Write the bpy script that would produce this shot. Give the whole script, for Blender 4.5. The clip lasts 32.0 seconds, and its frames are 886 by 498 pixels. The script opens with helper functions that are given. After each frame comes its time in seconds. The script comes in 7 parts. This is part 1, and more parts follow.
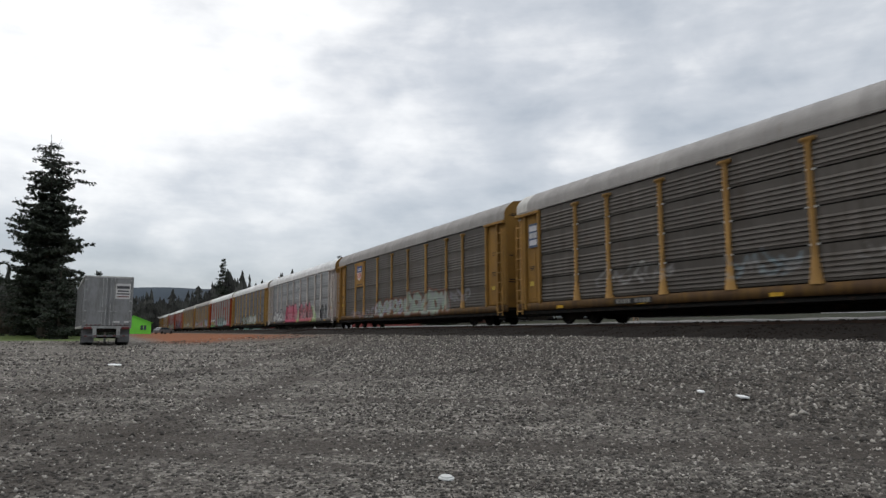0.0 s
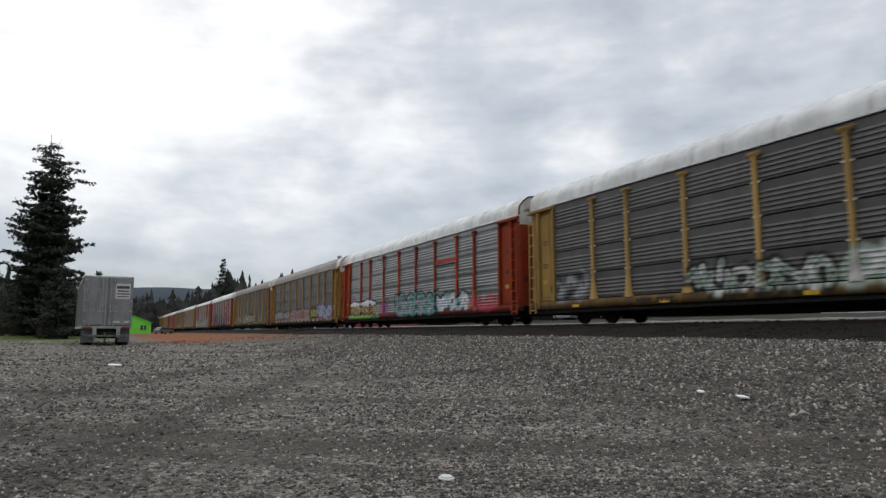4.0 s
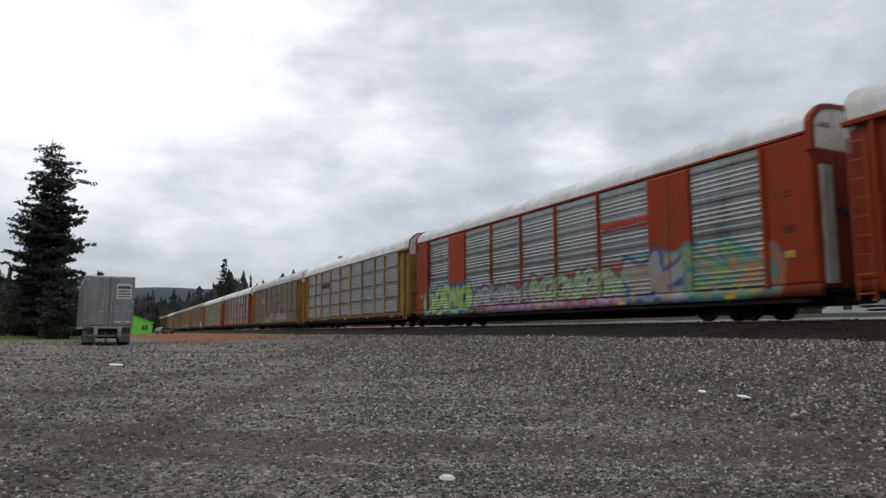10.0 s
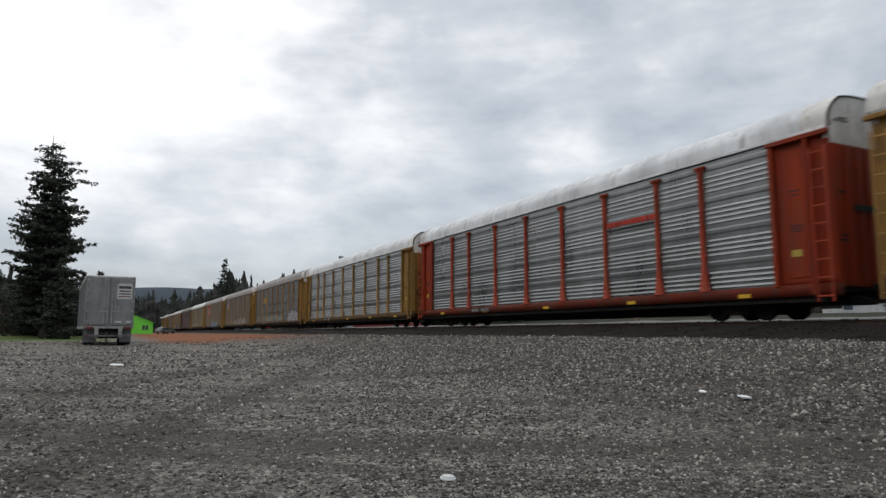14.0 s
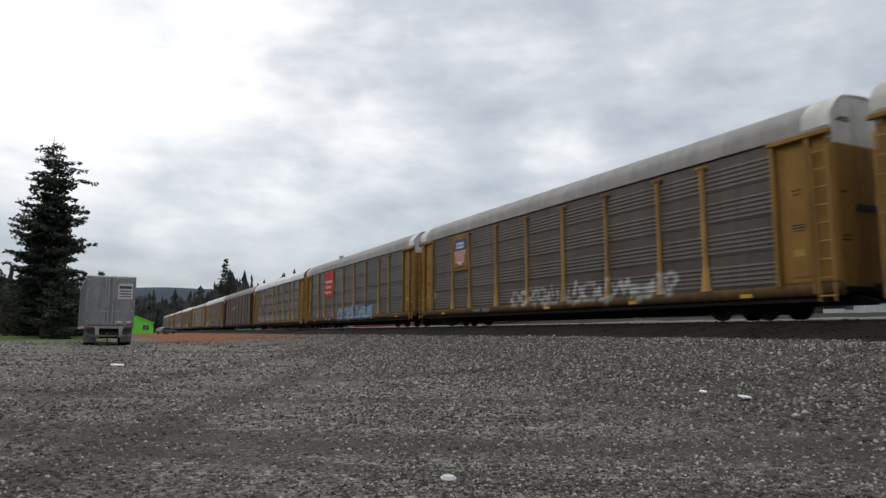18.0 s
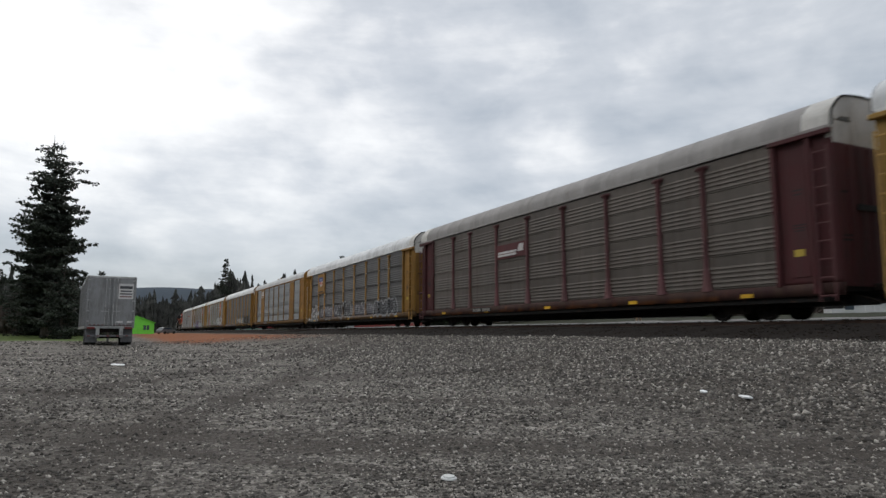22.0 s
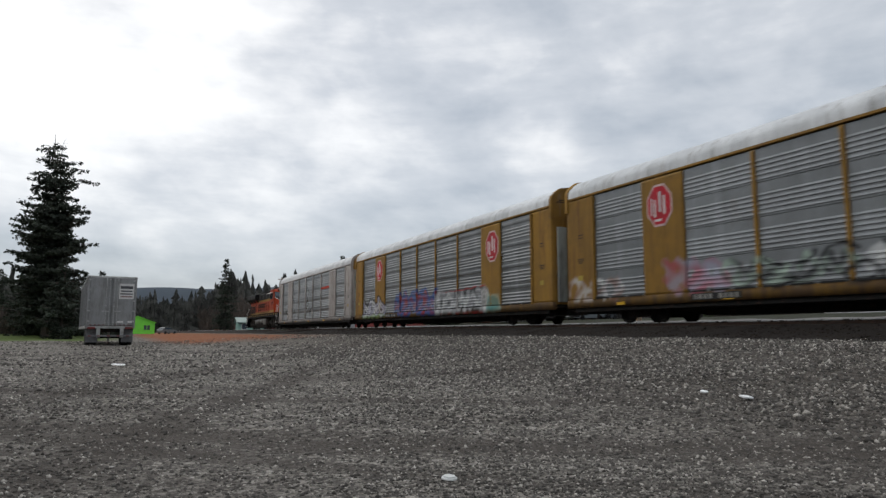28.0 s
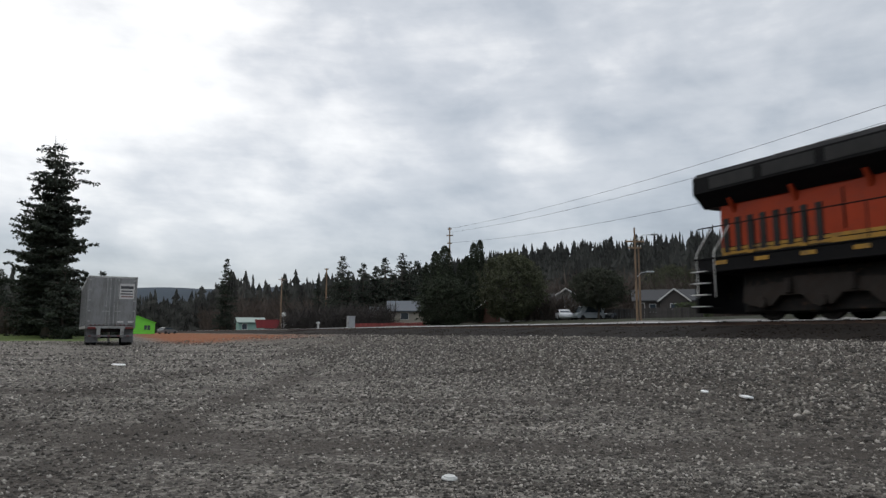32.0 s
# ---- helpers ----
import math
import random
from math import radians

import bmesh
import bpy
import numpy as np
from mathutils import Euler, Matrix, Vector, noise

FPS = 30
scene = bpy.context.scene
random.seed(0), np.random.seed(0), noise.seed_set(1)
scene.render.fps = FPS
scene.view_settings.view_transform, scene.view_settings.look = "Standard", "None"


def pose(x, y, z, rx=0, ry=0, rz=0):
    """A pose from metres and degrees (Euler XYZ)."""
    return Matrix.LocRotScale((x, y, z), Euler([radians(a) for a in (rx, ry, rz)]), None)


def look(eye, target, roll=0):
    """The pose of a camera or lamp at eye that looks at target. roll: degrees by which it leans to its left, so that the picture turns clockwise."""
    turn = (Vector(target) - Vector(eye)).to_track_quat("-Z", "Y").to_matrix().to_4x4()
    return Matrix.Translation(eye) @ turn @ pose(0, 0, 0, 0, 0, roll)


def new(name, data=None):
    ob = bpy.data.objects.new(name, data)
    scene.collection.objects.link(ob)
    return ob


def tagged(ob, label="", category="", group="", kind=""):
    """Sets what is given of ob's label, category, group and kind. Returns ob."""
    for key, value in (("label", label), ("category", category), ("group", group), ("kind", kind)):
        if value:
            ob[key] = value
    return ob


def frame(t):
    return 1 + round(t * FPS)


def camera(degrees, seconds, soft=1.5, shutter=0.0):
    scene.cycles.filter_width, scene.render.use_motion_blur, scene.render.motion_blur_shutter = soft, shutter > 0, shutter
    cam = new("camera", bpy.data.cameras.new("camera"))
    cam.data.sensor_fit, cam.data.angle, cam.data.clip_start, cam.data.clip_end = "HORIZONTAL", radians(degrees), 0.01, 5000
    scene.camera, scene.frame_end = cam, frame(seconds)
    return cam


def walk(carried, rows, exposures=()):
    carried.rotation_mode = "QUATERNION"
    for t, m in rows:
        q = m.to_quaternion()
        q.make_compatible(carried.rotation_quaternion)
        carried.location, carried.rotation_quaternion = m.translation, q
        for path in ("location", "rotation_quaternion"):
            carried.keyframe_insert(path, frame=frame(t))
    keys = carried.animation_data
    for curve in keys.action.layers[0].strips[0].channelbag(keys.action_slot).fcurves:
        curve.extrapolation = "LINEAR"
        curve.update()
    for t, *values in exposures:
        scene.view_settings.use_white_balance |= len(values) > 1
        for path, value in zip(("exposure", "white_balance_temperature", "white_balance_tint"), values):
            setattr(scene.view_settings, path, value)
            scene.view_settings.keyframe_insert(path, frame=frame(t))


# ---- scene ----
# the camera stands low on the gravel lot and creeps a quarter of a degree to the left
EYE = 0.9
cam = camera(67.0, 32.0, soft=1.4, shutter=0.2)
DRIFT = ((0, 0.0), (5.5, 0.0), (8, 0.05), (12, 0.11), (17, 0.16), (21, 0.2), (25, 0.23), (32, 0.27))
walk(cam, [(t, pose(0, 0, EYE, 97.08, 0, a)) for t, a in DRIFT], exposures=((0, 0.0), (32, 0.0)))

# the track: SIDE0 lies on the plane of the cars' sides, ALONG runs away from the camera
ALPHA = radians(26.07)
ALONG = Vector((-math.sin(ALPHA), math.cos(ALPHA), 0))
ACROSS = Vector((-math.cos(ALPHA), -math.sin(ALPHA), 0))      # towards the camera
CENTRE0 = Vector((19.115, 0, 0)) - 1.5 * ACROSS                  # on the centre line, level with the camera's plane
HEADING = math.degrees(math.atan2(-ALONG.y, -ALONG.x))
RAIL = EYE + 0.361                                             # top of rail
SPEED, PITCH, FIRST = 21.44, 28.4, 21.15


def on_track(s, p=0.0, z=0.0):
    """A place s metres along the track and p metres to the camera's side of its centre line."""
    v = CENTRE0 + ALONG * s + ACROSS * p
    return Vector((v.x, v.y, z))


# ---- world and light ----
SUN_EL, SUN_AZ = radians(48), radians(-35)
world = bpy.data.worlds.new("sky")
scene.world = world
world.use_nodes = True
wn = world.node_tree
sky = wn.nodes.new("ShaderNodeTexSky")
sky.sky_type, sky.sun_disc = "NISHITA", False
sky.sun_elevation, sky.sun_rotation = SUN_EL, SUN_AZ
wn.links.new(sky.outputs[0], wn.nodes["Background"].inputs[0])
wn.nodes["Background"].inputs[1].default_value = 0.1
sun = new("sun", bpy.data.lights.new("sun", "SUN"))
sun.data.energy, sun.data.angle, sun.data.color = 0.5, radians(14), (1.0, 0.96, 0.9)
sun.matrix_world = look((math.sin(SUN_AZ) * 50, math.cos(SUN_AZ) * 50, math.tan(SUN_EL) * 50), (0, 0, 0))


# ---- materials ----
def nodes_of(name):
    m = bpy.data.materials.new(name)
    m.use_nodes = True
    t = m.node_tree
    return m, t, t.nodes["Principled BSDF"]


def node(t, kind, **values):
    n = t.nodes.new("ShaderNode" + kind)
    for k, v in values.items():
        n.inputs[k.replace("_", " ")].default_value = v
    return n


def mixed(t, fac, a, b, blend="MIX"):
    """A colour mix; each of fac, a, b is a socket or a value. Returns the output socket."""
    n = t.nodes.new("ShaderNodeMix")
    n.data_type, n.blend_type = "RGBA", blend
    for i, v in ((0, fac), (6, a), (7, b)):
        if isinstance(v, bpy.types.NodeSocket):
            t.links.new(v, n.inputs[i])
        else:
            n.inputs[i].default_value = v if i == 0 else (*v[:3], 1)
    return n.outputs[2]


def ramp(t, sock, lo, hi, a=0.0, b=1.0):
    n = t.nodes.new("ShaderNodeMapRange")
    n.inputs[1].default_value, n.inputs[2].default_value, n.inputs[3].default_value, n.inputs[4].default_value = lo, hi, a, b
    t.links.new(sock, n.inputs[0])
    return n.outputs[0]


def coords(t, scale=(1, 1, 1), kind="Object"):
    c, m = t.nodes.new("ShaderNodeTexCoord"), t.nodes.new("ShaderNodeMapping")
    m.inputs["Scale"].default_value = scale
    t.links.new(c.outputs[kind], m.inputs[0])
    return m.outputs[0]


def noise_of(t, scale, detail=4.0, stretch=(1, 1, 1), rough=0.55, kind="Object"):
    n = node(t, "TexNoise", Scale=scale, Detail=detail, Roughness=rough)
    t.links.new(coords(t, stretch, kind), n.inputs["Vector"])
    return n.outputs["Fac"]


def bumped(t, bsdf, height, strength, distance):
    b = node(t, "Bump", Strength=strength, Distance=distance)
    t.links.new(height, b.inputs["Height"])
    t.links.new(b.outputs[0], bsdf.inputs["Normal"])


def surface(name, col, rough=0.7, metal=0.0, vary=0.25, scale=2.0, dirt=None, dirty=0.4, grain=40.0, bump=0.15, dist=0.004,
            streak=(1, 1, 1), island=0.0, obj=0.0, gloss=0.5):
    """A worn material: broad mottling, stains with a shape of their own, fine grain and relief."""
    m, t, b = nodes_of(name)
    broad, fine = noise_of(t, scale, 5, streak), noise_of(t, grain, 3)
    c = mixed(t, ramp(t, broad, 0.3, 0.7), [v * (1 - vary) for v in col], [min(1, v * (1 + vary)) for v in col])
    if island or obj:
        src = t.nodes.new("ShaderNodeNewGeometry").outputs["Random Per Island"] if island else t.nodes.new("ShaderNodeObjectInfo").outputs["Random"]
        amount = island or obj
        c = mixed(t, 1.0, c, mixed(t, src, [1 - amount] * 3, [1 + amount] * 3), "MULTIPLY")
    if dirt:
        stain = noise_of(t, scale * 1.7, 8, streak, 0.7)
        c = mixed(t, ramp(t, stain, 0.62 - 0.3 * dirty, 0.8 - 0.2 * dirty, 0, 0.85), c, dirt)
    c = mixed(t, ramp(t, fine, 0.35, 0.65, 0.0, 0.18), c, [v * 0.5 for v in col])
    t.links.new(c, b.inputs["Base Color"])
    t.links.new(ramp(t, broad, 0.3, 0.7, max(0.05, rough - 0.1), min(1, rough + 0.1)), b.inputs["Roughness"])
    b.inputs["Metallic"].default_value = metal
    b.inputs["Specular IOR Level"].default_value = gloss
    if bump:
        bumped(t, b, fine, bump, dist)
    return m


RUST = (0.10, 0.052, 0.03)
GRIME = (0.045, 0.04, 0.036)


def car_paint(name, col, rough, metal, dirt, dirty, vary=0.18, sooty=0.5):
    """Paint or zinc of a rail car: run-down stains, rust, and sprayed paint held in the mesh's own colour layer."""
    m, t, b = nodes_of(name)
    shade = t.nodes.new("ShaderNodeObjectInfo").outputs["Random"]

    def noise_of(t, scale, detail=4.0, stretch=(1, 1, 1), rough=0.55):
        """Stains that differ from sheet to sheet."""
        n, far, move = node(t, "TexNoise", Scale=scale, Detail=detail, Roughness=rough), node(t, "Math"), t.nodes.new("ShaderNodeVectorMath")
        far.operation, move.operation = "MULTIPLY", "ADD"
        t.links.new(shade, far.inputs[0])
        far.inputs[1].default_value = 90.0
        t.links.new(coords(t, stretch), move.inputs[0])
        t.links.new(far.outputs[0], move.inputs[1])
        t.links.new(move.outputs[0], n.inputs["Vector"])
        return n.outputs["Fac"]

    broad = noise_of(t, 0.8, 5, (1, 1, 0.35))
    run = noise_of(t, 3.2, 6, (1, 1, 0.12), 0.65)
    fine = noise_of(t, 26, 3)
    c = mixed(t, ramp(t, broad, 0.3, 0.7), [v * (1 - vary) for v in col], [min(1, v * (1 + vary)) for v in col])
    wash = noise_of(t, 2.3, 5, (1, 1, 0.07), 0.6)          # pale and rusty runs down the sheets
    c = mixed(t, ramp(t, wash, 0.52, 0.72, 0, 0.3), c, [min(1, v * 1.7) for v in col])
    rusty = noise_of(t, 1.1, 8, (1, 1, 0.45), 0.75)
    c = mixed(t, ramp(t, rusty, 0.60, 0.74, 0, 0.25 + 0.6 * sooty), c, (0.095, 0.045, 0.022))
    c = mixed(t, 1.0, c, mixed(t, shade, (0.9, 0.9, 0.9), (1.08, 1.08, 1.08)), "MULTIPLY")
    c = mixed(t, ramp(t, run, 0.66 - 0.3 * dirty, 0.86 - 0.25 * dirty, 0, 0.75), c, dirt)
    soot = noise_of(t, 1.3, 7, (0.6, 1, 1), 0.7)
    c = mixed(t, ramp(t, soot, 0.42, 0.75, 0, sooty), c, (0.05, 0.043, 0.037))
    tag, held = t.nodes.new("ShaderNodeAttribute"), t.nodes.new("ShaderNodeAttribute")
    tag.attribute_name, held.attribute_name = "spray", "cover"
    worn = node(t, "Math")
    worn.operation = "MULTIPLY"
    t.links.new(held.outputs["Fac"], worn.inputs[0])
    t.links.new(ramp(t, rusty, 0.70, 0.58, 0.65, 1.0), worn.inputs[1])
    c = mixed(t, worn.outputs[0], c, tag.outputs["Color"])
    c = mixed(t, ramp(t, fine, 0.4, 0.7, 0, 0.15), c, GRIME)
    t.links.new(c, b.inputs["Base Color"])
    b.inputs["Specular IOR Level"].default_value = 0.15
    t.links.new(ramp(t, broad, 0.3, 0.7, rough - 0.1, rough + 0.1), b.inputs["Roughness"])
    if metal:                      # sprayed paint covers the bare metal
        t.links.new(ramp(t, worn.outputs[0], 0.0, 0.8, metal, 0.0), b.inputs["Metallic"])
    bumped(t, b, fine, 0.12, 0.003)
    return m


def glow(name, col, strength):
    m, t, b = nodes_of(name)
    b.inputs["Base Color"].default_value = (*col, 1)
    b.inputs["Emission Color"].default_value = (*col, 1)
    b.inputs["Emission Strength"].default_value = strength
    return m


M = {
    "steel": surface("black_steel", (0.013, 0.012, 0.0115), 0.7, 0.0, 0.3, 3, RUST, 0.25, 60, 0.2, gloss=0.2),
    "rust": surface("rusty_steel", (0.022, 0.016, 0.013), 0.85, 0.0, 0.35, 4, GRIME, 0.3, 60, 0.3, gloss=0.2),
    "wheel": surface("worn_wheel_steel", (0.018, 0.016, 0.014), 0.7, 0.0, 0.3, 6, None, 0.5, 60, 0.2, gloss=0.2),
    "railhead": surface("polished_rail_steel", (0.55, 0.55, 0.56), 0.3, 0.9, 0.1, 3, None, 0, 80, 0.05),
    "rail": surface("rusty_rail_steel", (0.075, 0.045, 0.032), 0.85, 0.1, 0.3, 4, GRIME, 0.5, 60, 0.3),
    "tie": surface("creosoted_timber", (0.022, 0.018, 0.016), 0.9, 0, 0.35, 5, (0.05, 0.045, 0.04), 0.5, 30, 0.4, streak=(0.2, 1, 1)),
    # ballast tones set darker than the bare stone, holding the passing train's shade
    "ballast": surface("dark_ballast_stone", (0.015, 0.012, 0.010), 0.95, 0, 0.3, 1.2, (0.025, 0.018, 0.014), 0.35, 24, 0.7, 0.03, gloss=0.15),
    "ballast_stone": surface("ballast_stones", (0.028, 0.022, 0.018), 0.9, 0, 0.25, 3, None, 0, 40, 0.3, island=0.5, gloss=0.2),
    "sash": surface("white_sash_paint", (0.7, 0.7, 0.68), 0.5, 0, 0.1, 2, GRIME, 0.2),
    # near-black painted for shaded hollows, also for black stencils and plates
    "dark": surface("unlit_void_and_black_print", (0.012, 0.012, 0.012), 0.8, 0, 0.2),
}


# ---- helpers of the builder ----
def mesh_of(bm, mat, smooth=False):
    me = bpy.data.meshes.new("m")
    bm.to_mesh(me)
    bm.free()
    me.materials.append(mat)
    if smooth:
        me.shade_smooth()
    return me


def part(name, data, mat, parent, label="", at=None, smooth=False):
    """ONE mesh object under a thing or part; data is a bmesh or a mesh."""
    me = mesh_of(data, mat, smooth) if isinstance(data, bmesh.types.BMesh) else data
    ob = new(name, me)
    ob.parent = parent
    if at is not None:
        ob.matrix_basis = at
    return tagged(ob, label)


def thing(name, label, category, m=None, group="", kind=""):
    ob = new(name)
    ob.empty_display_size = 0.2
    if m is not None:
        ob.matrix_basis = m
    return tagged(ob, label, category, group, kind)


def solo(name, data, mat, label, category="", m=None, group="", kind="", smooth=False):
    me = mesh_of(data, mat, smooth) if isinstance(data, bmesh.types.BMesh) else data
    ob = new(name, me)
    if m is not None:
        ob.matrix_basis = m
    return tagged(ob, label, category, group, kind)


def box(bm, x0, x1, y0, y1, z0, z1, bev=0.0):
    r = bmesh.ops.create_cube(bm, size=1, matrix=Matrix.LocRotScale(((x0 + x1) / 2, (y0 + y1) / 2, (z0 + z1) / 2), None,
                                                                   (x1 - x0, y1 - y0, z1 - z0)))
    if bev:
        edges = list({e for v in r["verts"] for e in v.link_edges})
        bmesh.ops.bevel(bm, geom=edges, offset=bev, segments=1, affect="EDGES")
    return bm


def boxed(x0, x1, y0, y1, z0, z1, bev=0.0):
    return box(bmesh.new(), x0, x1, y0, y1, z0, z1, bev)


def rod(bm, a, b, r, n=6, r2=None):
    """A round bar from a to b."""
    a, b = Vector(a), Vector(b)
    q = (b - a).to_track_quat("Z", "Y")
    bmesh.ops.create_cone(bm, cap_ends=True, segments=n, radius1=r, radius2=r if r2 is None else r2, depth=(b - a).length,
                          matrix=Matrix.LocRotScale((a + b) / 2, q, None))
    return bm


def prism(bm, pts, axis, a, b):
    """Extrude a closed outline of (u, v) along axis from a to b: for x the outline is (y, z), for y (x, z), for z (x, y)."""
    put = {"x": lambda u, v, w: (w, u, v), "y": lambda u, v, w: (u, w, v), "z": lambda u, v, w: (u, v, w)}[axis]
    n = len(pts)
    lo, hi = [bm.verts.new(put(u, v, a)) for u, v in pts], [bm.verts.new(put(u, v, b)) for u, v in pts]
    for i in range(n):
        bm.faces.new((lo[i], lo[(i + 1) % n], hi[(i + 1) % n], hi[i]))
    bm.faces.new(lo[::-1])
    bm.faces.new(hi)
    bmesh.ops.recalc_face_normals(bm, faces=bm.faces[:])
    return bm


def lathe(bm, prof, n=16, axis="y"):
    """Turn an outline of (radius, offset) about an axis."""
    rings = []
    for r, o in prof:
        ring = []
        for i in range(n):
            a = 2 * math.pi * i / n
            u, v = r * math.cos(a), r * math.sin(a)
            ring.append(bm.verts.new({"y": (u, o, v), "x": (o, u, v), "z": (u, v, o)}[axis]))
        rings.append(ring)
    for p, q in zip(rings, rings[1:]):
        for i in range(n):
            bm.faces.new((p[i], p[(i + 1) % n], q[(i + 1) % n], q[i]))
    bm.faces.new(rings[0][::-1])
    bm.faces.new(rings[-1])
    bmesh.ops.recalc_face_normals(bm, faces=bm.faces[:])
    return bm


def raw_mesh(verts, faces, mat, smooth=False):
    me = bpy.data.meshes.new("m")
    me.from_pydata(verts, [], faces)
    me.materials.append(mat)
    if smooth:
        me.shade_smooth()
    return me


def grid_mesh(V, mat, smooth=False, flip=False):
    """A sheet from an array of points of shape (rows, columns, 3)."""
    h, w = V.shape[:2]
    i = np.arange(h * w).reshape(h, w)
    f = np.stack([i[:-1, :-1], i[:-1, 1:], i[1:, 1:], i[1:, :-1]], -1).reshape(-1, 4)
    if flip:
        f = f[:, ::-1]
    me = bpy.data.meshes.new("m")
    me.vertices.add(h * w)
    me.vertices.foreach_set("co", V.reshape(-1).astype(np.float32))
    me.loops.add(f.size)
    me.loops.foreach_set("vertex_index", f.reshape(-1).astype(np.int32))
    me.polygons.add(len(f))
    me.polygons.foreach_set("loop_start", np.arange(0, f.size, 4, dtype=np.int32))
    me.update(calc_edges=True)
    me.validate()
    me.materials.append(mat)
    if smooth:
        me.shade_smooth()
    return me


CLOUD_BASE = 120.0


# ---- clouds: a low overcast sheet that drifts to the left ----
def cloud_material():
    m = bpy.data.materials.new("overcast_cloud")
    m.use_nodes = True
    t = m.node_tree
    t.nodes.remove(t.nodes["Principled BSDF"])
    lift, way = t.nodes.new("ShaderNodeVectorMath"), t.nodes.new("ShaderNodeVectorMath")
    lift.operation, way.operation = "ADD", "NORMALIZE"
    lift.inputs[1].default_value = (0, 0, CLOUD_BASE)
    t.links.new(coords(t), lift.inputs[0])
    t.links.new(lift.outputs[0], way.inputs[0])

    def puff(scale, detail, rough, distort, stretch, place):
        m2 = t.nodes.new("ShaderNodeMapping")
        m2.inputs["Scale"].default_value, m2.inputs["Location"].default_value = stretch, place
        t.links.new(way.outputs[0], m2.inputs[0])
        n2 = node(t, "TexNoise", Scale=scale, Detail=detail, Roughness=rough, Distortion=distort)
        t.links.new(m2.outputs[0], n2.inputs["Vector"])
        return ramp(t, n2.outputs["Fac"], 0.3, 0.7, -0.5, 0.5)

    def blob(direction, size, amount):
        """A broad cloud bank about one direction."""
        d2 = t.nodes.new("ShaderNodeVectorMath")
        d2.operation = "DISTANCE"
        t.links.new(way.outputs[0], d2.inputs[0])
        d2.inputs[1].default_value = Vector(direction).normalized()
        n2 = t.nodes.new("ShaderNodeMapRange")
        n2.interpolation_type = "SMOOTHSTEP"
        t.links.new(d2.outputs["Value"], n2.inputs[0])
        for k, v in ((1, 0.0), (2, size), (3, amount), (4, 0.0)):
            n2.inputs[k].default_value = v
        return n2.outputs[0]

    sep = t.nodes.new("ShaderNodeSeparateXYZ")
    t.links.new(way.outputs[0], sep.inputs[0])
    lean = node(t, "Math")
    lean.operation = "MULTIPLY"                      # thinner and brighter up towards the hidden sun
    t.links.new(ramp(t, sep.outputs["X"], -0.46, 0.16, 0.38, 0.0), lean.inputs[0])
    t.links.new(ramp(t, sep.outputs["Z"], 0.10, 0.33, 0.10, 1.0), lean.inputs[1])
    back = ramp(t, sep.outputs["Y"], -1.0, 0.4, -0.28, 0.0)
    low = ramp(t, sep.outputs["Z"], 0.04, 0.27, -0.22, 0.0)
    total = None
    banks = ((-7.5, 14.5, 0.13, 0.10), (-10, 26, 0.2, 0.05), (-6, 22, 0.13, -0.10), (3, 25, 0.16, -0.04), (5.5, 16.5, 0.10, -0.07), (13.5, 14.5, 0.10, 0.12),
             (18, 20, 0.16, -0.02), (24, 29, 0.2, -0.03), (12, 27, 0.2, 0.04), (32, 25, 0.2, -0.10), (26, 13, 0.2, -0.10), (14, 9, 0.16, -0.10), (22, 7, 0.16, -0.08), (-17, 10.5, 0.12, -0.10), (-3, 9.5, 0.1, -0.05))
    for sock, k in [(puff(3.2, 2.0, 0.45, 0.3, (1, 1, 2.0), (0.3, 0.1, 0.2)), 0.13), (puff(5.5, 6.0, 0.52, 0.25, (1, 1, 1.7), (0.4, 0, 0.3)), 0.27),
                    (puff(14.0, 4.0, 0.5, 0.2, (1, 1, 1.7), (0, 0, 0)), 0.13), (puff(7.0, 5.0, 0.55, 0.15, (1, 1, 4.5), (0.7, 0.2, 0.5)), 0.13), (lean.outputs[0], 1.0), (back, 1.0), (low, 1.0)] + [
                    (blob((math.sin(radians(a)), math.cos(radians(a)), math.tan(radians(h))), size, amount), 1.0) for a, h, size, amount in banks]:
        n = node(t, "Math")
        n.operation = "MULTIPLY_ADD"
        t.links.new(sock, n.inputs[0])
        n.inputs[1].default_value = k
        if total is None:
            n.inputs[2].default_value = 0.66
        else:
            t.links.new(total, n.inputs[2])
        total = n.outputs[0]
    col = t.nodes.new("ShaderNodeValToRGB")
    t.links.new(total, col.inputs[0])
    e = col.color_ramp.elements
    e[0].position, e[0].color = 0.2, (0.34, 0.38, 0.44, 1)
    e[1].position, e[1].color = 1.0, (1.15, 1.15, 1.14, 1)
    for at, c in ((0.45, (0.50, 0.545, 0.60)), (0.68, (0.70, 0.73, 0.77)), (0.85, (0.95, 0.96, 0.97))):
        k = e.new(at)
        k.color = (*c, 1)
    em, tr, mx = t.nodes.new("ShaderNodeEmission"), t.nodes.new("ShaderNodeBsdfTransparent"), t.nodes.new("ShaderNodeMixShader")
    t.links.new(col.outputs[0], em.inputs[0])
    mx.inputs[0].default_value = 0.85
    t.links.new(tr.outputs[0], mx.inputs[1])
    t.links.new(em.outputs[0], mx.inputs[2])
    t.links.new(ramp(t, sep.outputs["Z"], 0.5, 1.0, 1.0, 2.1), em.inputs[1])     # an overcast sky is brightest overhead
    t.links.new(mx.outputs[0], t.nodes["Material Output"].inputs[0])
    m.cycles.emission_sampling = "NONE"
    return m


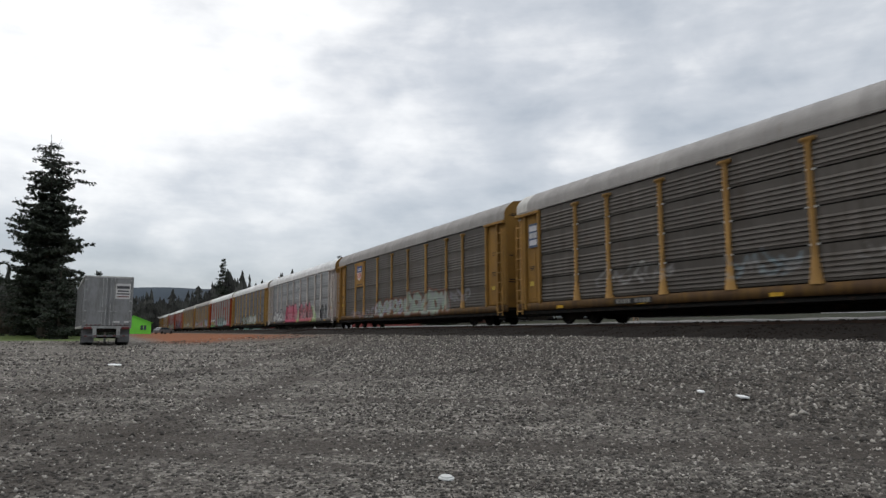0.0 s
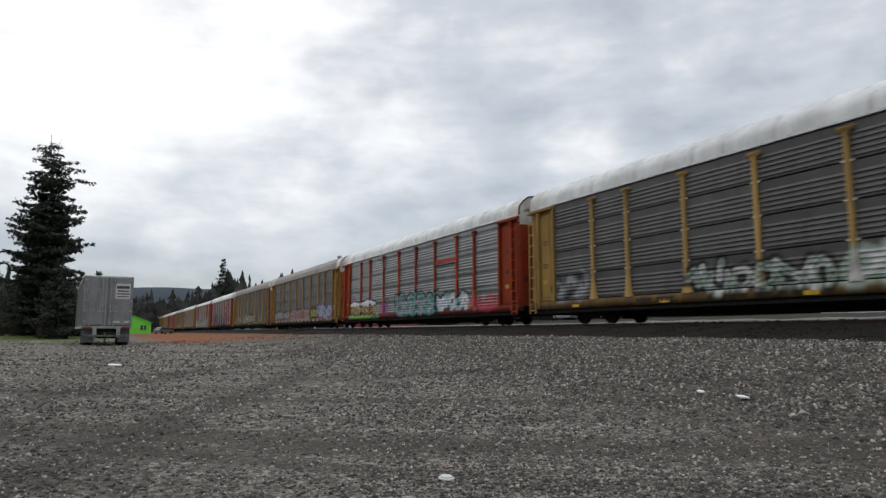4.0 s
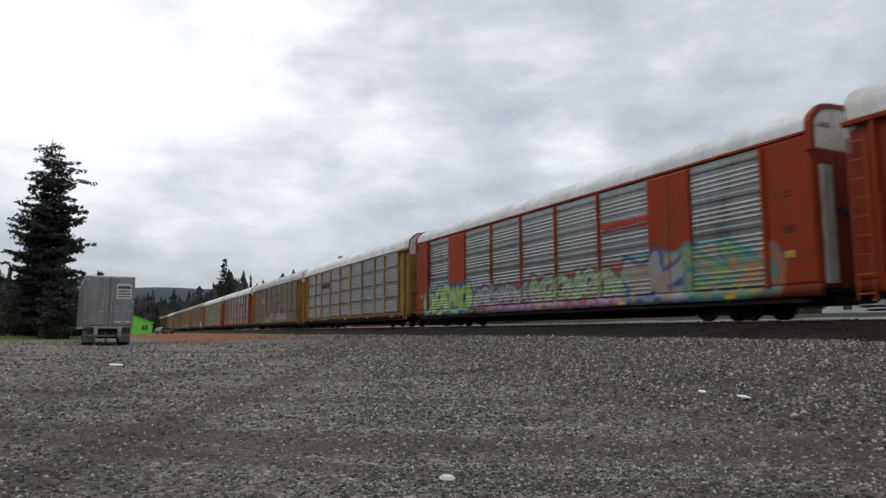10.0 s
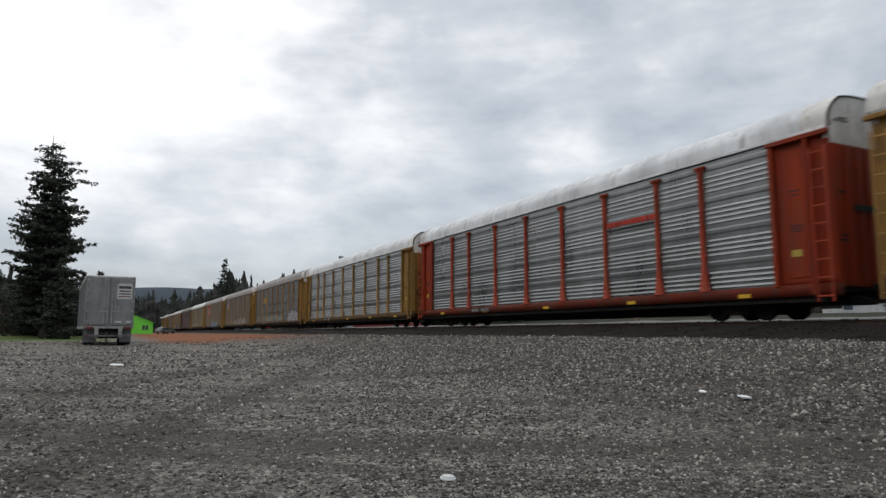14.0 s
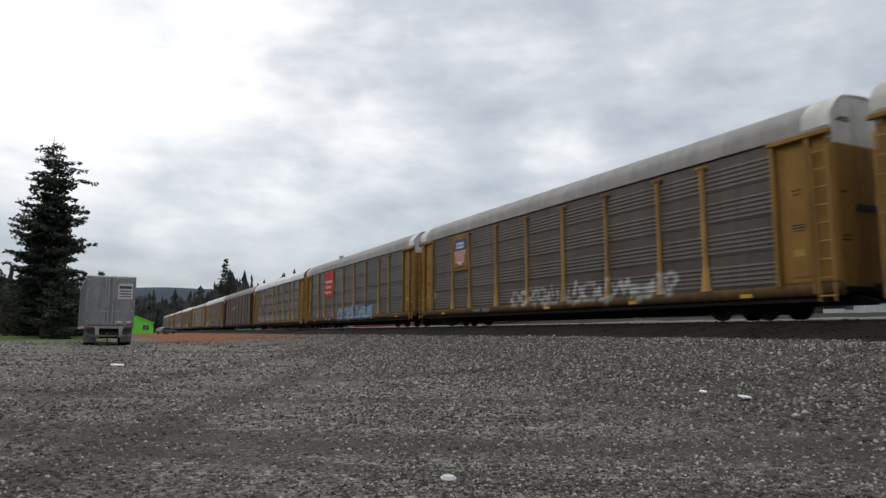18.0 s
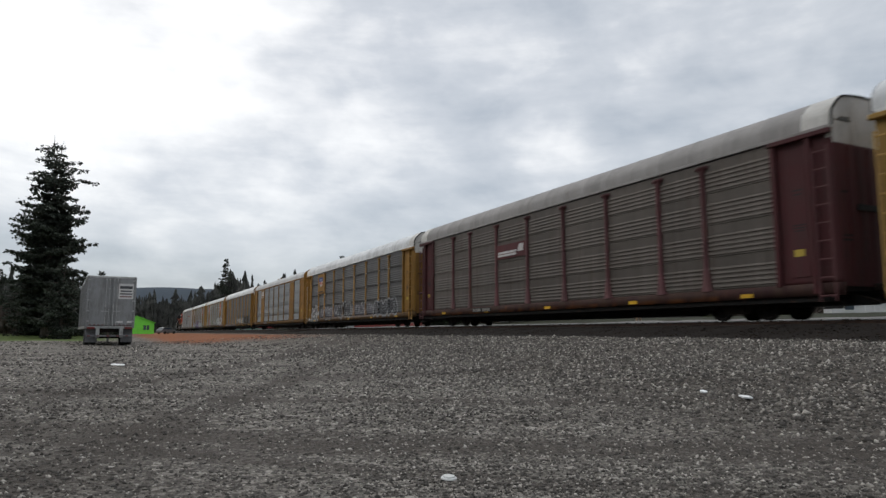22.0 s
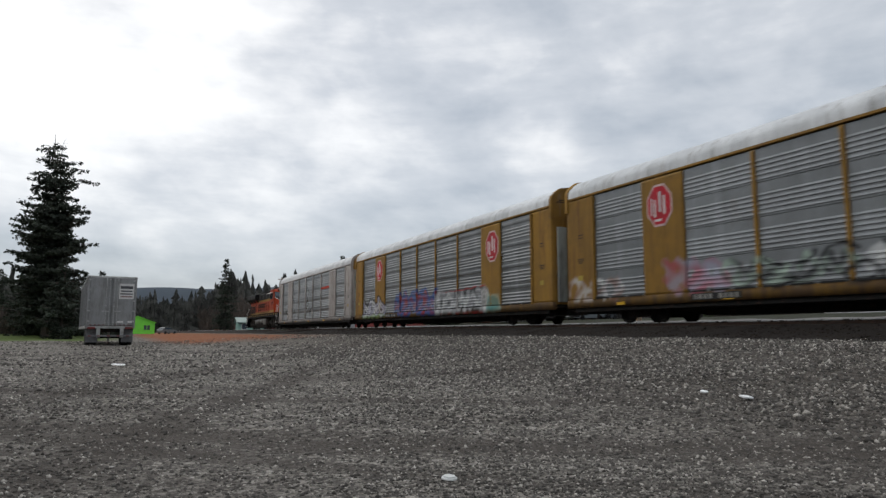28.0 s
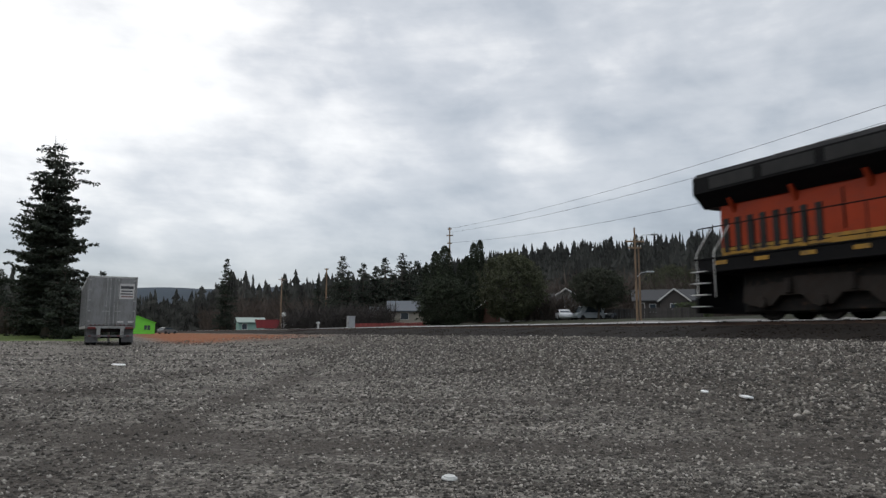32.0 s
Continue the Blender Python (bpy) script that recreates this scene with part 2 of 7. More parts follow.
bm = bmesh.new()
bmesh.ops.create_circle(bm, cap_ends=True, segments=64, radius=4600)
clouds = solo("cloud_layer", bm, cloud_material(), "low grey and white overcast clouds drifting slowly", "cloud", pose(0, 0, CLOUD_BASE), kind="structure")


# ---- ground ----
def smooth(a, b, v):
    k = np.clip((v - a) / (b - a), 0, 1)
    return k * k * (3 - 2 * k)


def ground_z(s, p):
    """Height of the ground, s along the track and p to the camera's side of its centre line."""
    s, p = np.asarray(s, float), np.asarray(p, float)
    lot = 0.74 * (1 - smooth(3.2, 16.5, p)) + 0.16 * smooth(25, 60, s) * smooth(8, 20, p) + 0.5 * smooth(90, 104, s) * smooth(18, 26, p)
    far = 0.74 + 0.80 * smooth(-8.3, -9.5, p) + 0.14 * smooth(-9.4, -20, p) + 0.82 * smooth(-20, -36, p) + 0.85 * smooth(-36, -80, p)
    d = np.hypot(s, p)
    hill = (49 * smooth(-95, -300, p) + 30 * smooth(-330, -800, p)) * (0.68 + 0.32 * smooth(230, 500, s)) * smooth(1400, 700, s) * smooth(-900, -200, s)
    wave = 0.03 * np.sin(s * 0.61 + 0.7 * p) * np.sin(p * 0.83 - 0.3 * s) + 0.02 * np.sin(1.7 * s - 1.1 * p)
    return np.where(p > 0, lot, far) + np.where(p < 0, hill, 0.0) + wave * smooth(2.5, 6, np.abs(p))


def world_ground(x, y):
    v = Vector((x, y, 0)) - CENTRE0
    return float(ground_z(v.dot(ALONG), v.dot(ACROSS)))


def ground_material():
    m, t, b = nodes_of("gravel_ground")
    pos = t.nodes.new("ShaderNodeNewGeometry").outputs["Position"]
    patches = node(t, "TexNoise", Scale=0.35, Detail=5.0, Roughness=0.6)
    stones = node(t, "TexVoronoi", Scale=38.0)
    cobble = node(t, "TexVoronoi", Scale=13.0)
    grit = node(t, "TexNoise", Scale=90.0, Detail=3.0, Roughness=0.7)
    for n in (patches, stones, cobble, grit):
        t.links.new(pos, n.inputs["Vector"])
    pale, pale2 = t.nodes.new("ShaderNodeSeparateColor"), t.nodes.new("ShaderNodeSeparateColor")
    t.links.new(stones.outputs["Color"], pale.inputs[0])
    t.links.new(cobble.outputs["Color"], pale2.inputs[0])
    c = mixed(t, ramp(t, patches.outputs["Fac"], 0.35, 0.65), (0.124, 0.111, 0.097), (0.188, 0.170, 0.148))
    c = mixed(t, ramp(t, pale.outputs[0], 0.3, 1.0, 0.0, 0.85), c, (0.030, 0.027, 0.025))
    c = mixed(t, ramp(t, pale.outputs[1], 0.55, 1.0, 0.0, 0.8), c, (0.38, 0.35, 0.305))
    c = mixed(t, ramp(t, pale2.outputs[0], 0.7, 1.0, 0.0, 0.6), c, (0.045, 0.04, 0.036))
    c = mixed(t, ramp(t, pale2.outputs[1], 0.82, 1.0, 0.0, 0.8), c, (0.42, 0.39, 0.345))
    c = mixed(t, ramp(t, grit.outputs["Fac"], 0.5, 0.7, 0.0, 0.6), c, (0.03, 0.027, 0.025))
    tracks = node(t, "TexNoise", Scale=1.0, Detail=4.0, Roughness=0.6, Distortion=0.4)
    lay = t.nodes.new("ShaderNodeMapping")
    lay.inputs["Scale"].default_value, lay.inputs["Rotation"].default_value = (0.11, 0.75, 1), (0, 0, 0.15)
    t.links.new(pos, lay.inputs[0])
    t.links.new(lay.outputs[0], tracks.inputs["Vector"])
    c = mixed(t, ramp(t, tracks.outputs["Fac"], 0.50, 0.66, 0.0, 0.6), c, (0.060, 0.050, 0.043))
    # wheel tracks pressed into the lot, then four broad darker bands
    def rut_band(a, b2, off, half, deep=0.64):
        d2 = t.nodes.new("ShaderNodeVectorMath")
        d2.operation = "DOT_PRODUCT"
        t.links.new(pos, d2.inputs[0])
        d2.inputs[1].default_value = (a, b2, 0)
        w = node(t, "Math")
        w.operation = "MULTIPLY_ADD"
        t.links.new(patches.outputs["Fac"], w.inputs[0])
        w.inputs[1].default_value = 0.9
        t.links.new(d2.outputs["Value"], w.inputs[2])
        ab = node(t, "Math")
        ab.operation = "ABSOLUTE"
        sh = node(t, "Math")
        sh.operation = "SUBTRACT"
        t.links.new(w.outputs[0], sh.inputs[0])
        sh.inputs[1].default_value = off + 0.45
        t.links.new(sh.outputs[0], ab.inputs[0])
        return ramp(t, ab.outputs[0], half, half * 0.3, 0.0, deep)

    for band_spec in ((1.0, 0.05, -2.4, 0.55), (1.0, 0.0, -5.6, 0.7), (0.22, 1.0, 5.6, 0.6), (0.3, 1.0, 8.6, 0.45), (0.42, 1.0, 4.4, 0.3), (1.0, 0.1, 3.7, 2.0, 0.4), (1.0, -0.55, 2.2, 1.3, 0.35), (1.0, -0.33, 2.0, 2.0, 0.42), (1.0, 0.5, -0.4, 1.8, 0.25)):
        c = mixed(t, rut_band(*band_spec), c, (0.052, 0.043, 0.036))
    # soil and grass, as they lie on the land
    turn = t.nodes.new("ShaderNodeVectorRotate")
    turn.rotation_type = "Z_AXIS"
    turn.inputs["Angle"].default_value = -ALPHA
    turn.inputs["Center"].default_value = CENTRE0
    t.links.new(pos, turn.inputs["Vector"])
    off = t.nodes.new("ShaderNodeVectorMath")
    off.operation = "SUBTRACT"
    t.links.new(turn.outputs[0], off.inputs[0])
    off.inputs[1].default_value = CENTRE0
    sp = t.nodes.new("ShaderNodeSeparateXYZ")          # x: away from the camera's side, y: along the track
    t.links.new(off.outputs[0], sp.inputs[0])
    fray = node(t, "TexNoise", Scale=0.12, Detail=6.0, Roughness=0.65)
    t.links.new(pos, fray.inputs["Vector"])

    def band(sock, lo, hi, soft, wild):
        a = node(t, "Math")
        a.operation = "MULTIPLY_ADD"
        t.links.new(fray.outputs["Fac"], a.inputs[0])
        a.inputs[1].default_value = wild
        t.links.new(sock, a.inputs[2])
        r1, r2 = ramp(t, a.outputs[0], lo, lo + soft), ramp(t, a.outputs[0], hi, hi - soft)
        n = node(t, "Math")
        n.operation = "MULTIPLY"
        t.links.new(r1, n.inputs[0])
        t.links.new(r2, n.inputs[1])
        return n.outputs[0]

    def both(a, c2):
        n = node(t, "Math")
        n.operation = "MULTIPLY"
        t.links.new(a, n.inputs[0])
        t.links.new(c2, n.inputs[1])
        return n.outputs[0]

    c = mixed(t, ramp(t, band(sp.outputs["X"], -12, -1, 3, 3), 0, 1, 0, 0.5), c, (0.075, 0.062, 0.05))
    c = mixed(t, both(band(sp.outputs["Y"], 62, 260, 14, 24), band(sp.outputs["X"], -14.5, -2.4, 2.6, 4.0)), c,
              mixed(t, patches.outputs["Fac"], (0.17, 0.060, 0.026), (0.24, 0.098, 0.046)))
    grass = mixed(t, patches.outputs["Fac"], (0.022, 0.023, 0.014), (0.04, 0.043, 0.023))
    turf = mixed(t, patches.outputs["Fac"], (0.06, 0.092, 0.022), (0.10, 0.13, 0.04))
    place = t.nodes.new("ShaderNodeSeparateXYZ")
    t.links.new(pos, place.inputs[0])
    c = mixed(t, both(band(sp.outputs["X"], -900, -15, 3, 5), band(place.outputs["Y"], 58, 900, 3, 5)), c, turf)
    c = mixed(t, band(sp.outputs["X"], 3, 16, 1.5, 3), c, mixed(t, patches.outputs["Fac"], (0.024, 0.020, 0.017), (0.05, 0.043, 0.035)))
    c = mixed(t, band(sp.outputs["X"], 15, 2000, 4, 5), c, grass)
    c = mixed(t, band(sp.outputs["X"], 8.7, 10.0, 0.15, 0.2), c, mixed(t, patches.outputs["Fac"], (0.15, 0.142, 0.134), (0.27, 0.26, 0.25)))
    t.links.new(c, b.inputs["Base Color"])
    b.inputs["Roughness"].default_value = 0.95
    b.inputs["Specular IOR Level"].default_value = 0.2
    hgt = mixed(t, 0.5, stones.outputs["Distance"], grit.outputs["Fac"])
    bumped(t, b, hgt, 0.8, 0.03)
    return m


def steps(*spans):
    out = []
    for a, b, d in spans:
        out += list(np.arange(a, b, d))
    return np.array(out + [spans[-1][1]])


GS = steps((-3600, -600, 250), (-600, -60, 40), (-60, -6, 4), (-6, 40, 0.6), (40, 160, 4), (160, 700, 30), (700, 4200, 250))
GP = -steps((-3600, -600, 250), (-600, -60, 30), (-60, -22, 3), (-22, -2, 0.5), (-2, 7, 1.0), (7, 10, 0.35), (10, 20, 2.0), (20, 60, 6), (60, 600, 30), (600, 3600, 250))
SS, PP = np.meshgrid(GS, GP, indexing="ij")
GV = np.stack([CENTRE0.x + ALONG.x * SS + ACROSS.x * PP, CENTRE0.y + ALONG.y * SS + ACROSS.y * PP, ground_z(SS, PP)], -1)
ground = tagged(new("ground", grid_mesh(GV, ground_material(), True, flip=True)), "grey gravel lot with red soil and grass beyond", "ground", kind="structure")


# ---- track ----
def along_track(s, p=0.0, z=0.0, turn=0.0):
    v = on_track(s, p, z)
    return pose(v.x, v.y, v.z, 0, 0, HEADING + turn)


S0, S1 = -330.0, 900.0
HOME = along_track(0)


def ballast_bed():
    """Shoulders, crown and uneven edges of the stone bed; local x runs with the train, y away from the camera's side."""
    xs = np.concatenate([np.arange(-S1, -60, 8.0), np.arange(-60, 14, 0.4), np.arange(14, -S0 + 8, 8.0)])
    prof = [(-4.9, RAIL - 0.64), (-4.1, RAIL - 0.51), (-2.9, RAIL - 0.35), (-1.9, RAIL - 0.19), (-1.2, RAIL - 0.16), (0, RAIL - 0.18),
            (1.2, RAIL - 0.16), (2.0, RAIL - 0.19), (3.2, RAIL - 0.36), (4.6, RAIL - 0.66)]
    V = np.zeros((len(prof), len(xs), 3))
    rng = np.random.RandomState(5)
    for i, (y, z) in enumerate(prof):
        V[i, :, 0], V[i, :, 1] = xs, y + rng.uniform(-0.06, 0.06, len(xs))
        V[i, :, 2] = z + rng.uniform(-0.035, 0.035, len(xs))
    return grid_mesh(V, M["ballast"], True)


bed = tagged(new("ballast_bed", ballast_bed()), "dark brown-grey railway ballast bed", "track bed", kind="structure")
bed.matrix_basis = HOME


def rail_mesh():
    bm = bmesh.new()
    prism(bm, [(-0.07, -0.17), (0.07, -0.17), (0.07, -0.155), (0.012, -0.13), (0.012, -0.045), (0.036, -0.03), (0.036, -0.008),
               (-0.036, -0.008), (-0.036, -0.03), (-0.012, -0.045), (-0.012, -0.13), (-0.07, -0.155)], "x", -S1, -S0)
    return bm


def rail_head():
    """The running head with its worn round shoulders."""
    out = [(0.039 * math.copysign(1, c) if abs(c) > 0.98 else 0.025 * math.copysign(1, c) + 0.014 * c, -0.016 + 0.016 * w)
           for c, w in ((math.cos(radians(a)), math.sin(radians(a))) for a in (10, 30, 50, 70, 110, 130, 150, 170))]
    return prism(bmesh.new(), [(-0.039, -0.032), (0.039, -0.032)] + out, "x", -S1, -S0)


for side in (-0.755, 0.755):
    r = thing("rail", "rusty steel rail with a polished running head", "rail", HOME @ pose(0, side, RAIL), "rails of the track", "structure")
    part("web", rail_mesh(), M["rail"], r)
    part("running_head", rail_head(), M["railhead"], r, "polished bright running surface")

tie_me = mesh_of(boxed(-0.115, 0.115, -1.3, 1.3, -0.19, 0.0, 0.015), M["tie"])
sleepers = thing("sleepers", "dark creosoted timber sleepers under the rails", "sleeper", HOME @ pose(0, 0, RAIL - 0.17), kind="structure")
rng = random.Random(3)
for i in range(230):
    part("sleeper", tie_me, None, sleepers, at=pose(12 - i * 0.5, rng.uniform(-0.05, 0.05), rng.uniform(-0.01, 0.015), 0, 0, rng.uniform(-1, 1)))
bm = bmesh.new()
for i in range(500):
    box(bm, -104 - i * 0.6, -103.77 - i * 0.6, -1.3, 1.3, -0.19, 0)
    if i < 300:
        box(bm, 13 + i * 0.6, 13.23 + i * 0.6, -1.3, 1.3, -0.19, 0)
tagged(part("sleepers_further_off", bm, M["tie"], sleepers), kind="stuff")


# ---- sprayed lettering: loops and bars that follow the relief of the sides ----
PAINT = {"k": (0.012, 0.012, 0.014), "w": (0.74, 0.75, 0.74), "pk": (0.46, 0.075, 0.14), "dr": (0.28, 0.02, 0.03), "gn": (0.22, 0.42, 0.10),
         "pg": (0.38, 0.50, 0.40), "bl": (0.03, 0.10, 0.32), "lb": (0.28, 0.50, 0.62), "ye": (0.62, 0.52, 0.05), "pu": (0.20, 0.06, 0.28),
         "or": (0.62, 0.20, 0.03), "te": (0.05, 0.30, 0.30), "gy": (0.35, 0.36, 0.37), "mg": (0.42, 0.05, 0.30), "ol": (0.40, 0.48, 0.10),
         "rd": (0.42, 0.03, 0.03), "pb": (0.42, 0.42, 0.55), "lg": (0.36, 0.52, 0.20), "vi": (0.34, 0.12, 0.32), "dk": (0.09, 0.085, 0.11), "br": (0.20, 0.08, 0.05), "tn": (0.32, 0.27, 0.22)}


def arc(cx, cy, rx, ry, a0, a1, n=6):
    return [(cx + rx * math.cos(radians(a0 + (a1 - a0) * i / n)), cy + ry * math.sin(radians(a0 + (a1 - a0) * i / n))) for i in range(n + 1)]


# free strokes: hooks, loops, wedges and zigzags that spell nothing
FORMS = [
    [arc(0.5, 0.5, 0.42, 0.34, 200, 480), [(0.36, 0.2), (0.2, 0.52)]],
    [[(0.1, 0.2), (0.35, 0.85), (0.5, 0.3), (0.72, 0.8), (0.95, 0.45)]],
    [arc(0.4, 0.6, 0.3, 0.3, 30, 330), arc(0.7, 0.3, 0.24, 0.2, -160, 120)],
]
FORMS += [
    [[(0.05, 0.35), (0.6, 0.62), (0.95, 0.95)], arc(0.5, 0.28, 0.38, 0.2, 170, 380)],
    [arc(0.5, 0.75, 0.42, 0.2, 190, 370), arc(0.5, 0.5, 0.44, 0.2, 190, 370), [(0.2, 0.1), (0.8, 0.3)]],
]
FORMS += [
    [arc(0.35, 0.5, 0.28, 0.4, -60, 230), [(0.65, 0.1), (0.9, 0.55), (0.62, 0.92)]],
    [[(0.2, 0.95), (0.55, 0.7), (0.25, 0.45), (0.8, 0.12)], arc(0.75, 0.65, 0.2, 0.25, 0, 360, 8)],
    [arc(0.5, 0.45, 0.4, 0.36, 150, 395), [(0.5, 0.5), (0.62, 0.95)]],
]


def field(out, U, Z, outline, colour, rim, wide, cover):
    """A closed outline of (u, z) filled with one colour, its rim in another."""
    sel = (U > min(u for u, z in outline) - 0.3) & (U < max(u for u, z in outline) + 0.3)
    if not sel.any():
        return
    u, z = U[sel], Z[sel]
    inside, best = np.zeros(u.shape, bool), np.full(u.shape, 9.0)
    for (ax, az), (bx, bz) in zip(outline, outline[1:] + outline[:1]):
        dx, dz = bx - ax, bz - az
        k = np.clip(((u - ax) * dx + (z - az) * dz) / (dx * dx + dz * dz + 1e-9), 0, 1)
        best = np.minimum(best, np.hypot(u - ax - k * dx, z - az - k * dz))
        if abs(dz) > 1e-9:
            inside ^= ((az > z) != (bz > z)) & (u < ax + (z - az) / dz * dx)
    d = np.where(inside, -best, best) + 0.03 * np.sin(u * 6.1) * np.sin(z * 8.3)
    a = (cover * smooth(0.05, -0.03, d))[..., None]
    r = smooth(-wide - 0.04, -wide + 0.02, d)[..., None] if rim else 0.0
    c = np.array(PAINT[colour]) * (1 - r) + np.array(PAINT[rim or colour]) * r
    old = out[sel]
    old[..., :3] = np.where(old[..., 3:] > 0.01, old[..., :3] * (1 - a) + c * a, c)
    old[..., 3:] = np.maximum(old[..., 3:], a)
    out[sel] = old


def reach(g):
    """First and last u and the highest z of a sprayed piece."""
    if g[0] == "field":
        return min(u for u, z in g[1]), max(u for u, z in g[1]), max(z for u, z in g[1])
    return g[0], g[1], g[3]


def spray(tags, U, Z):
    """Colour and cover of the spray paint at points u along the car from its rear end and z over the rail."""
    out = np.zeros(U.shape + (4,))
    for g in tags:
        if g[0] == "field":        # a painted field with a rim of another colour
            field(out, U, Z, *g[1:])
            continue
        u0, u1, z0, z1, f1, f2, edge, seed, cover, weight, count = g
        if edge:                   # pieces with an outline are crowded, with dark inner lines
            count, weight = (max(1, round((u1 - u0) / (0.78 * (z1 - z0)))), weight * 1.1) if weight < 0.2 else (count, weight)
        rnd = random.Random(seed)
        pad = 0.25
        sel = (U > u0 - pad) & (U < u1 + pad) & (Z > z0 - pad) & (Z < z1 + pad)
        if not sel.any():
            continue
        u, z = U[sel], Z[sel]
        best = np.full(u.shape, 9.0)
        w = (u1 - u0) / count
        for i in range(count):
            form = FORMS[rnd.randrange(len(FORMS))]
            h0, h1 = z0 + rnd.uniform(0, 0.12) * (z1 - z0), z1 - rnd.uniform(0, 0.18) * (z1 - z0)
            lean, x0, turn = rnd.uniform(-0.3, 0.4), u0 + i * w, rnd.choice((-1, 1))
            for line in form:
                pts = [(x0 + (0.5 + turn * (a - 0.5) * 1.15 + lean * (b - 0.5) * 0.5) * w, h0 + b * (h1 - h0)) for a, b in line]
                for (ax, az), (bx, bz) in zip(pts, pts[1:]):
                    dx, dz = bx - ax, bz - az
                    k = np.clip(((u - ax) * dx + (z - az) * dz) / (dx * dx + dz * dz + 1e-9), 0, 1)
                    best = np.minimum(best, np.hypot(u - ax - k * dx, z - az - k * dz))
        wob = 0.03 * np.sin(u * 7.1 + seed) * np.sin(z * 9.3)
        d = best + wob
        half = weight * (z1 - z0)
        fill, rim = smooth(half + 0.02, half - 0.06, d), smooth(half + 0.17, half + 0.09, d)
        mixv = (0.5 + 0.7 * np.sin(u * 4.3 + seed + 2 * np.sin(z * 3)) * np.cos(z * 4.9 + seed * 1.3 + np.sin(u * 2.1)))[..., None].clip(0, 1)
        colour = 0.85 * (np.array(PAINT[f1]) * (1 - mixv) + np.array(PAINT[f2]) * mixv)
        if edge:
            colour = 0.75 * np.array(PAINT[edge]) * (1 - fill[..., None]) + colour * fill[..., None]
            if seed % 3:
                vein = 0.7 * smooth(0.055, 0.02, d)[..., None]
                colour = colour * (1 - vein) + np.array(PAINT[edge]) * 0.6 * vein
            a = np.maximum(fill, rim) * cover
        else:
            a = fill * cover
        old = out[sel]
        a = a[..., None]
        old[..., :3] = np.where(old[..., 3:] > 0.01, old[..., :3] * (1 - a) + colour * a, colour)
        old[..., 3:] = np.maximum(old[..., 3:], a)
        out[sel] = old
    return out


def with_spray(me, tags):
    n = len(me.vertices)
    co = np.zeros(n * 3, np.float32)
    me.vertices.foreach_get("co", co)
    co = co.reshape(-1, 3)
    lay = me.color_attributes.new("spray", "FLOAT_COLOR", "POINT")
    rgba = spray(tags, co[:, 0] + HALF + 1.1, co[:, 2]).astype(np.float32)
    lay.data.foreach_set("color", rgba.reshape(-1))
    me.attributes.new("cover", "FLOAT", "POINT").data.foreach_set("value", np.ascontiguousarray(rgba[:, 3]))
    return me


# ---- covered motor-car carriers ----
HALF, LONG = 13.33, 13.66                     # middle of the side bays, half the body
EAVE, CROWN, DECK, SILL = 5.19, 6.15, 0.96, 0.45
CAPZ = 4.78                                   # foot of the upper end cap


def rows_of(style):
    """The relief of a side sheet, bottom to top: (z, depth inwards)."""
    z, out = DECK, []
    h = (EAVE - DECK - 0.04) / 4
    for r in range(4):
        base = DECK + r * h
        if style == "bold":        # four sharp ridges, a broad flat above them with one soft step
            out += [(base, 0.0), (base + 0.03, 0.0)]
            at, deep, foot, crest, top = [0.05 + 0.155 * k for k in range(4)], 0.030, 0.014, 0.006, 0.068
        elif style == "seam":      # sheets lapped over one another with an open joint, five soft ridges
            out += [(base, 0.0), (base + 0.004, 0.10), (base + 0.046, 0.10), (base + 0.05, 0.0)]
            at, deep, foot, crest, top = [0.12 + 0.145 * k for k in range(5)], 0.030, 0.016, 0.006, 0.075
        else:
            out += [(base, 0.0), (base + 0.012, 0.02), (base + 0.03, 0.0)]
            at, deep, foot, crest, top = [0.08 + 0.142 * k for k in range(5)], 0.020, 0.016, 0.010, 0.062
        for a in at:
            q = base + a
            out += [(q, 0.0), (q + foot, -deep), (q + foot + crest, -deep), (q + foot + crest + top, 0.0)]
        if style == "bold":
            out += [(base + 0.74, 0.0), (base + 0.80, -0.012), (base + 0.90, -0.012), (base + 0.95, 0.0)]
    out.append((EAVE - 0.04, 0.0))
    return out


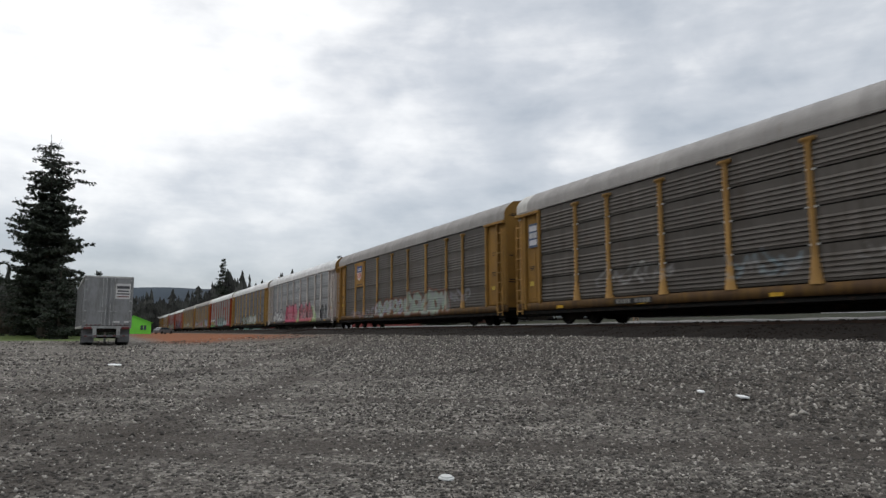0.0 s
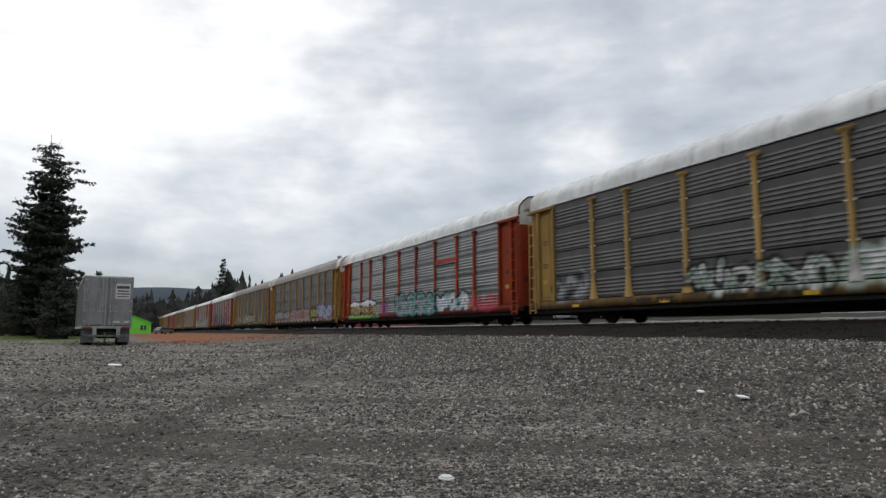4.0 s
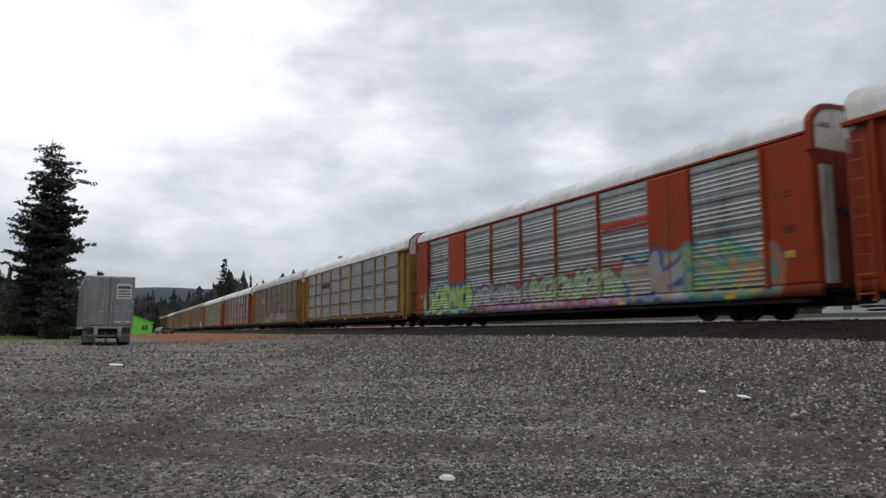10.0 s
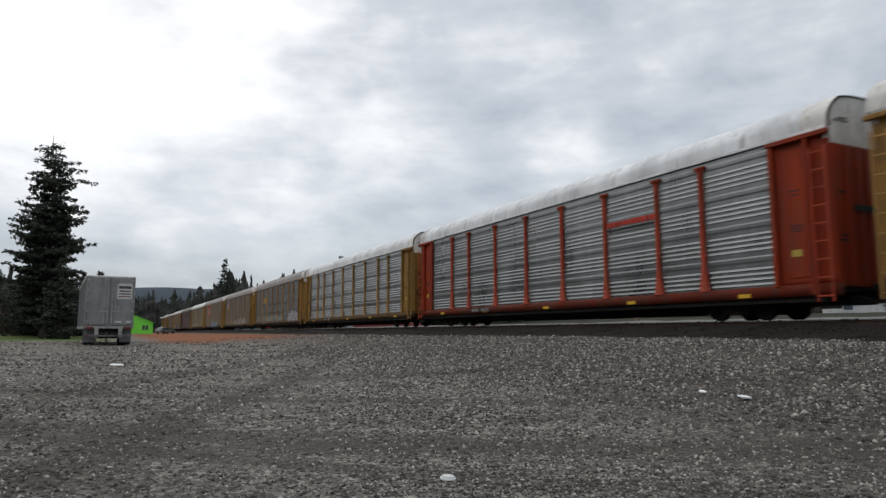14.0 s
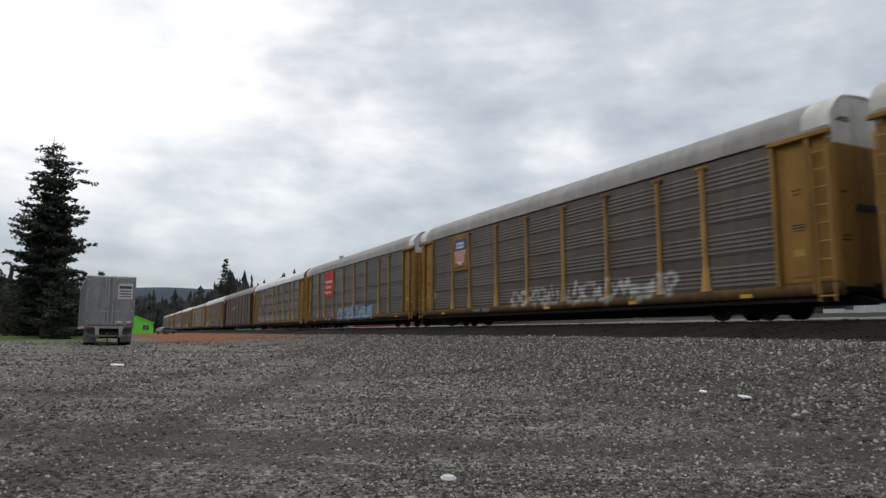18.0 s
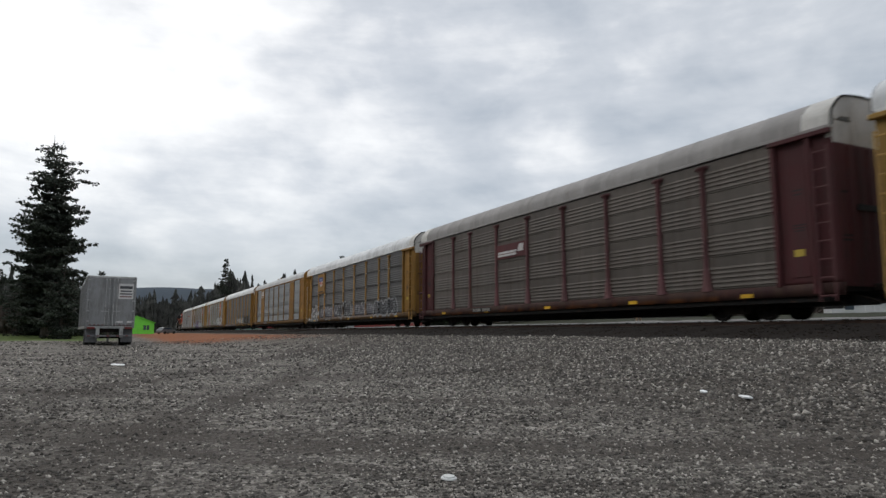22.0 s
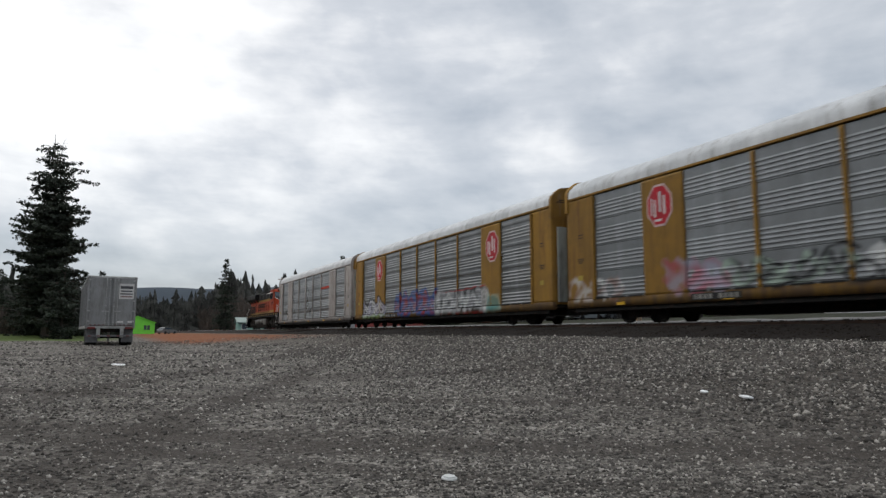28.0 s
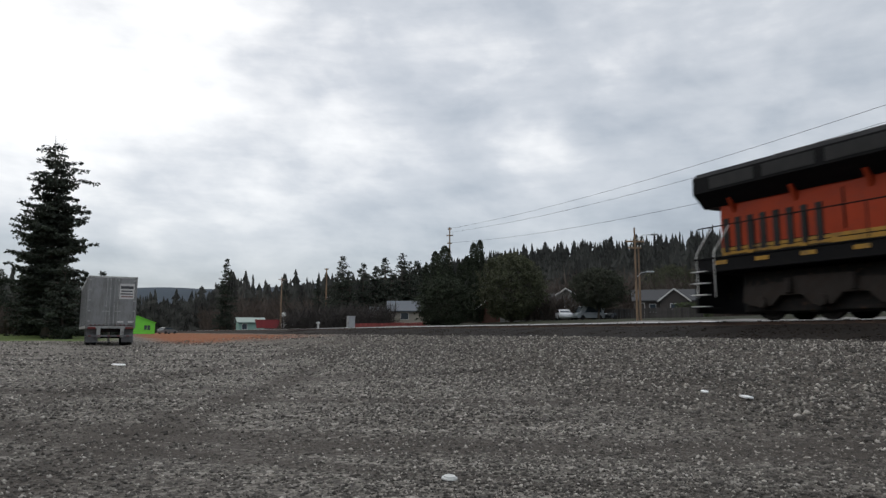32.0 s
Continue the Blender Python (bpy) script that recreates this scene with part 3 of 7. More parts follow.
def sheet_mesh(x0, x1, style, y, sgn, mat, tags, fine=3.0):
    """One corrugated side sheet; the lower part is close-meshed where paint was sprayed."""
    prof = rows_of(style)
    if tags:
        near = [g for g in tags if reach(g)[0] - 1.5 < x1 + HALF and reach(g)[1] - 0.8 > x0 + HALF]
        tags, fine = near or None, max([reach(g)[2] for g in near] + [1.2]) + 0.25
    lo = [p for p in prof if p[0] <= fine]
    if tags:                       # closer rows under the sprayed paint
        more = [lo[0]]
        for a, b in zip(lo, lo[1:]):
            n = int((b[0] - a[0]) / 0.075)
            more += [(a[0] + (b[0] - a[0]) * (i + 1) / (n + 1), a[1] + (b[1] - a[1]) * (i + 1) / (n + 1)) for i in range(n)] + [b]
        lo = more
    hi = [lo[-1]] + [p for p in prof if p[0] > fine]
    if not tags:
        lo, hi = prof, None
    nx = max(2, int((x1 - x0) / 0.075)) if tags else 2
    V, F, base = [], [], 0
    for rows, n in ((lo, nx), (hi, 2)):
        if rows is None:
            continue
        xs = np.linspace(x0, x1, n)
        i = np.arange(len(rows) * n).reshape(len(rows), n) + base
        for zz, d in rows:
            V += [(x, y + sgn * -d, zz) for x in xs]
        f = np.stack([i[:-1, :-1], i[:-1, 1:], i[1:, 1:], i[1:, :-1]], -1).reshape(-1, 4)
        F += (f if sgn < 0 else f[:, ::-1]).tolist()
        base += len(rows) * n
    me = raw_mesh(V, F, mat)
    return with_spray(me, tags) if tags else me


def plate(x0, x1, y0, y1, z0, z1, mat, tags, out=0.0):
    """A flat plate with a close-meshed outer face at y0, for spray paint; with a turned edge."""
    nx, nz = max(2, int((x1 - x0) / 0.09)), max(2, int((z1 - z0) / 0.09))
    V = np.zeros((nz + 2, nx + 2, 3))
    xs = np.concatenate([[x0], np.linspace(x0, x1, nx), [x1]])
    zs = np.concatenate([[z0], np.linspace(z0, z1, nz), [z1]])
    V[..., 0], V[..., 2] = xs[None, :], zs[:, None]
    V[..., 1] = y0
    V[0, :, 1] = V[-1, :, 1] = y1
    V[:, 0, 1] = V[:, -1, 1] = y1
    return with_spray(grid_mesh(V, mat), tags) if tags else grid_mesh(V, mat)


ARCH = [(-1.52, 0.05), (-1.51, 0.36), (-1.44, 0.54), (-1.22, 0.78), (-0.98, 0.96), (-0.55, 1.03), (0, 1.06)]
ARCH = ARCH + [(-y, z) for y, z in ARCH[-2::-1]]
HOOD = 0.85                                   # the last stretch of the roof, a sheet of its own


def roof_mesh(mat, square, x0, x1):
    """A stretch of the arched roof with its cross seams."""
    n = max(1, round((x1 - x0) / 1.43))
    xs = []
    for i in range(n):
        a, b = x0 + (x1 - x0) * i / n, x0 + (x1 - x0) * (i + 1) / n
        xs += [(a, 0.0), (a + 0.02, 0.012), (a + 0.05, 0.012), (a + 0.07, 0.0), (b - 0.01, 0.0)]
    xs.append((x1, 0.0))
    V = np.zeros((len(ARCH), len(xs), 3))
    for j, (x, lift) in enumerate(xs):
        for i, (y, z) in enumerate(ARCH):
            V[i, j] = (x, y * (1 + lift * 0.4), EAVE + (z + lift) * (0.88 if square else 1.0))
    return grid_mesh(V, mat)


def arch_band(sx, deep, out, square, low=0.0):
    """A rim that follows the roof's arch at one end of the car: deep along x, out proud of the roof."""
    k, inner = (0.88, 0.90) if square else (1.0, 0.965)
    x0, x1 = sorted((sx * (LONG - deep), sx * (LONG + 0.015)))
    bm = bmesh.new()
    rings = []
    pts = ([(-1.53, -low)] if low else []) + [(y, z * k) for y, z in ARCH] + ([(1.53, -low)] if low else [])
    for y, z in pts:
        f = (1 + out / 1.5, 1 + out / 1.0 if z > 0.3 else 1.0)
        rings.append([bm.verts.new((x, y * g, EAVE + z * h)) for x, g, h in ((x0, inner, inner if z > 0 else 1), (x1, inner, inner if z > 0 else 1), (x1, *f), (x0, *f))])
    for p, q in zip(rings, rings[1:]):
        for i in range(4):
            bm.faces.new((p[i], p[(i + 1) % 4], q[(i + 1) % 4], q[i]))
    bm.faces.new(rings[0][::-1])
    bm.faces.new(rings[-1])
    bmesh.ops.recalc_face_normals(bm, faces=bm.faces[:])
    return bm


def post_mesh(x, mat, tags, wide=0.075):
    """A side post with a spread head and a gusset at its foot."""
    zs = (DECK - 0.02, DECK + 0.14, DECK + 0.8, EAVE - 0.34, EAVE - 0.25, EAVE - 0.24, EAVE - 0.13)
    ws = (0.21, 0.17, wide, wide, 0.13, 0.23, 0.23)
    rows = sorted(set(list(zs) + (list(np.arange(DECK + 0.05, 3.1, 0.08)) if tags else [])))
    V = np.zeros((len(rows), 4, 3))
    for i, z in enumerate(rows):
        w = float(np.interp(z, zs, ws))
        V[i] = ((x - w, -1.45, z), (x - w, -1.56, z), (x + w, -1.56, z), (x + w, -1.45, z))
    me = grid_mesh(V, mat)
    return with_spray(me, tags) if tags else me


def ladder_bm(x, y, z0, z1, w=0.42, n=8, along="x"):
    bm = bmesh.new()
    d = (w / 2, 0) if along == "x" else (0, w / 2)
    for k in (-1, 1):
        rod(bm, (x + k * d[0], y + k * d[1], z0), (x + k * d[0], y + k * d[1], z1), 0.032, 6)
    for i in range(n):
        z = z0 + 0.15 + (z1 - z0 - 0.3) * i / (n - 1)
        rod(bm, (x - d[0], y - d[1], z), (x + d[0], y + d[1], z), 0.026, 6)
    return bm


def wheel_mesh(r=0.42):
    bm = bmesh.new()
    lathe(bm, [(0.10, -0.10), (0.16, -0.09), (0.20, -0.03), (r - 0.09, -0.02), (r - 0.05, -0.07), (r, -0.065), (r + 0.002, 0.03), (r + 0.025, 0.04),
               (r + 0.022, 0.065), (r - 0.06, 0.065), (0.2, 0.05), (0.15, 0.09), (0.08, 0.10)], 20)
    return mesh_of(bm, M["wheel"], False)


WHEEL = wheel_mesh()


def frame_mesh():
    """The cast side frame of a two-axle truck, with spring nest and bearing caps."""
    bm = bmesh.new()
    prism(bm, [(-1.15, 0.40), (-0.95, 0.30), (-0.62, 0.42), (-0.42, 0.20), (0.42, 0.20), (0.62, 0.42), (0.95, 0.30), (1.15, 0.40), (1.12, 0.56),
               (0.5, 0.66), (0.35, 0.72), (-0.35, 0.72), (-0.5, 0.66), (-1.12, 0.56)], "y", -0.06, 0.06)
    for x in (-0.87, 0.87):
        rod(bm, (x, -0.14, 0.42), (x, 0.05, 0.42), 0.10, 10)
    for x in (-0.2, 0, 0.2):
        rod(bm, (x, -0.08, 0.24), (x, -0.08, 0.46), 0.07, 8)
    return mesh_of(bm, M["rust"])


SIDE_FRAME = frame_mesh()
bm = bmesh.new()
rod(bm, (0, -0.72, 0), (0, 0.72, 0), 0.08, 10)
AXLE = mesh_of(bm, M["steel"])
BOLSTER = mesh_of(boxed(-0.2, 0.2, -1.0, 1.0, 0.40, 0.66, 0.03), M["steel"])


def truck(parent, x):
    t = part("truck", BOLSTER, None, parent, "black two-axle truck", at=pose(x, 0, 0))
    for y in (-1.02, 1.02):
        part("side_frame", SIDE_FRAME, None, t, at=pose(0, y, 0, 0, 0, 0 if y < 0 else 180))
    for ax in (-0.87, 0.87):
        part("axle", AXLE, None, t, at=pose(ax, 0, 0.42))
        for y in (-0.755, 0.755):
            part("wheel", WHEEL, None, t, at=pose(ax, y, 0.42, 0, 0, 0 if y < 0 else 180))
    return t


def coupler_bm(sx):
    bm = bmesh.new()
    box(bm, min(sx * 13.4, sx * 14.05), max(sx * 13.4, sx * 14.05), -0.11, 0.11, 0.74, 0.96, 0.03)
    box(bm, min(sx * 13.92, sx * 14.2), max(sx * 13.92, sx * 14.2), -0.19, 0.15, 0.68, 1.02, 0.05)
    rod(bm, (sx * 13.4, -0.55, 0.66), (sx * 14.0, -0.3, 0.42), 0.03, 6)
    rod(bm, (sx * 14.0, -0.3, 0.42), (sx * 14.2, -0.1, 0.5), 0.03, 6)
    return bm


POSTED = (1.5, 4.17, 6.2, 9.05, 11.9, 14.75, 17.6, 20.45, 22.48, 25.15)
FLUSH = ((1.45, 4.3), (6.3, 9.08), (9.18, 11.9), (12.0, 14.72), (14.82, 17.65), (17.75, 20.52), (22.5, 25.35))
PILLARS = ((4.3, 6.3), (20.52, 22.5))
PAINTS = {}


def paint(kind, col, rough=0.6, metal=0.0, dirt=GRIME, dirty=0.4, sooty=0.3):
    key = (kind, col)
    if key not in PAINTS:
        PAINTS[key] = car_paint(kind + "_paint", col, rough, metal, dirt, dirty, 0.18, sooty)
    return PAINTS[key]


TONES = {  # side sheets: colour, roughness, metal, stain, amount of stain
    "brown": ((0.098, 0.089, 0.080), 0.55, 0.4, (0.06, 0.045, 0.035), 0.5),
    "dark": ((0.100, 0.100, 0.099), 0.5, 0.45, (0.055, 0.05, 0.046), 0.4),
    "grey": ((0.094, 0.092, 0.087), 0.45, 0.4, (0.09, 0.08, 0.07), 0.45),
    "zinc": ((0.218, 0.226, 0.227), 0.36, 0.8, (0.18, 0.17, 0.16), 0.25, 0.3),
    "bright": ((0.222, 0.230, 0.231), 0.34, 0.82, (0.25, 0.25, 0.25), 0.15, 0.2),
    "dull": ((0.225, 0.238, 0.246), 0.48, 0.6, (0.15, 0.15, 0.15), 0.2, 0.2),
    "tan": ((0.12, 0.105, 0.092), 0.55, 0.4, (0.08, 0.06, 0.05), 0.5),
}
COLOURS = {"yellow": (0.275, 0.150, 0.037), "pale": (0.31, 0.19, 0.054), "orange": (0.275, 0.034, 0.006), "red": (0.26, 0.028, 0.006),
           "maroon": (0.075, 0.024, 0.026), "white": (0.42, 0.388, 0.362), "ochre": (0.26, 0.135, 0.03), "gold": (0.275, 0.15, 0.03)}
ROOFS = {"grey": (0.29, 0.275, 0.262), "white": (0.66, 0.67, 0.67), "silver": (0.46, 0.465, 0.46)}
WORDS = {"yellow": "yellow", "pale": "pale yellow", "orange": "orange", "red": "red-orange", "maroon": "maroon", "white": "off-white", "ochre": "ochre",
         "gold": "golden yellow"}


def carrier(make, trim, tone, style, roof, cap, tags, label):
    """One covered car carrier on two trucks; x points the way it travels, -y is the camera's side, z is over the rail."""
    car = thing("autorack_car", label, "train car", group="cars of the train")
    body_col = paint(trim, COLOURS[trim], 0.6, 0.0, (0.13, 0.06, 0.03) if trim != "maroon" else GRIME, 0.42)
    post_col = paint("post_" + trim, tuple(min(0.6, 1.32 * v + 0.018) for v in COLOURS[trim]), 0.6, 0.0, (0.15, 0.085, 0.045), 0.35, 0.22)
    sheet = paint(tone, *TONES[tone])
    roofing = paint("roof_" + roof, ROOFS[roof], 0.6, 0.0, (0.28, 0.26, 0.24), 0.4, 0.15)
    capping = paint("cap_" + cap, (0.62, 0.6, 0.56) if cap == "white" else COLOURS["yellow" if trim == "white" else trim], 0.6, 0, (0.25, 0.2, 0.15), 0.35)
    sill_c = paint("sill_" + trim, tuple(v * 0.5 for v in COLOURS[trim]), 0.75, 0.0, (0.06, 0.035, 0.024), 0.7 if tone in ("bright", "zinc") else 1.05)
    X = lambda u: u - HALF
    # solid near-black fill stands in for the shade inside the car
    part("dark_interior_fill", boxed(-LONG + 0.25, LONG - 0.25, -1.40, 1.40, DECK - 0.05, EAVE + 0.02), M["dark"], car)
    part("deck", boxed(-LONG + 0.05, LONG - 0.05, -1.42, 1.42, DECK - 0.22, DECK - 0.06), M["steel"], car, "black steel deck")
    part("centre_sill", boxed(-LONG + 0.3, LONG - 0.3, -0.6, 0.6, 0.40, DECK - 0.2, 0.03), M["steel"], car, "black centre sill")
    for y in (-1.44, 1.30):
        part("lower_flange", boxed(-LONG + 0.4, LONG - 0.4, y, y + 0.14, SILL + 0.02, SILL + 0.2), M["steel"], car, "black lower flange")
    part("belly_beam", prism(bmesh.new(), [(-8.3, 0.5), (-7.2, 0.22), (7.2, 0.22), (8.3, 0.5)], "y", -0.5, 0.5), M["steel"], car, "black fish-belly beam")
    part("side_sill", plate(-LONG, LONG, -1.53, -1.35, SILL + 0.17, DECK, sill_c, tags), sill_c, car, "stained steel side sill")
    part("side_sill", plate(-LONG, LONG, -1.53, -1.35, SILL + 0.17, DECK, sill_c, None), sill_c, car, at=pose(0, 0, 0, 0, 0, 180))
    part("top_rail", boxed(-LONG + 0.1, LONG - 0.1, -1.53, -1.42, EAVE, EAVE + 0.09, 0.01), body_col if make == "flush" else roofing, car)
    part("top_rail", boxed(-LONG + 0.1, LONG - 0.1, 1.42, 1.53, EAVE - 0.03, EAVE + 0.09, 0.01), body_col, car)
    part("far_sheet", sheet_mesh(X(1.5), X(25.15), style, 1.47, 1, sheet, None), sheet, car)
    square = make == "flush"
    inset = 0.03 if square else HOOD
    part("roof", roof_mesh(roofing, square, -LONG + inset, LONG - inset), roofing, car, "%s arched metal roof" % roof)
    if not square:
        hood = capping if cap == "white" else roofing
        for x0, x1 in ((-LONG, -LONG + HOOD + 0.02), (LONG - HOOD - 0.02, LONG)):
            part("roof_hood", roof_mesh(hood, square, x0, x1), hood, car, "pale sheet at the roof's end" if cap == "white" else "")
    if make == "posts":
        for a, b in zip(POSTED, POSTED[1:]):
            part("side_panel", sheet_mesh(X(a), X(b), style, -1.47, -1, sheet, tags), sheet, car)
        for u in POSTED[1:-1]:
            part("side_post", post_mesh(X(u), post_col, tags), post_col, car)
    else:
        for a, b in FLUSH:
            part("side_panel", sheet_mesh(X(a), X(b), style, -1.46, -1, sheet, tags), sheet, car)
            for k in range(3):
                w = (b - a) / 3
                # near-black bar gives the slot its shade by colour; nothing is cut
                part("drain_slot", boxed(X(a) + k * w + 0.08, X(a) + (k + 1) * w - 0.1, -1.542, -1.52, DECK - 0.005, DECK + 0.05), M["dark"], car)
        for a, b in zip(FLUSH[1:-1], FLUSH[2:-1]):
            part("side_post", plate(X(a[1]) - 0.01, X(b[0]) + 0.01, -1.53, -1.44, DECK, EAVE - 0.05, body_col, tags), body_col, car)
        for a, b in PILLARS:
            part("wide_pillar", plate(X(a), X(b), -1.525, -1.44, DECK, EAVE - 0.05, body_col, tags), body_col, car)
            part("weld_seam", boxed(X((a + b) / 2) - 0.02, X((a + b) / 2) + 0.02, -1.534, -1.52, DECK, EAVE - 0.05), body_col, car)
    ends = POSTED if make == "posts" else (1.45, 25.35)
    for lo, hi, sx in ((-0.28, ends[0], -1), (ends[-1], 26.94, 1)):
        for sy in (-1, 1):
            m = pose(0, 0, 0) if sy < 0 else pose(0, 0, 0, 0, 0, 180)
            a, b = (X(lo), X(hi)) if sy < 0 else (-X(hi), -X(lo))
            tg = tags if sy < 0 else None
            e = part("end_panel", plate(a, b, -1.50 if square else -1.44, -1.3, DECK, EAVE - 0.03, body_col, tg), body_col, car, "%s solid end panel" % WORDS[trim], at=m)
            inner, outer = (b, a) if (sx < 0) == (sy < 0) else (a, b)
            q = 1 if outer > inner else -1
            part("jamb_post", boxed(inner - 0.08, inner + 0.08, -1.58, -1.43, DECK - 0.05, EAVE - 0.05, 0.02), body_col, e)
            if make == "posts":
                part("corner_post", boxed(outer - q * 0.66 - 0.06, outer - q * 0.66 + 0.06, -1.60, -1.43, DECK - 0.3, EAVE - 0.1, 0.02), body_col, e)
                mid = (inner + outer) / 2 - q * 0.22
                part("door_leaf", boxed(mid - 0.30, mid + 0.30, -1.462, -1.43, DECK + 0.2, EAVE - 0.35, 0.008), body_col, e)
                part("door_header", boxed(min(inner, outer) - 0.12, max(inner, outer) + 0.05, -1.62, -1.47, EAVE - 0.16, EAVE - 0.02, 0.02), body_col, e)
            cx = mid if make == "posts" else (a + b) / 2
            for k, (w, z) in enumerate(((0.17, 3.62), (0.12, 3.50), (0.2, 2.62), (0.2, 2.54), (0.15, 2.46))):
                part("stencil_bar", boxed(cx - w, cx + w, (-1.468 if make == "posts" else -1.506), (-1.460 if make == "posts" else -1.498), z, z + 0.035), M["dark"], e)
            part("data_plate", boxed(cx - 0.2, cx + 0.12, (-1.468 if make == "posts" else -1.506), (-1.460 if make == "posts" else -1.498), 1.75, 1.95), paint("plate", (0.45, 0.33, 0.06), 0.6), e, "small yellow data plate")
    for sx in (-1, 1):
        x = sx * (LONG - 0.02)
        bm = bmesh.new()
        prism(bm, [(-1.36, DECK - 0.1), (1.36, DECK - 0.1), (1.36, CAPZ), (-1.36, CAPZ)], "x", min(x, x - sx * 0.12), max(x, x - sx * 0.12))
        d = part("end_door", bm, body_col, car, "%s folding end doors" % WORDS[trim])
        for y in (-0.9, -0.45, 0, 0.45, 0.9):
            part("door_fold", boxed(min(x, x + sx * 0.03), max(x, x + sx * 0.03), y - 0.03, y + 0.03, DECK, CAPZ - 0.08), body_col, d)
        part("handhold", boxed(min(x, x + sx * 0.05), max(x, x + sx * 0.05), -0.6, 0.35, 2.95, 3.12), M["dark"], d, "dark slot")
        for y, z, w in ((-1.1, 2.2, 0.16), (-1.1, 2.08, 0.2), (-1.12, 3.4, 0.12)):
            part("stencil_bar", boxed(min(x, x + sx * 0.012), max(x, x + sx * 0.012), y - w, y + w, z, z + 0.05), M["dark"], d)
        bm = bmesh.new()
        prism(bm, [(-1.42, CAPZ), (1.42, CAPZ)] + [(-y * 0.975, EAVE + z * (0.86 if square else 0.975)) for y, z in ARCH], "x", min(x, x - sx * 0.2), max(x, x - sx * 0.2))
        c = part("end_cap", bm, capping, car, "%s upper end cap" % ("off-white" if cap == "white" else "yellow"))
        part("cap_rib", boxed(min(x, x + sx * 0.03), max(x, x + sx * 0.03), -0.52, -0.46, CAPZ + 0.05, 6.0), capping, c)
        for y, z, w in ((-0.95, 5.42, 0.3), (-0.9, 5.5, 0.2)):
            part("stencil_bar", boxed(min(x, x + sx * 0.012), max(x, x + sx * 0.012), y - w, y + w, z, z + 0.035), M["dark"], c)
        if square:
            part("roof_rim", arch_band(sx, 0.16, 0.05, True, 0.5), body_col, car, "%s rim round the roof end" % WORDS[trim])
        else:
            rim = M["steel"] if trim == "maroon" or roof == "white" and trim != "white" else capping
            part("roof_rim", arch_band(sx, 0.03, 0.006, False), rim, car, "thin rim at the roof end")
        if not square:
            part("ladder", ladder_bm(x - sx * 0.30, -1.63, SILL, 4.7, 0.44, 9), post_col, car)
        part("end_ladder", ladder_bm(x + sx * 0.05, 1.1, SILL, 4.4, 0.42, 8, "y"), body_col, car)
        part("coupler", coupler_bm(sx), M["rust"], car, "rusty knuckle coupler")
        for yy in (-1.45, 1.45):
            bm = bmesh.new()
            box(bm, min(x - sx * 0.6, x), max(x - sx * 0.6, x), yy - 0.05, yy + 0.05, 0.26, 0.32)
            rod(bm, (x - sx * 0.02, yy, 0.29), (x - sx * 0.02, yy, SILL), 0.018, 5)
            rod(bm, (x - sx * 0.58, yy, 0.29), (x - sx * 0.58, yy, SILL), 0.018, 5)
            part("stirrup_step", bm, M["steel"], car)
        truck(car, sx * 9.9)
    return car


def placard(car, u0, u1, z0, z1, col, name="placard", label="", y=-1.555):
    return part(name, boxed(u0 - HALF, u1 - HALF, y, y + 0.05, z0, z1, 0.01), paint("sign", col, 0.6), car, label)


def shape(car, outline, col, y, name="emblem", label=""):
    """A flat painted shape from an outline of (u, z)."""
    return part(name, prism(bmesh.new(), [(u - HALF, z) for u, z in outline], "y", y - 0.006, y), paint("sign", col, 0.6), car, label)


def bars(car, u0, u1, z0, z1, n, col, y, name="lettering_bar", gap=0.35):
    h = (z1 - z0) / (n + gap * (n - 1))
    for i in range(n):
        a = z0 + i * h * (1 + gap)
        part(name, boxed(u0 - HALF, u1 - HALF, y - 0.006, y, a, a + h), paint("sign", col, 0.6), car)


def shield(car, u0, u1, z0, z1, trim, big=1.0):
    """A yellow sign sheet with a blue-headed, red-and-white striped shield."""
    placard(car, u0, u1, z0, z1, COLOURS[trim], "sign_panel", "yellow sheet with a shield emblem")
    w, c, y = u1 - u0, (u0 + u1) / 2, -1.557
    t, b = z1 - 0.16 / big * (z1 - z0), z0 + (0.34 - 0.5 * (big - 1)) * (z1 - z0)
    m = b + 0.55 * (t - b)
    a = 0.27 * w * big
    bars(car, c - 0.4 * w, c + 0.4 * w, z0 + 0.07 * (z1 - z0), z0 + 0.11 * (z1 - z0), 1, (0.07, 0.05, 0.03), y)
    shape(car, [(c - a, m), (c + a, m), (c + a * 1.1, t - 0.12), (c + a * 0.7, t), (c, t - 0.1), (c - a * 0.7, t), (c - a * 1.1, t - 0.12)], (0.03, 0.07, 0.25), y, "shield_head", "blue shield head")
    bars(car, c - 0.7 * a, c + 0.7 * a, m + 0.12, t - 0.22, 2, (0.6, 0.6, 0.6), y - 0.008)
    shape(car, [(c - a, m), (c - a * 0.8, b + 0.2), (c, b), (c + a * 0.8, b + 0.2), (c + a, m)], (0.55, 0.5, 0.46), y, "shield_field", "pale shield field")
    for k in (-0.75, -0.4, -0.05, 0.3, 0.65):
        shape(car, [(c + k * a, b + 0.22), (c + (k + 0.16) * a, b + 0.22), (c + (k + 0.16) * a, m - 0.03), (c + k * a, m - 0.03)], (0.5, 0.10, 0.07), y - 0.008, "stripe")


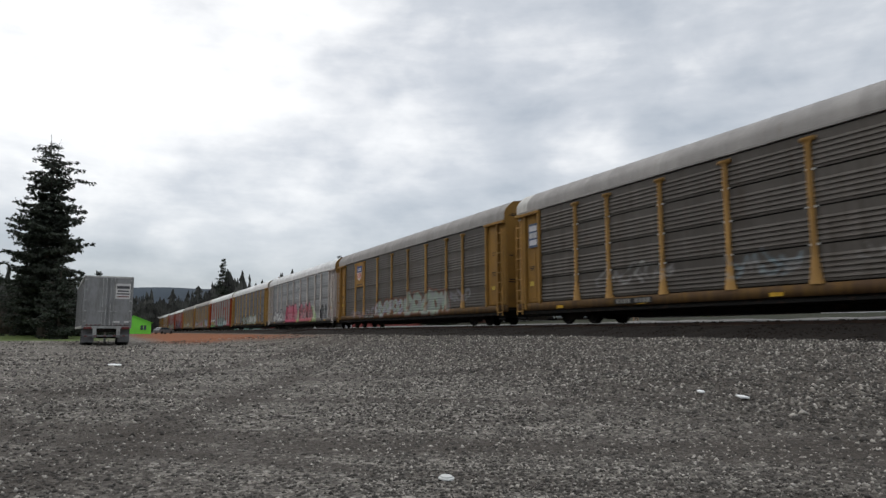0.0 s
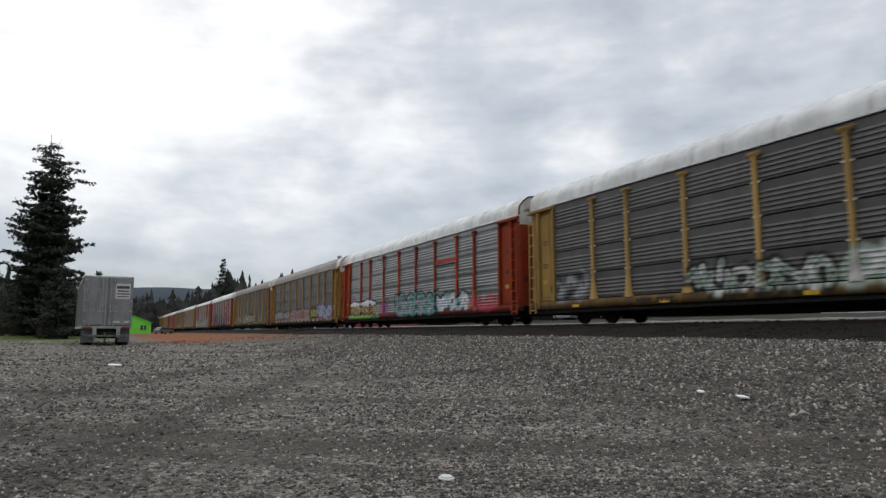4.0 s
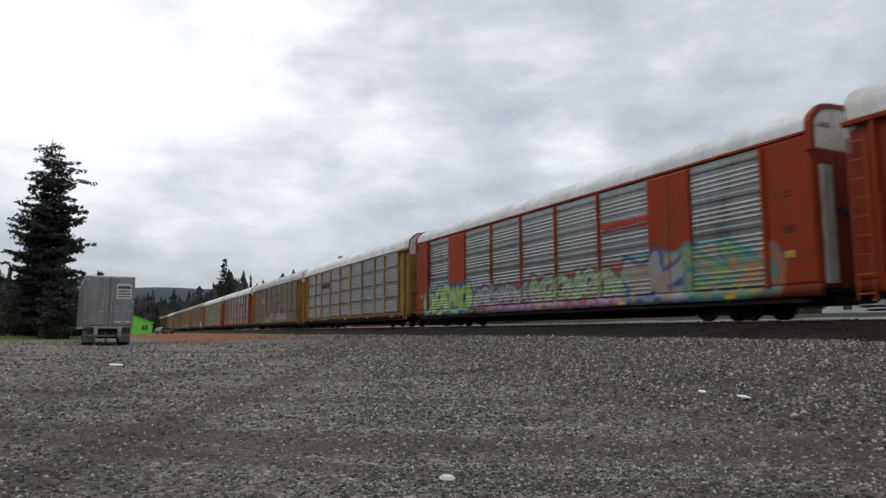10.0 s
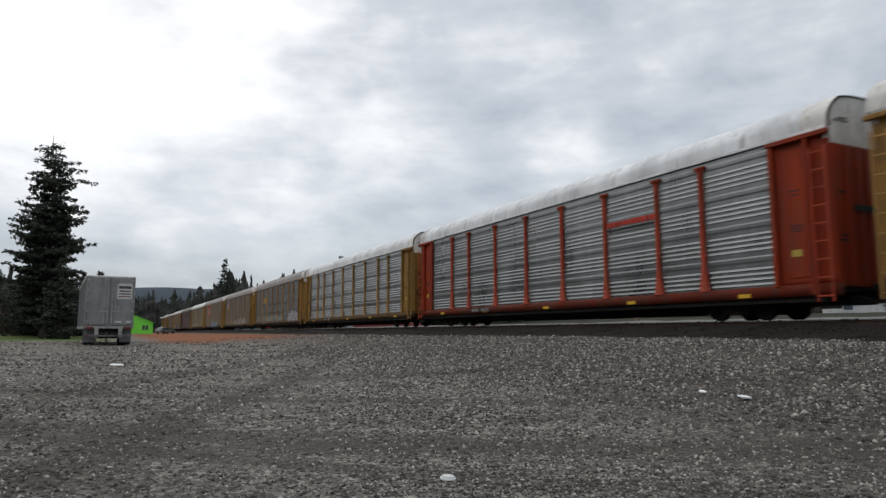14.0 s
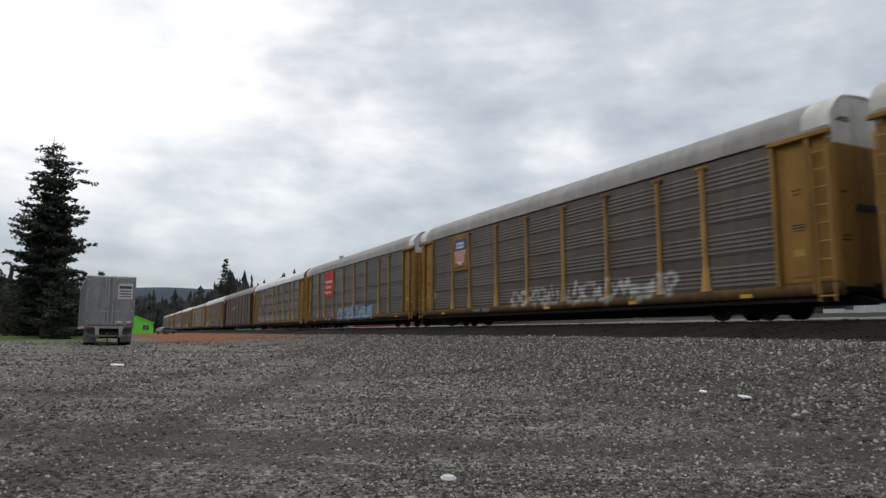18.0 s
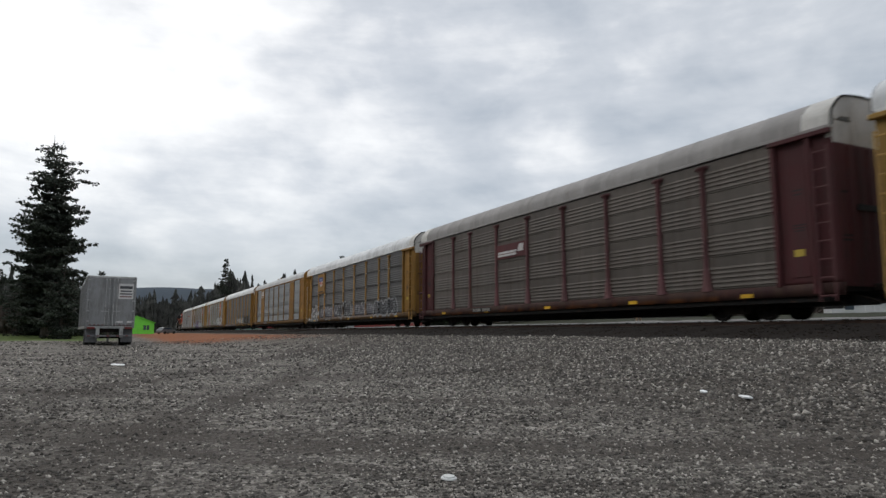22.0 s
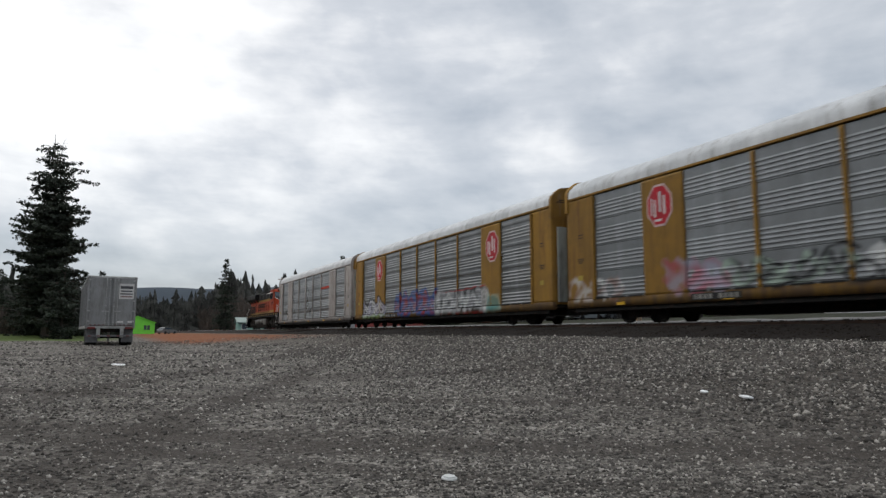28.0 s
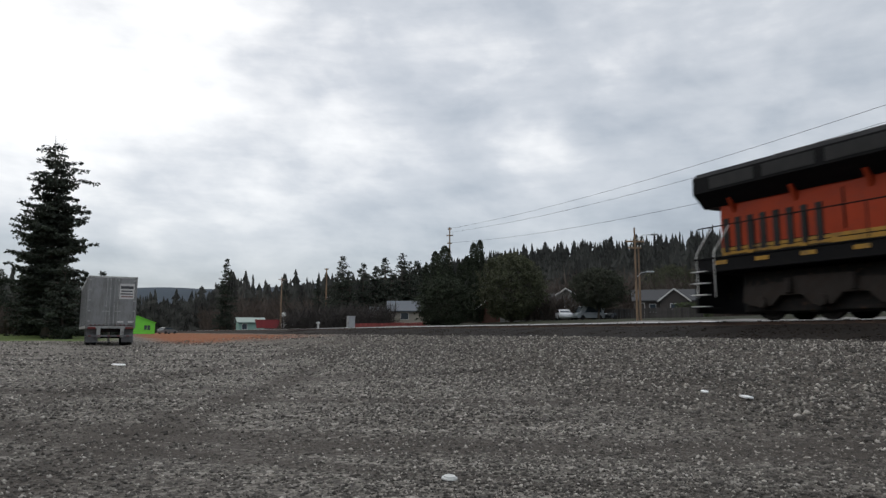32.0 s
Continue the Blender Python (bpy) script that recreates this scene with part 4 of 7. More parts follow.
def octagon(car, c, z, r, y=-1.53):
    """A red octagon with a pale border and bars for its lettering."""
    def ring(q):
        return [(c + q * 0.80 * math.cos(radians(22.5 + 45 * i)), z + q * math.sin(radians(22.5 + 45 * i))) for i in range(8)]
    shape(car, ring(r), (0.62, 0.45, 0.42), y, "sign_border", "pale sign border")
    shape(car, ring(r * 0.9), (0.50, 0.03, 0.045), y - 0.007, "sign_face", "red octagon sign")
    pale = paint("sign", (0.7, 0.66, 0.64), 0.6)
    for a, b, lo, hi in ((-0.5, -0.4, -0.4, 0.36), (-0.3, -0.2, -0.5, 0.26), (-0.02, 0.12, -0.3, 0.6), (0.24, 0.36, -0.42, 0.4), (-0.3, 0.1, -0.7, -0.6)):
        part("lettering_bar", boxed(c + a * r - HALF, c + b * r - HALF, y - 0.02, y - 0.013, z + lo * r, z + hi * r), pale, car)


# make, trim, tone, relief, roof, cap, sprayed pieces, label
CARS = []
CARS.append(("posts", "yellow", "brown", "seam", "grey", "white",
     [(6.5, 10.6, 1.3, 2.3, "gy", "w", None, 3, 0.3, 0.06, 6), (12.8, 15.4, 1.2, 2.2, "gy", "lb", None, 4, 0.35, 0.07, 4), (17, 20, 1.4, 2.0, "gy", "w", None, 9, 0.25, 0.07, 4)],
     "covered car carrier with brown-grey ribbed sides and yellow posts"))
CARS.append(("posts", "yellow", "brown", "fine", "grey", "yellow",
     [(9.8, 15.0, 0.75, 1.9, "pb", "pg", "br", 11, 0.8, 0.14, 6), (15.2, 21.8, 0.7, 2.25, "pg", "gy", "br", 12, 0.7, 0.15, 6), (22.0, 24.4, 1.3, 2.2, "pb", "gy", None, 13, 0.35, 0.1, 3),
      (4.0, 9.6, 0.7, 1.5, "br", "pb", None, 14, 0.4, 0.12, 6)],
     "covered car carrier with a shield sign and pale spray lettering"))
CARS.append(("posts", "white", "zinc", "bold", "white", "yellow",
     [("field", [(14.2, 0.6), (22.2, 0.6), (22.0, 1.3), (20.8, 2.2), (15.4, 1.9), (14.3, 1.5)], "lg", None, 0.1, 0.55), (3.6, 8.1, 0.9, 2.1, "gy", "w", "dk", 21, 0.85, 0.14, 5),
      ("field", [(9.2, 0.6), (14.6, 0.6), (14.9, 1.6), (14.3, 2.6), (13.6, 2.75), (13.2, 2.4), (12.6, 2.8), (12.0, 2.4), (11.2, 2.75), (10.6, 2.35), (10.0, 2.6), (9.3, 1.7)], "pk", "k", 0.09, 0.9),
      (9.6, 14.4, 0.8, 1.9, "k", "dr", None, 22, 0.9, 0.05, 8),
      ("field", [(15.6, 0.6), (20.6, 0.6), (20.9, 1.5), (20.0, 2.3), (19.5, 2.9), (19.0, 2.2), (18.2, 2.85), (17.6, 2.1), (16.9, 2.5), (16.2, 2.7), (15.5, 1.7)], "pk", "k", 0.12, 0.9),
      (15.8, 20.6, 0.8, 2.4, "k", "k", None, 23, 0.9, 0.055, 8), (16.2, 20.2, 0.9, 2.0, "gy", "pk", None, 27, 0.5, 0.04, 6),
      ("field", [(23.7, 0.75), (24.5, 0.7), (24.7, 1.4), (24.55, 2.15), (24.0, 2.3), (23.6, 1.7)], "k", "gy", 0.03, 0.95), ("field", [(24.8, 0.8), (25.5, 0.75), (25.75, 1.5), (25.5, 2.3), (25.0, 2.2), (24.75, 1.5)], "k", "gy", 0.03, 0.95),
      (23.8, 25.6, 1.0, 2.0, "gy", "gy", None, 24, 0.6, 0.03, 3), (26.4, 28.0, 1.0, 1.9, "pk", "br", None, 26, 0.5, 0.1, 2)],
     "off-white car carrier with pink and black spray lettering"))
CARS.append(("posts", "pale", "dark", "seam", "white", "white",
     [(2.4, 4.9, 0.75, 2.2, "k", "gy", None, 31, 0.85, 0.13, 3), (10.2, 15.2, 0.75, 1.9, "pg", "w", "k", 32, 0.9, 0.10, 5), (15.6, 20.6, 0.8, 1.95, "gy", "w", "pg", 33, 0.85, 0.10, 4),
      (23.2, 26, 1.0, 2.1, "k", "k", None, 34, 0.6, 0.07, 3)],
     "covered car carrier with dark seamed panels and pale yellow posts"))
CARS.append(("posts", "orange", "zinc", "bold", "white", "white",
     [("field", [(2.4, 0.55), (9.2, 0.55), (9.2, 1.0), (8.6, 1.2), (2.6, 1.2)], "gn", "te", 0.05, 0.95), ("field", [(2.5, 1.1), (8.6, 1.0), (8.7, 1.9), (6.8, 2.2), (5.0, 1.95), (3.6, 2.15), (2.5, 1.9)], "w", "k", 0.1, 0.95), (2.7, 8.5, 0.95, 1.6, "ye", "or", "k", 42, 0.95, 0.09, 4), ("field", [(3.0, 2.0), (4.2, 2.1), (3.6, 2.45)], "pu", None, 0.1, 0.9), ("field", [(7.0, 2.1), (8.2, 2.0), (7.6, 2.4)], "pu", None, 0.1, 0.9), (9.2, 11.0, 0.9, 1.8, "pu", "pk", None, 43, 0.85, 0.16, 3),
      (12.4, 19.0, 0.6, 2.1, "te", "gy", "k", 44, 0.95, 0.19, 5), (19.0, 23.0, 0.8, 1.9, "w", "lb", "k", 45, 0.9, 0.15, 4), (23.0, 26.0, 0.6, 1.7, "pk", "rd", None, 46, 0.8, 0.2, 2)],
     "orange car carrier with silver panels and many-coloured lettering"))
CARS.append(("posts", "yellow", "grey", "fine", "grey", "white",
     [(2.6, 10.0, 1.0, 2.0, "gy", "pb", "k", 51, 0.7, 0.11, 6), (10.8, 18.4, 1.0, 1.8, "rd", "dr", "gy", 52, 0.85, 0.15, 6), (18.5, 21.4, 1.05, 1.8, "ye", "ol", "k", 53, 0.9, 0.14, 4),
      (21.5, 26.6, 1.0, 2.2, "pb", "lb", "pu", 54, 0.85, 0.14, 4), (3, 26, 0.58, 0.95, "w", "br", None, 55, 0.5, 0.3, 14)],
     "yellow-posted car carrier with grey sides and lettering along its foot"))
CARS.append(("posts", "pale", "brown", "fine", "grey", "white",
     [(2.6, 7.6, 1.1, 1.95, "gy", "pg", None, 61, 0.6, 0.1, 5), (8.2, 9.8, 1.1, 2.0, "br", "gy", None, 62, 0.5, 0.1, 1), (10.4, 18.0, 0.95, 2.15, "pg", "w", "k", 63, 0.6, 0.09, 6), (3, 26, 0.6, 0.95, "gy", "te", None, 64, 0.35, 0.2, 12)],
     "brown-sided car carrier with a purple corner and pale green lettering"))
CARS.append(("posts", "orange", "bright", "bold", "white", "white",
     [("field", [(5.8, 0.5), (10.4, 0.5), (10.3, 2.75), (8.0, 2.9), (6.9, 2.75), (6.7, 2.2), (5.8, 2.25)], "k", None, 0.05, 1.0), ("field", [(8.5, 1.75), (9.2, 1.75), (9.2, 2.1), (8.5, 2.1)], "mg", "vi", 0.06, 0.8),
      ("field", [(8.5, 1.05), (9.3, 1.05), (9.2, 1.35), (8.5, 1.35)], "mg", "vi", 0.06, 0.8), ("field", [(5.7, 1.9), (6.6, 2.0), (6.5, 1.0), (6.2, 1.0), (6.2, 1.8), (5.7, 1.7)], "mg", "vi", 0.05, 0.7),
      ("field", [(10.3, 0.5), (13.9, 0.5), (13.2, 1.7), (12.7, 2.8), (12.1, 3.0), (11.5, 2.4), (10.9, 1.4)], "k", "vi", 0.06, 1.0), ("field", [(11.9, 1.0), (12.5, 0.95), (12.55, 1.4), (12.2, 1.75), (11.9, 1.4)], "mg", "vi", 0.1, 0.85),
      ("field", [(13.7, 0.5), (17.6, 0.5), (16.6, 1.6), (16.2, 2.7), (15.8, 3.05), (15.1, 2.5), (14.3, 1.5)], "k", "vi", 0.06, 1.0), ("field", [(15.4, 1.05), (15.9, 1.0), (16.0, 1.45), (15.7, 1.8), (15.4, 1.45)], "mg", "vi", 0.1, 0.85),
      ("field", [(16.9, 0.5), (21.7, 0.5), (21.5, 2.0), (21.4, 2.95), (19.6, 3.05), (18.5, 2.95), (18.3, 2.3), (17.4, 2.2)], "k", "vi", 0.05, 1.0),
      ("field", [(18.6, 1.3), (19.8, 1.35), (19.9, 1.6), (19.0, 1.6), (18.9, 2.3), (19.3, 2.75), (19.0, 2.9), (18.5, 2.4)], "vi", "mg", 0.05, 0.75), ("field", [(19.2, 1.9), (19.6, 2.1), (19.4, 2.4), (19.1, 2.3)], "mg", "vi", 0.05, 0.7)],
     "orange car carrier with silver panels and huge black lettering"))
CARS.append(("flush", "orange", "bright", "bold", "white", "white",
     [("field", [(2.0, 0.55), (8.2, 0.55), (8.3, 1.0), (8.0, 1.8), (2.2, 1.7)], "lg", "bl", 0.05, 0.9), ("field", [(2.6, 1.5), (4.4, 2.5), (6.2, 2.3), (8.0, 2.5), (7.8, 1.4)], "rd", "bl", 0.1, 0.75),
      (2.1, 8.1, 0.75, 2.45, "lg", "gn", "bl", 81, 1.0, 0.13, 4), ("field", [(8.2, 0.6), (21, 0.6), (21, 2.3), (18, 2.25), (14, 2.1), (11, 1.95), (9.6, 2.05), (8.2, 1.6)], "rd", "dr", 0.1, 0.8),
      (8.4, 14.0, 0.9, 2.0, "pg", "pb", "dk", 82, 0.95, 0.13, 6), (13.8, 20.6, 0.9, 2.2, "pg", "lg", "dk", 83, 0.95, 0.14, 6),
      ("field", [(8.6, 0.55), (21, 0.55), (21, 0.85), (19.2, 1.1), (17.6, 0.85), (15.2, 1.1), (13.0, 0.85), (10.6, 1.05)], "pb", "vi", 0.04, 0.75), (9, 21, 0.55, 1.2, "rd", "vi", None, 86, 0.7, 0.12, 12),
      ("field", [(20.2, 0.55), (25.6, 0.55), (25.9, 2.2), (24.4, 2.6), (22.6, 2.4), (20.6, 2.5)], "tn", "te", 0.12, 0.9), (20.4, 23.6, 0.65, 2.6, "tn", "gy", "bl", 84, 0.95, 0.13, 3),
      (23.4, 26.4, 0.75, 2.6, "tn", "gn", "te", 85, 0.9, 0.13, 3), (25.0, 26.9, 0.7, 2.3, "te", "or", None, 87, 0.6, 0.14, 3)],
     "orange flush-sided car carrier covered in many-coloured lettering"))
CARS.append(("posts", "yellow", "dull", "seam", "white", "white", [], "yellow-posted car carrier with clean silver seamed panels"))
CARS.append(("posts", "yellow", "grey", "fine", "silver", "white",
     [(9.8, 14.6, 0.75, 1.95, "pg", "lb", None, 101, 0.7, 0.12, 3), (16.2, 21.2, 0.9, 1.9, "pb", "gy", None, 102, 0.65, 0.14, 4), (2, 25, 0.58, 0.9, "gn", "br", None, 103, 0.5, 0.25, 16)],
     "yellow-posted car carrier with weathered grey sides and faint lettering"))
CARS.append(("posts", "red", "bright", "bold", "white", "white", [], "red-orange car carrier with clean silver ribbed panels"))
CARS.append(("posts", "yellow", "bright", "bold", "white", "white", [], "yellow car carrier with clean bright silver panels"))
CARS.append(("posts", "yellow", "grey", "fine", "grey", "white",
     [(2.4, 8.8, 0.9, 1.8, "br", "gy", None, 131, 0.5, 0.12, 6), (9.0, 18.3, 0.9, 1.7, "pg", "gy", None, 132, 0.5, 0.12, 8), (19.2, 20.8, 1.6, 2.1, "w", "gy", None, 133, 0.7, 0.09, 3),
      (21.6, 26.0, 0.85, 2.05, "pb", "w", "dk", 134, 0.7, 0.15, 4)],
     "yellow-posted car carrier with grey sides and pinkish lettering"))
CARS.append(("posts", "yellow", "tan", "fine", "grey", "white",
     [(11.5, 15.4, 0.75, 1.75, "gy", "w", None, 141, 0.55, 0.10, 5), (16.0, 22.2, 0.75, 1.8, "gy", "w", None, 142, 0.6, 0.11, 6), (0.6, 3.0, 1.0, 2.3, "ol", "pg", None, 143, 0.6, 0.10, 1)],
     "tan-sided car carrier with a shield sign and white lettering"))
CARS.append(("posts", "yellow", "grey", "fine", "grey", "white",
     [(11.6, 17.8, 0.55, 1.6, "lb", "bl", "gy", 151, 0.85, 0.15, 5), (17.9, 20.4, 0.55, 1.65, "lb", "gy", "bl", 152, 0.85, 0.2, 1), (10.5, 13.0, 0.7, 1.4, "rd", "br", None, 153, 0.4, 0.15, 2)],
     "yellow-posted car carrier with a red sign and pale blue lettering"))
CARS.append(("posts", "pale", "dark", "seam", "white", "yellow",
     [(1.8, 6.4, 0.9, 1.9, "rd", "pb", None, 161, 0.5, 0.14, 5), (9.2, 14.0, 1.0, 1.85, "rd", "pb", None, 162, 0.6, 0.14, 4), (15.7, 19.6, 1.1, 1.7, "ol", "gy", None, 163, 0.3, 0.12, 4)],
     "pale-posted car carrier with dark seamed panels and faded red lettering"))
CARS.append(("posts", "maroon", "tan", "fine", "grey", "white", [(2, 25, 0.56, 0.75, "or", "br", None, 171, 0.35, 0.3, 10)], "maroon car carrier with weathered ribbed sides"))
CARS.append(("posts", "yellow", "dark", "seam", "white", "white",
     [(1.2, 5.2, 0.55, 2.0, "k", "k", "w", 181, 0.95, 0.10, 6), ("field", [(6.0, 0.9), (11.6, 0.9), (11.4, 1.9), (6.2, 1.7)], "dk", None, 0.1, 0.5), (6.2, 11.4, 1.0, 2.2, "w", "gy", None, 182, 0.75, 0.06, 5), (11.4, 14.9, 0.75, 2.2, "k", "k", "gy", 183, 0.85, 0.11, 3),
      ("field", [(15.0, 0.9), (20.2, 0.9), (20.0, 1.8), (15.2, 1.8)], "dk", None, 0.1, 0.5), (15.0, 20.2, 1.0, 2.0, "w", "gy", None, 184, 0.7, 0.06, 5), (20.6, 25.0, 0.9, 1.9, "k", "k", "gy", 185, 1.0, 0.17, 4)],
     "yellow-posted car carrier with dark panels, black and white lettering"))
CARS.append(("flush", "ochre", "zinc", "bold", "silver", "yellow", [(4.3, 6.4, 1.1, 1.9, "pg", "gy", None, 191, 0.2, 0.1, 2)], "ochre flush-sided car carrier with silver panels"))
CARS.append(("posts", "yellow", "grey", "fine", "white", "white",
     [(13.8, 19.4, 1.0, 1.9, "w", "gy", None, 201, 0.65, 0.13, 5), (20.2, 24.9, 0.75, 2.1, "k", "k", None, 202, 0.85, 0.15, 4), (2, 13, 0.6, 0.95, "pb", "gy", None, 203, 0.5, 0.25, 10)],
     "yellow-posted car carrier with black lettering at one end"))
CARS.append(("flush", "gold", "dull", "fine", "white", "yellow",
     [(0.8, 4.2, 0.8, 1.9, "br", "w", None, 211, 0.6, 0.12, 3), (6.3, 9.0, 0.85, 2.1, "pk", "pb", None, 212, 0.6, 0.16, 3), (8.8, 13.2, 0.95, 2.0, "k", "pg", None, 213, 0.75, 0.12, 4),
      (13.3, 18.4, 1.0, 2.0, "w", "gy", None, 214, 0.7, 0.14, 4), (10.4, 18.8, 0.75, 2.25, "k", "k", None, 217, 0.95, 0.045, 5), (18.9, 24.0, 0.8, 2.5, "w", "gy", "k", 215, 0.95, 0.17, 3), (23.6, 26.6, 0.9, 2.4, "w", "k", "dr", 216, 0.9, 0.15, 2)],
     "golden car carrier with red octagon signs, black and white lettering"))
CARS.append(("flush", "gold", "zinc", "bold", "white", "yellow",
     [(2.6, 7.4, 0.7, 2.1, "pb", "w", "k", 221, 0.85, 0.14, 4), (2.6, 7.4, 0.6, 1.0, "gn", "lg", None, 225, 0.6, 0.2, 5), (9.4, 16.0, 0.6, 2.3, "dr", "bl", "bl", 222, 0.85, 0.13, 6), (10.0, 15.6, 0.9, 1.5, "pk", "lb", None, 226, 0.6, 0.08, 7), ("field", [(16.0, 0.7), (22.0, 0.6), (22.2, 1.5), (22.0, 2.1), (19.2, 2.0), (16.2, 1.95)], "k", "rd", 0.05, 0.85), (15.8, 22.2, 0.55, 2.1, "w", "gy", "gy", 223, 0.9, 0.09, 5), ("field", [(22.0, 0.6), (23.6, 0.7), (23.4, 1.5), (22.2, 1.6)], "te", "pg", 0.1, 0.5)],
     "golden car carrier with red octagon signs, blue and white lettering"))
CARS.append(("flush", "white", "bright", "bold", "white", "yellow", [(0.9, 3, 0.7, 1.5, "br", "gy", None, 231, 0.3, 0.1, 2)], "off-white flush-sided car carrier with silver panels"))

train = []
for spec in CARS:
    train.append(carrier(*spec))

# signs and emblems, painted or bolted on
bars(train[0], 0.75, 1.35, 3.6, 4.5, 3, (0.5, 0.5, 0.52), -1.54)
shape(train[0], [(0.7, 3.5), (1.4, 3.5), (1.4, 4.6), (0.7, 4.6)], (0.10, 0.13, 0.2), -1.537, "emblem", "small dark blue emblem")
shield(train[1], 4.35, 6.05, 3.15, 5.08, "yellow", 1.2)
shield(train[14], 4.35, 6.05, 3.05, 5.08, "yellow", 1.4)
shield(train[18], 4.0, 6.1, 3.2, 5.08, "yellow")
placard(train[20], 4.3, 6.1, 3.6, 5.0, COLOURS["yellow"], "sign_panel", "faded yellow sign sheet")
for n, k in ((4, 17.7), (7, 17.7), (11, 17.75)):
    for i in range(11):
        bars(train[n], k + 0.24 * i, k + 0.24 * i + 0.19, 3.66, 3.86, 1, (0.5, 0.05, 0.03), -1.53)
    bars(train[n], k, k + 2.6, 3.5, 3.58, 1, (0.02, 0.02, 0.02), -1.53)
for i in range(11):
    bars(train[8], 17.9 + 0.24 * i, 18.09 + 0.24 * i, 3.66, 3.86, 1, (0.5, 0.05, 0.03), -1.53)
bars(train[8], 17.9, 20.6, 3.5, 3.58, 1, (0.25, 0.02, 0.02), -1.53)
for i in range(11):
    bars(train[23], 17.9 + 0.24 * i, 18.09 + 0.24 * i, 3.62, 3.84, 1, (0.5, 0.06, 0.03), -1.53)
for k in range(3):
    shape(train[9], [(6.4 + 0.9 * k, 3.6), (7.2 + 0.9 * k, 3.6), (7.4 + 0.9 * k, 4.0), (6.6 + 0.9 * k, 4.0)], (0.03, 0.03, 0.035), -1.53, "emblem", "small black emblem")
for n, k in ((10, 6.5), (13, 6.6)):
    bars(train[n], k, k + 2.1, 3.3, 3.9, 3, (0.50, 0.30, 0.05), -1.53)
placard(train[15], 6.35, 9.0, 2.8, 5.06, (0.50, 0.025, 0.035), "sign_panel", "red sign sheet with pale lettering bars", -1.53)
for k, count in enumerate((8, 7, 7)):  # three lines of bars for its lettering
    for i in range(count):
        bars(train[15], 6.62 + 0.25 * i, 6.62 + 0.25 * i + 0.19, 4.05 - 0.48 * k, (4.34 if i == 0 else 4.25) - 0.48 * k, 1, (0.66, 0.62, 0.6), -1.535)
bars(train[17], 9.15, 11.8, 3.25, 3.95, 1, (0.10, 0.03, 0.032), -1.535, "sign_panel")
bars(train[17], 9.3, 11.0, 3.36, 3.6, 2, (0.6, 0.58, 0.56), -1.545)
shape(train[17], [(11.1, 3.5), (11.6, 3.5), (11.65, 3.85), (11.25, 3.85)], (0.6, 0.58, 0.56), -1.545, "emblem")
for a in (4.5, 5.25):
    shape(train[19], [(a, 4.35), (a + 0.62, 4.35), (a + 0.72, 4.9), (a + 0.1, 4.9)], (0.62, 0.58, 0.52), -1.532, "emblem", "pale block emblem")
bars(train[19], 4.5, 6.0, 4.12, 4.2, 1, (0.6, 0.55, 0.5), -1.532)
for n in (21, 22):
    octagon(train[n], 5.2, 4.12, 0.82)
    octagon(train[n], 21.7, 4.02, 0.86)
bars(train[18], 4.3, 5.8, 3.35, 3.45, 1, (0.05, 0.04, 0.03), -1.565)
purple = paint("corner", (0.10, 0.045, 0.09), 0.6)
part("corner_sheet", boxed(26.3 - HALF, 26.96 - HALF, -1.63, -1.50, DECK - 0.2, EAVE - 0.25, 0.01), purple, train[6], "purple corner sheet")
for n in (8, 19, 21, 22, 23):  # pale fluted strip on the front end
    part("end_strip", boxed(LONG - 0.03, LONG + 0.05, -1.25, -0.75, DECK, 4.3, 0.02), paint("strip", (0.42, 0.45, 0.42), 0.6), train[n], "pale steel strip on the end")
for n in range(24):  # reflectors along the sill
    for u in (3.0, 8.0, 13.5, 19.0, 24.0):
        if n % 3 != 1:
            part("reflector", boxed(u - 0.22 - HALF, u + 0.22 - HALF, -1.541, -1.534, 0.66, 0.78), paint("reflector", (0.62, 0.36, 0.03), 0.4), train[n])

# reporting marks on the sills, and pale clips that hold the lapped sheets to the posts
mark_me = mesh_of(boxed(-0.07, 0.07, -0.004, 0.004, 0, 0.15), paint("mark_pale", (0.26, 0.25, 0.23), 0.6))
dark_mark = mesh_of(boxed(-0.07, 0.07, -0.004, 0.004, 0, 0.15), M["dark"])
clip_me = mesh_of(boxed(-0.04, 0.04, -0.02, 0.02, -0.03, 0.03, 0.008), paint("clip", (0.6, 0.6, 0.58), 0.5))
for n, car in enumerate(train):
    light = CARS[n][1] in ("white", "pale")
    if not light:
        part("reporting_plate", boxed(6.5 - HALF, 8.5 - HALF, -1.542, -1.534, 0.69, 0.90), M["dark"], car, "dark plate with pale lettering bars")
    for k in range(9):
        if k != 4:
            part("lettering_bar", dark_mark if light else mark_me, None, car, at=pose(6.68 + k * 0.205 - HALF, -1.54 if light else -1.546, 0.72))
    if CARS[n][3] == "seam":
        for u in POSTED[1:-1]:
            for r in (1, 2, 3):
                z = DECK + r * (EAVE - DECK - 0.04) / 4 + 0.02
                for dx in (-0.13, 0.13):
                    part("sheet_clip", clip_me, None, car, at=pose(u + dx - HALF, -1.515, z))


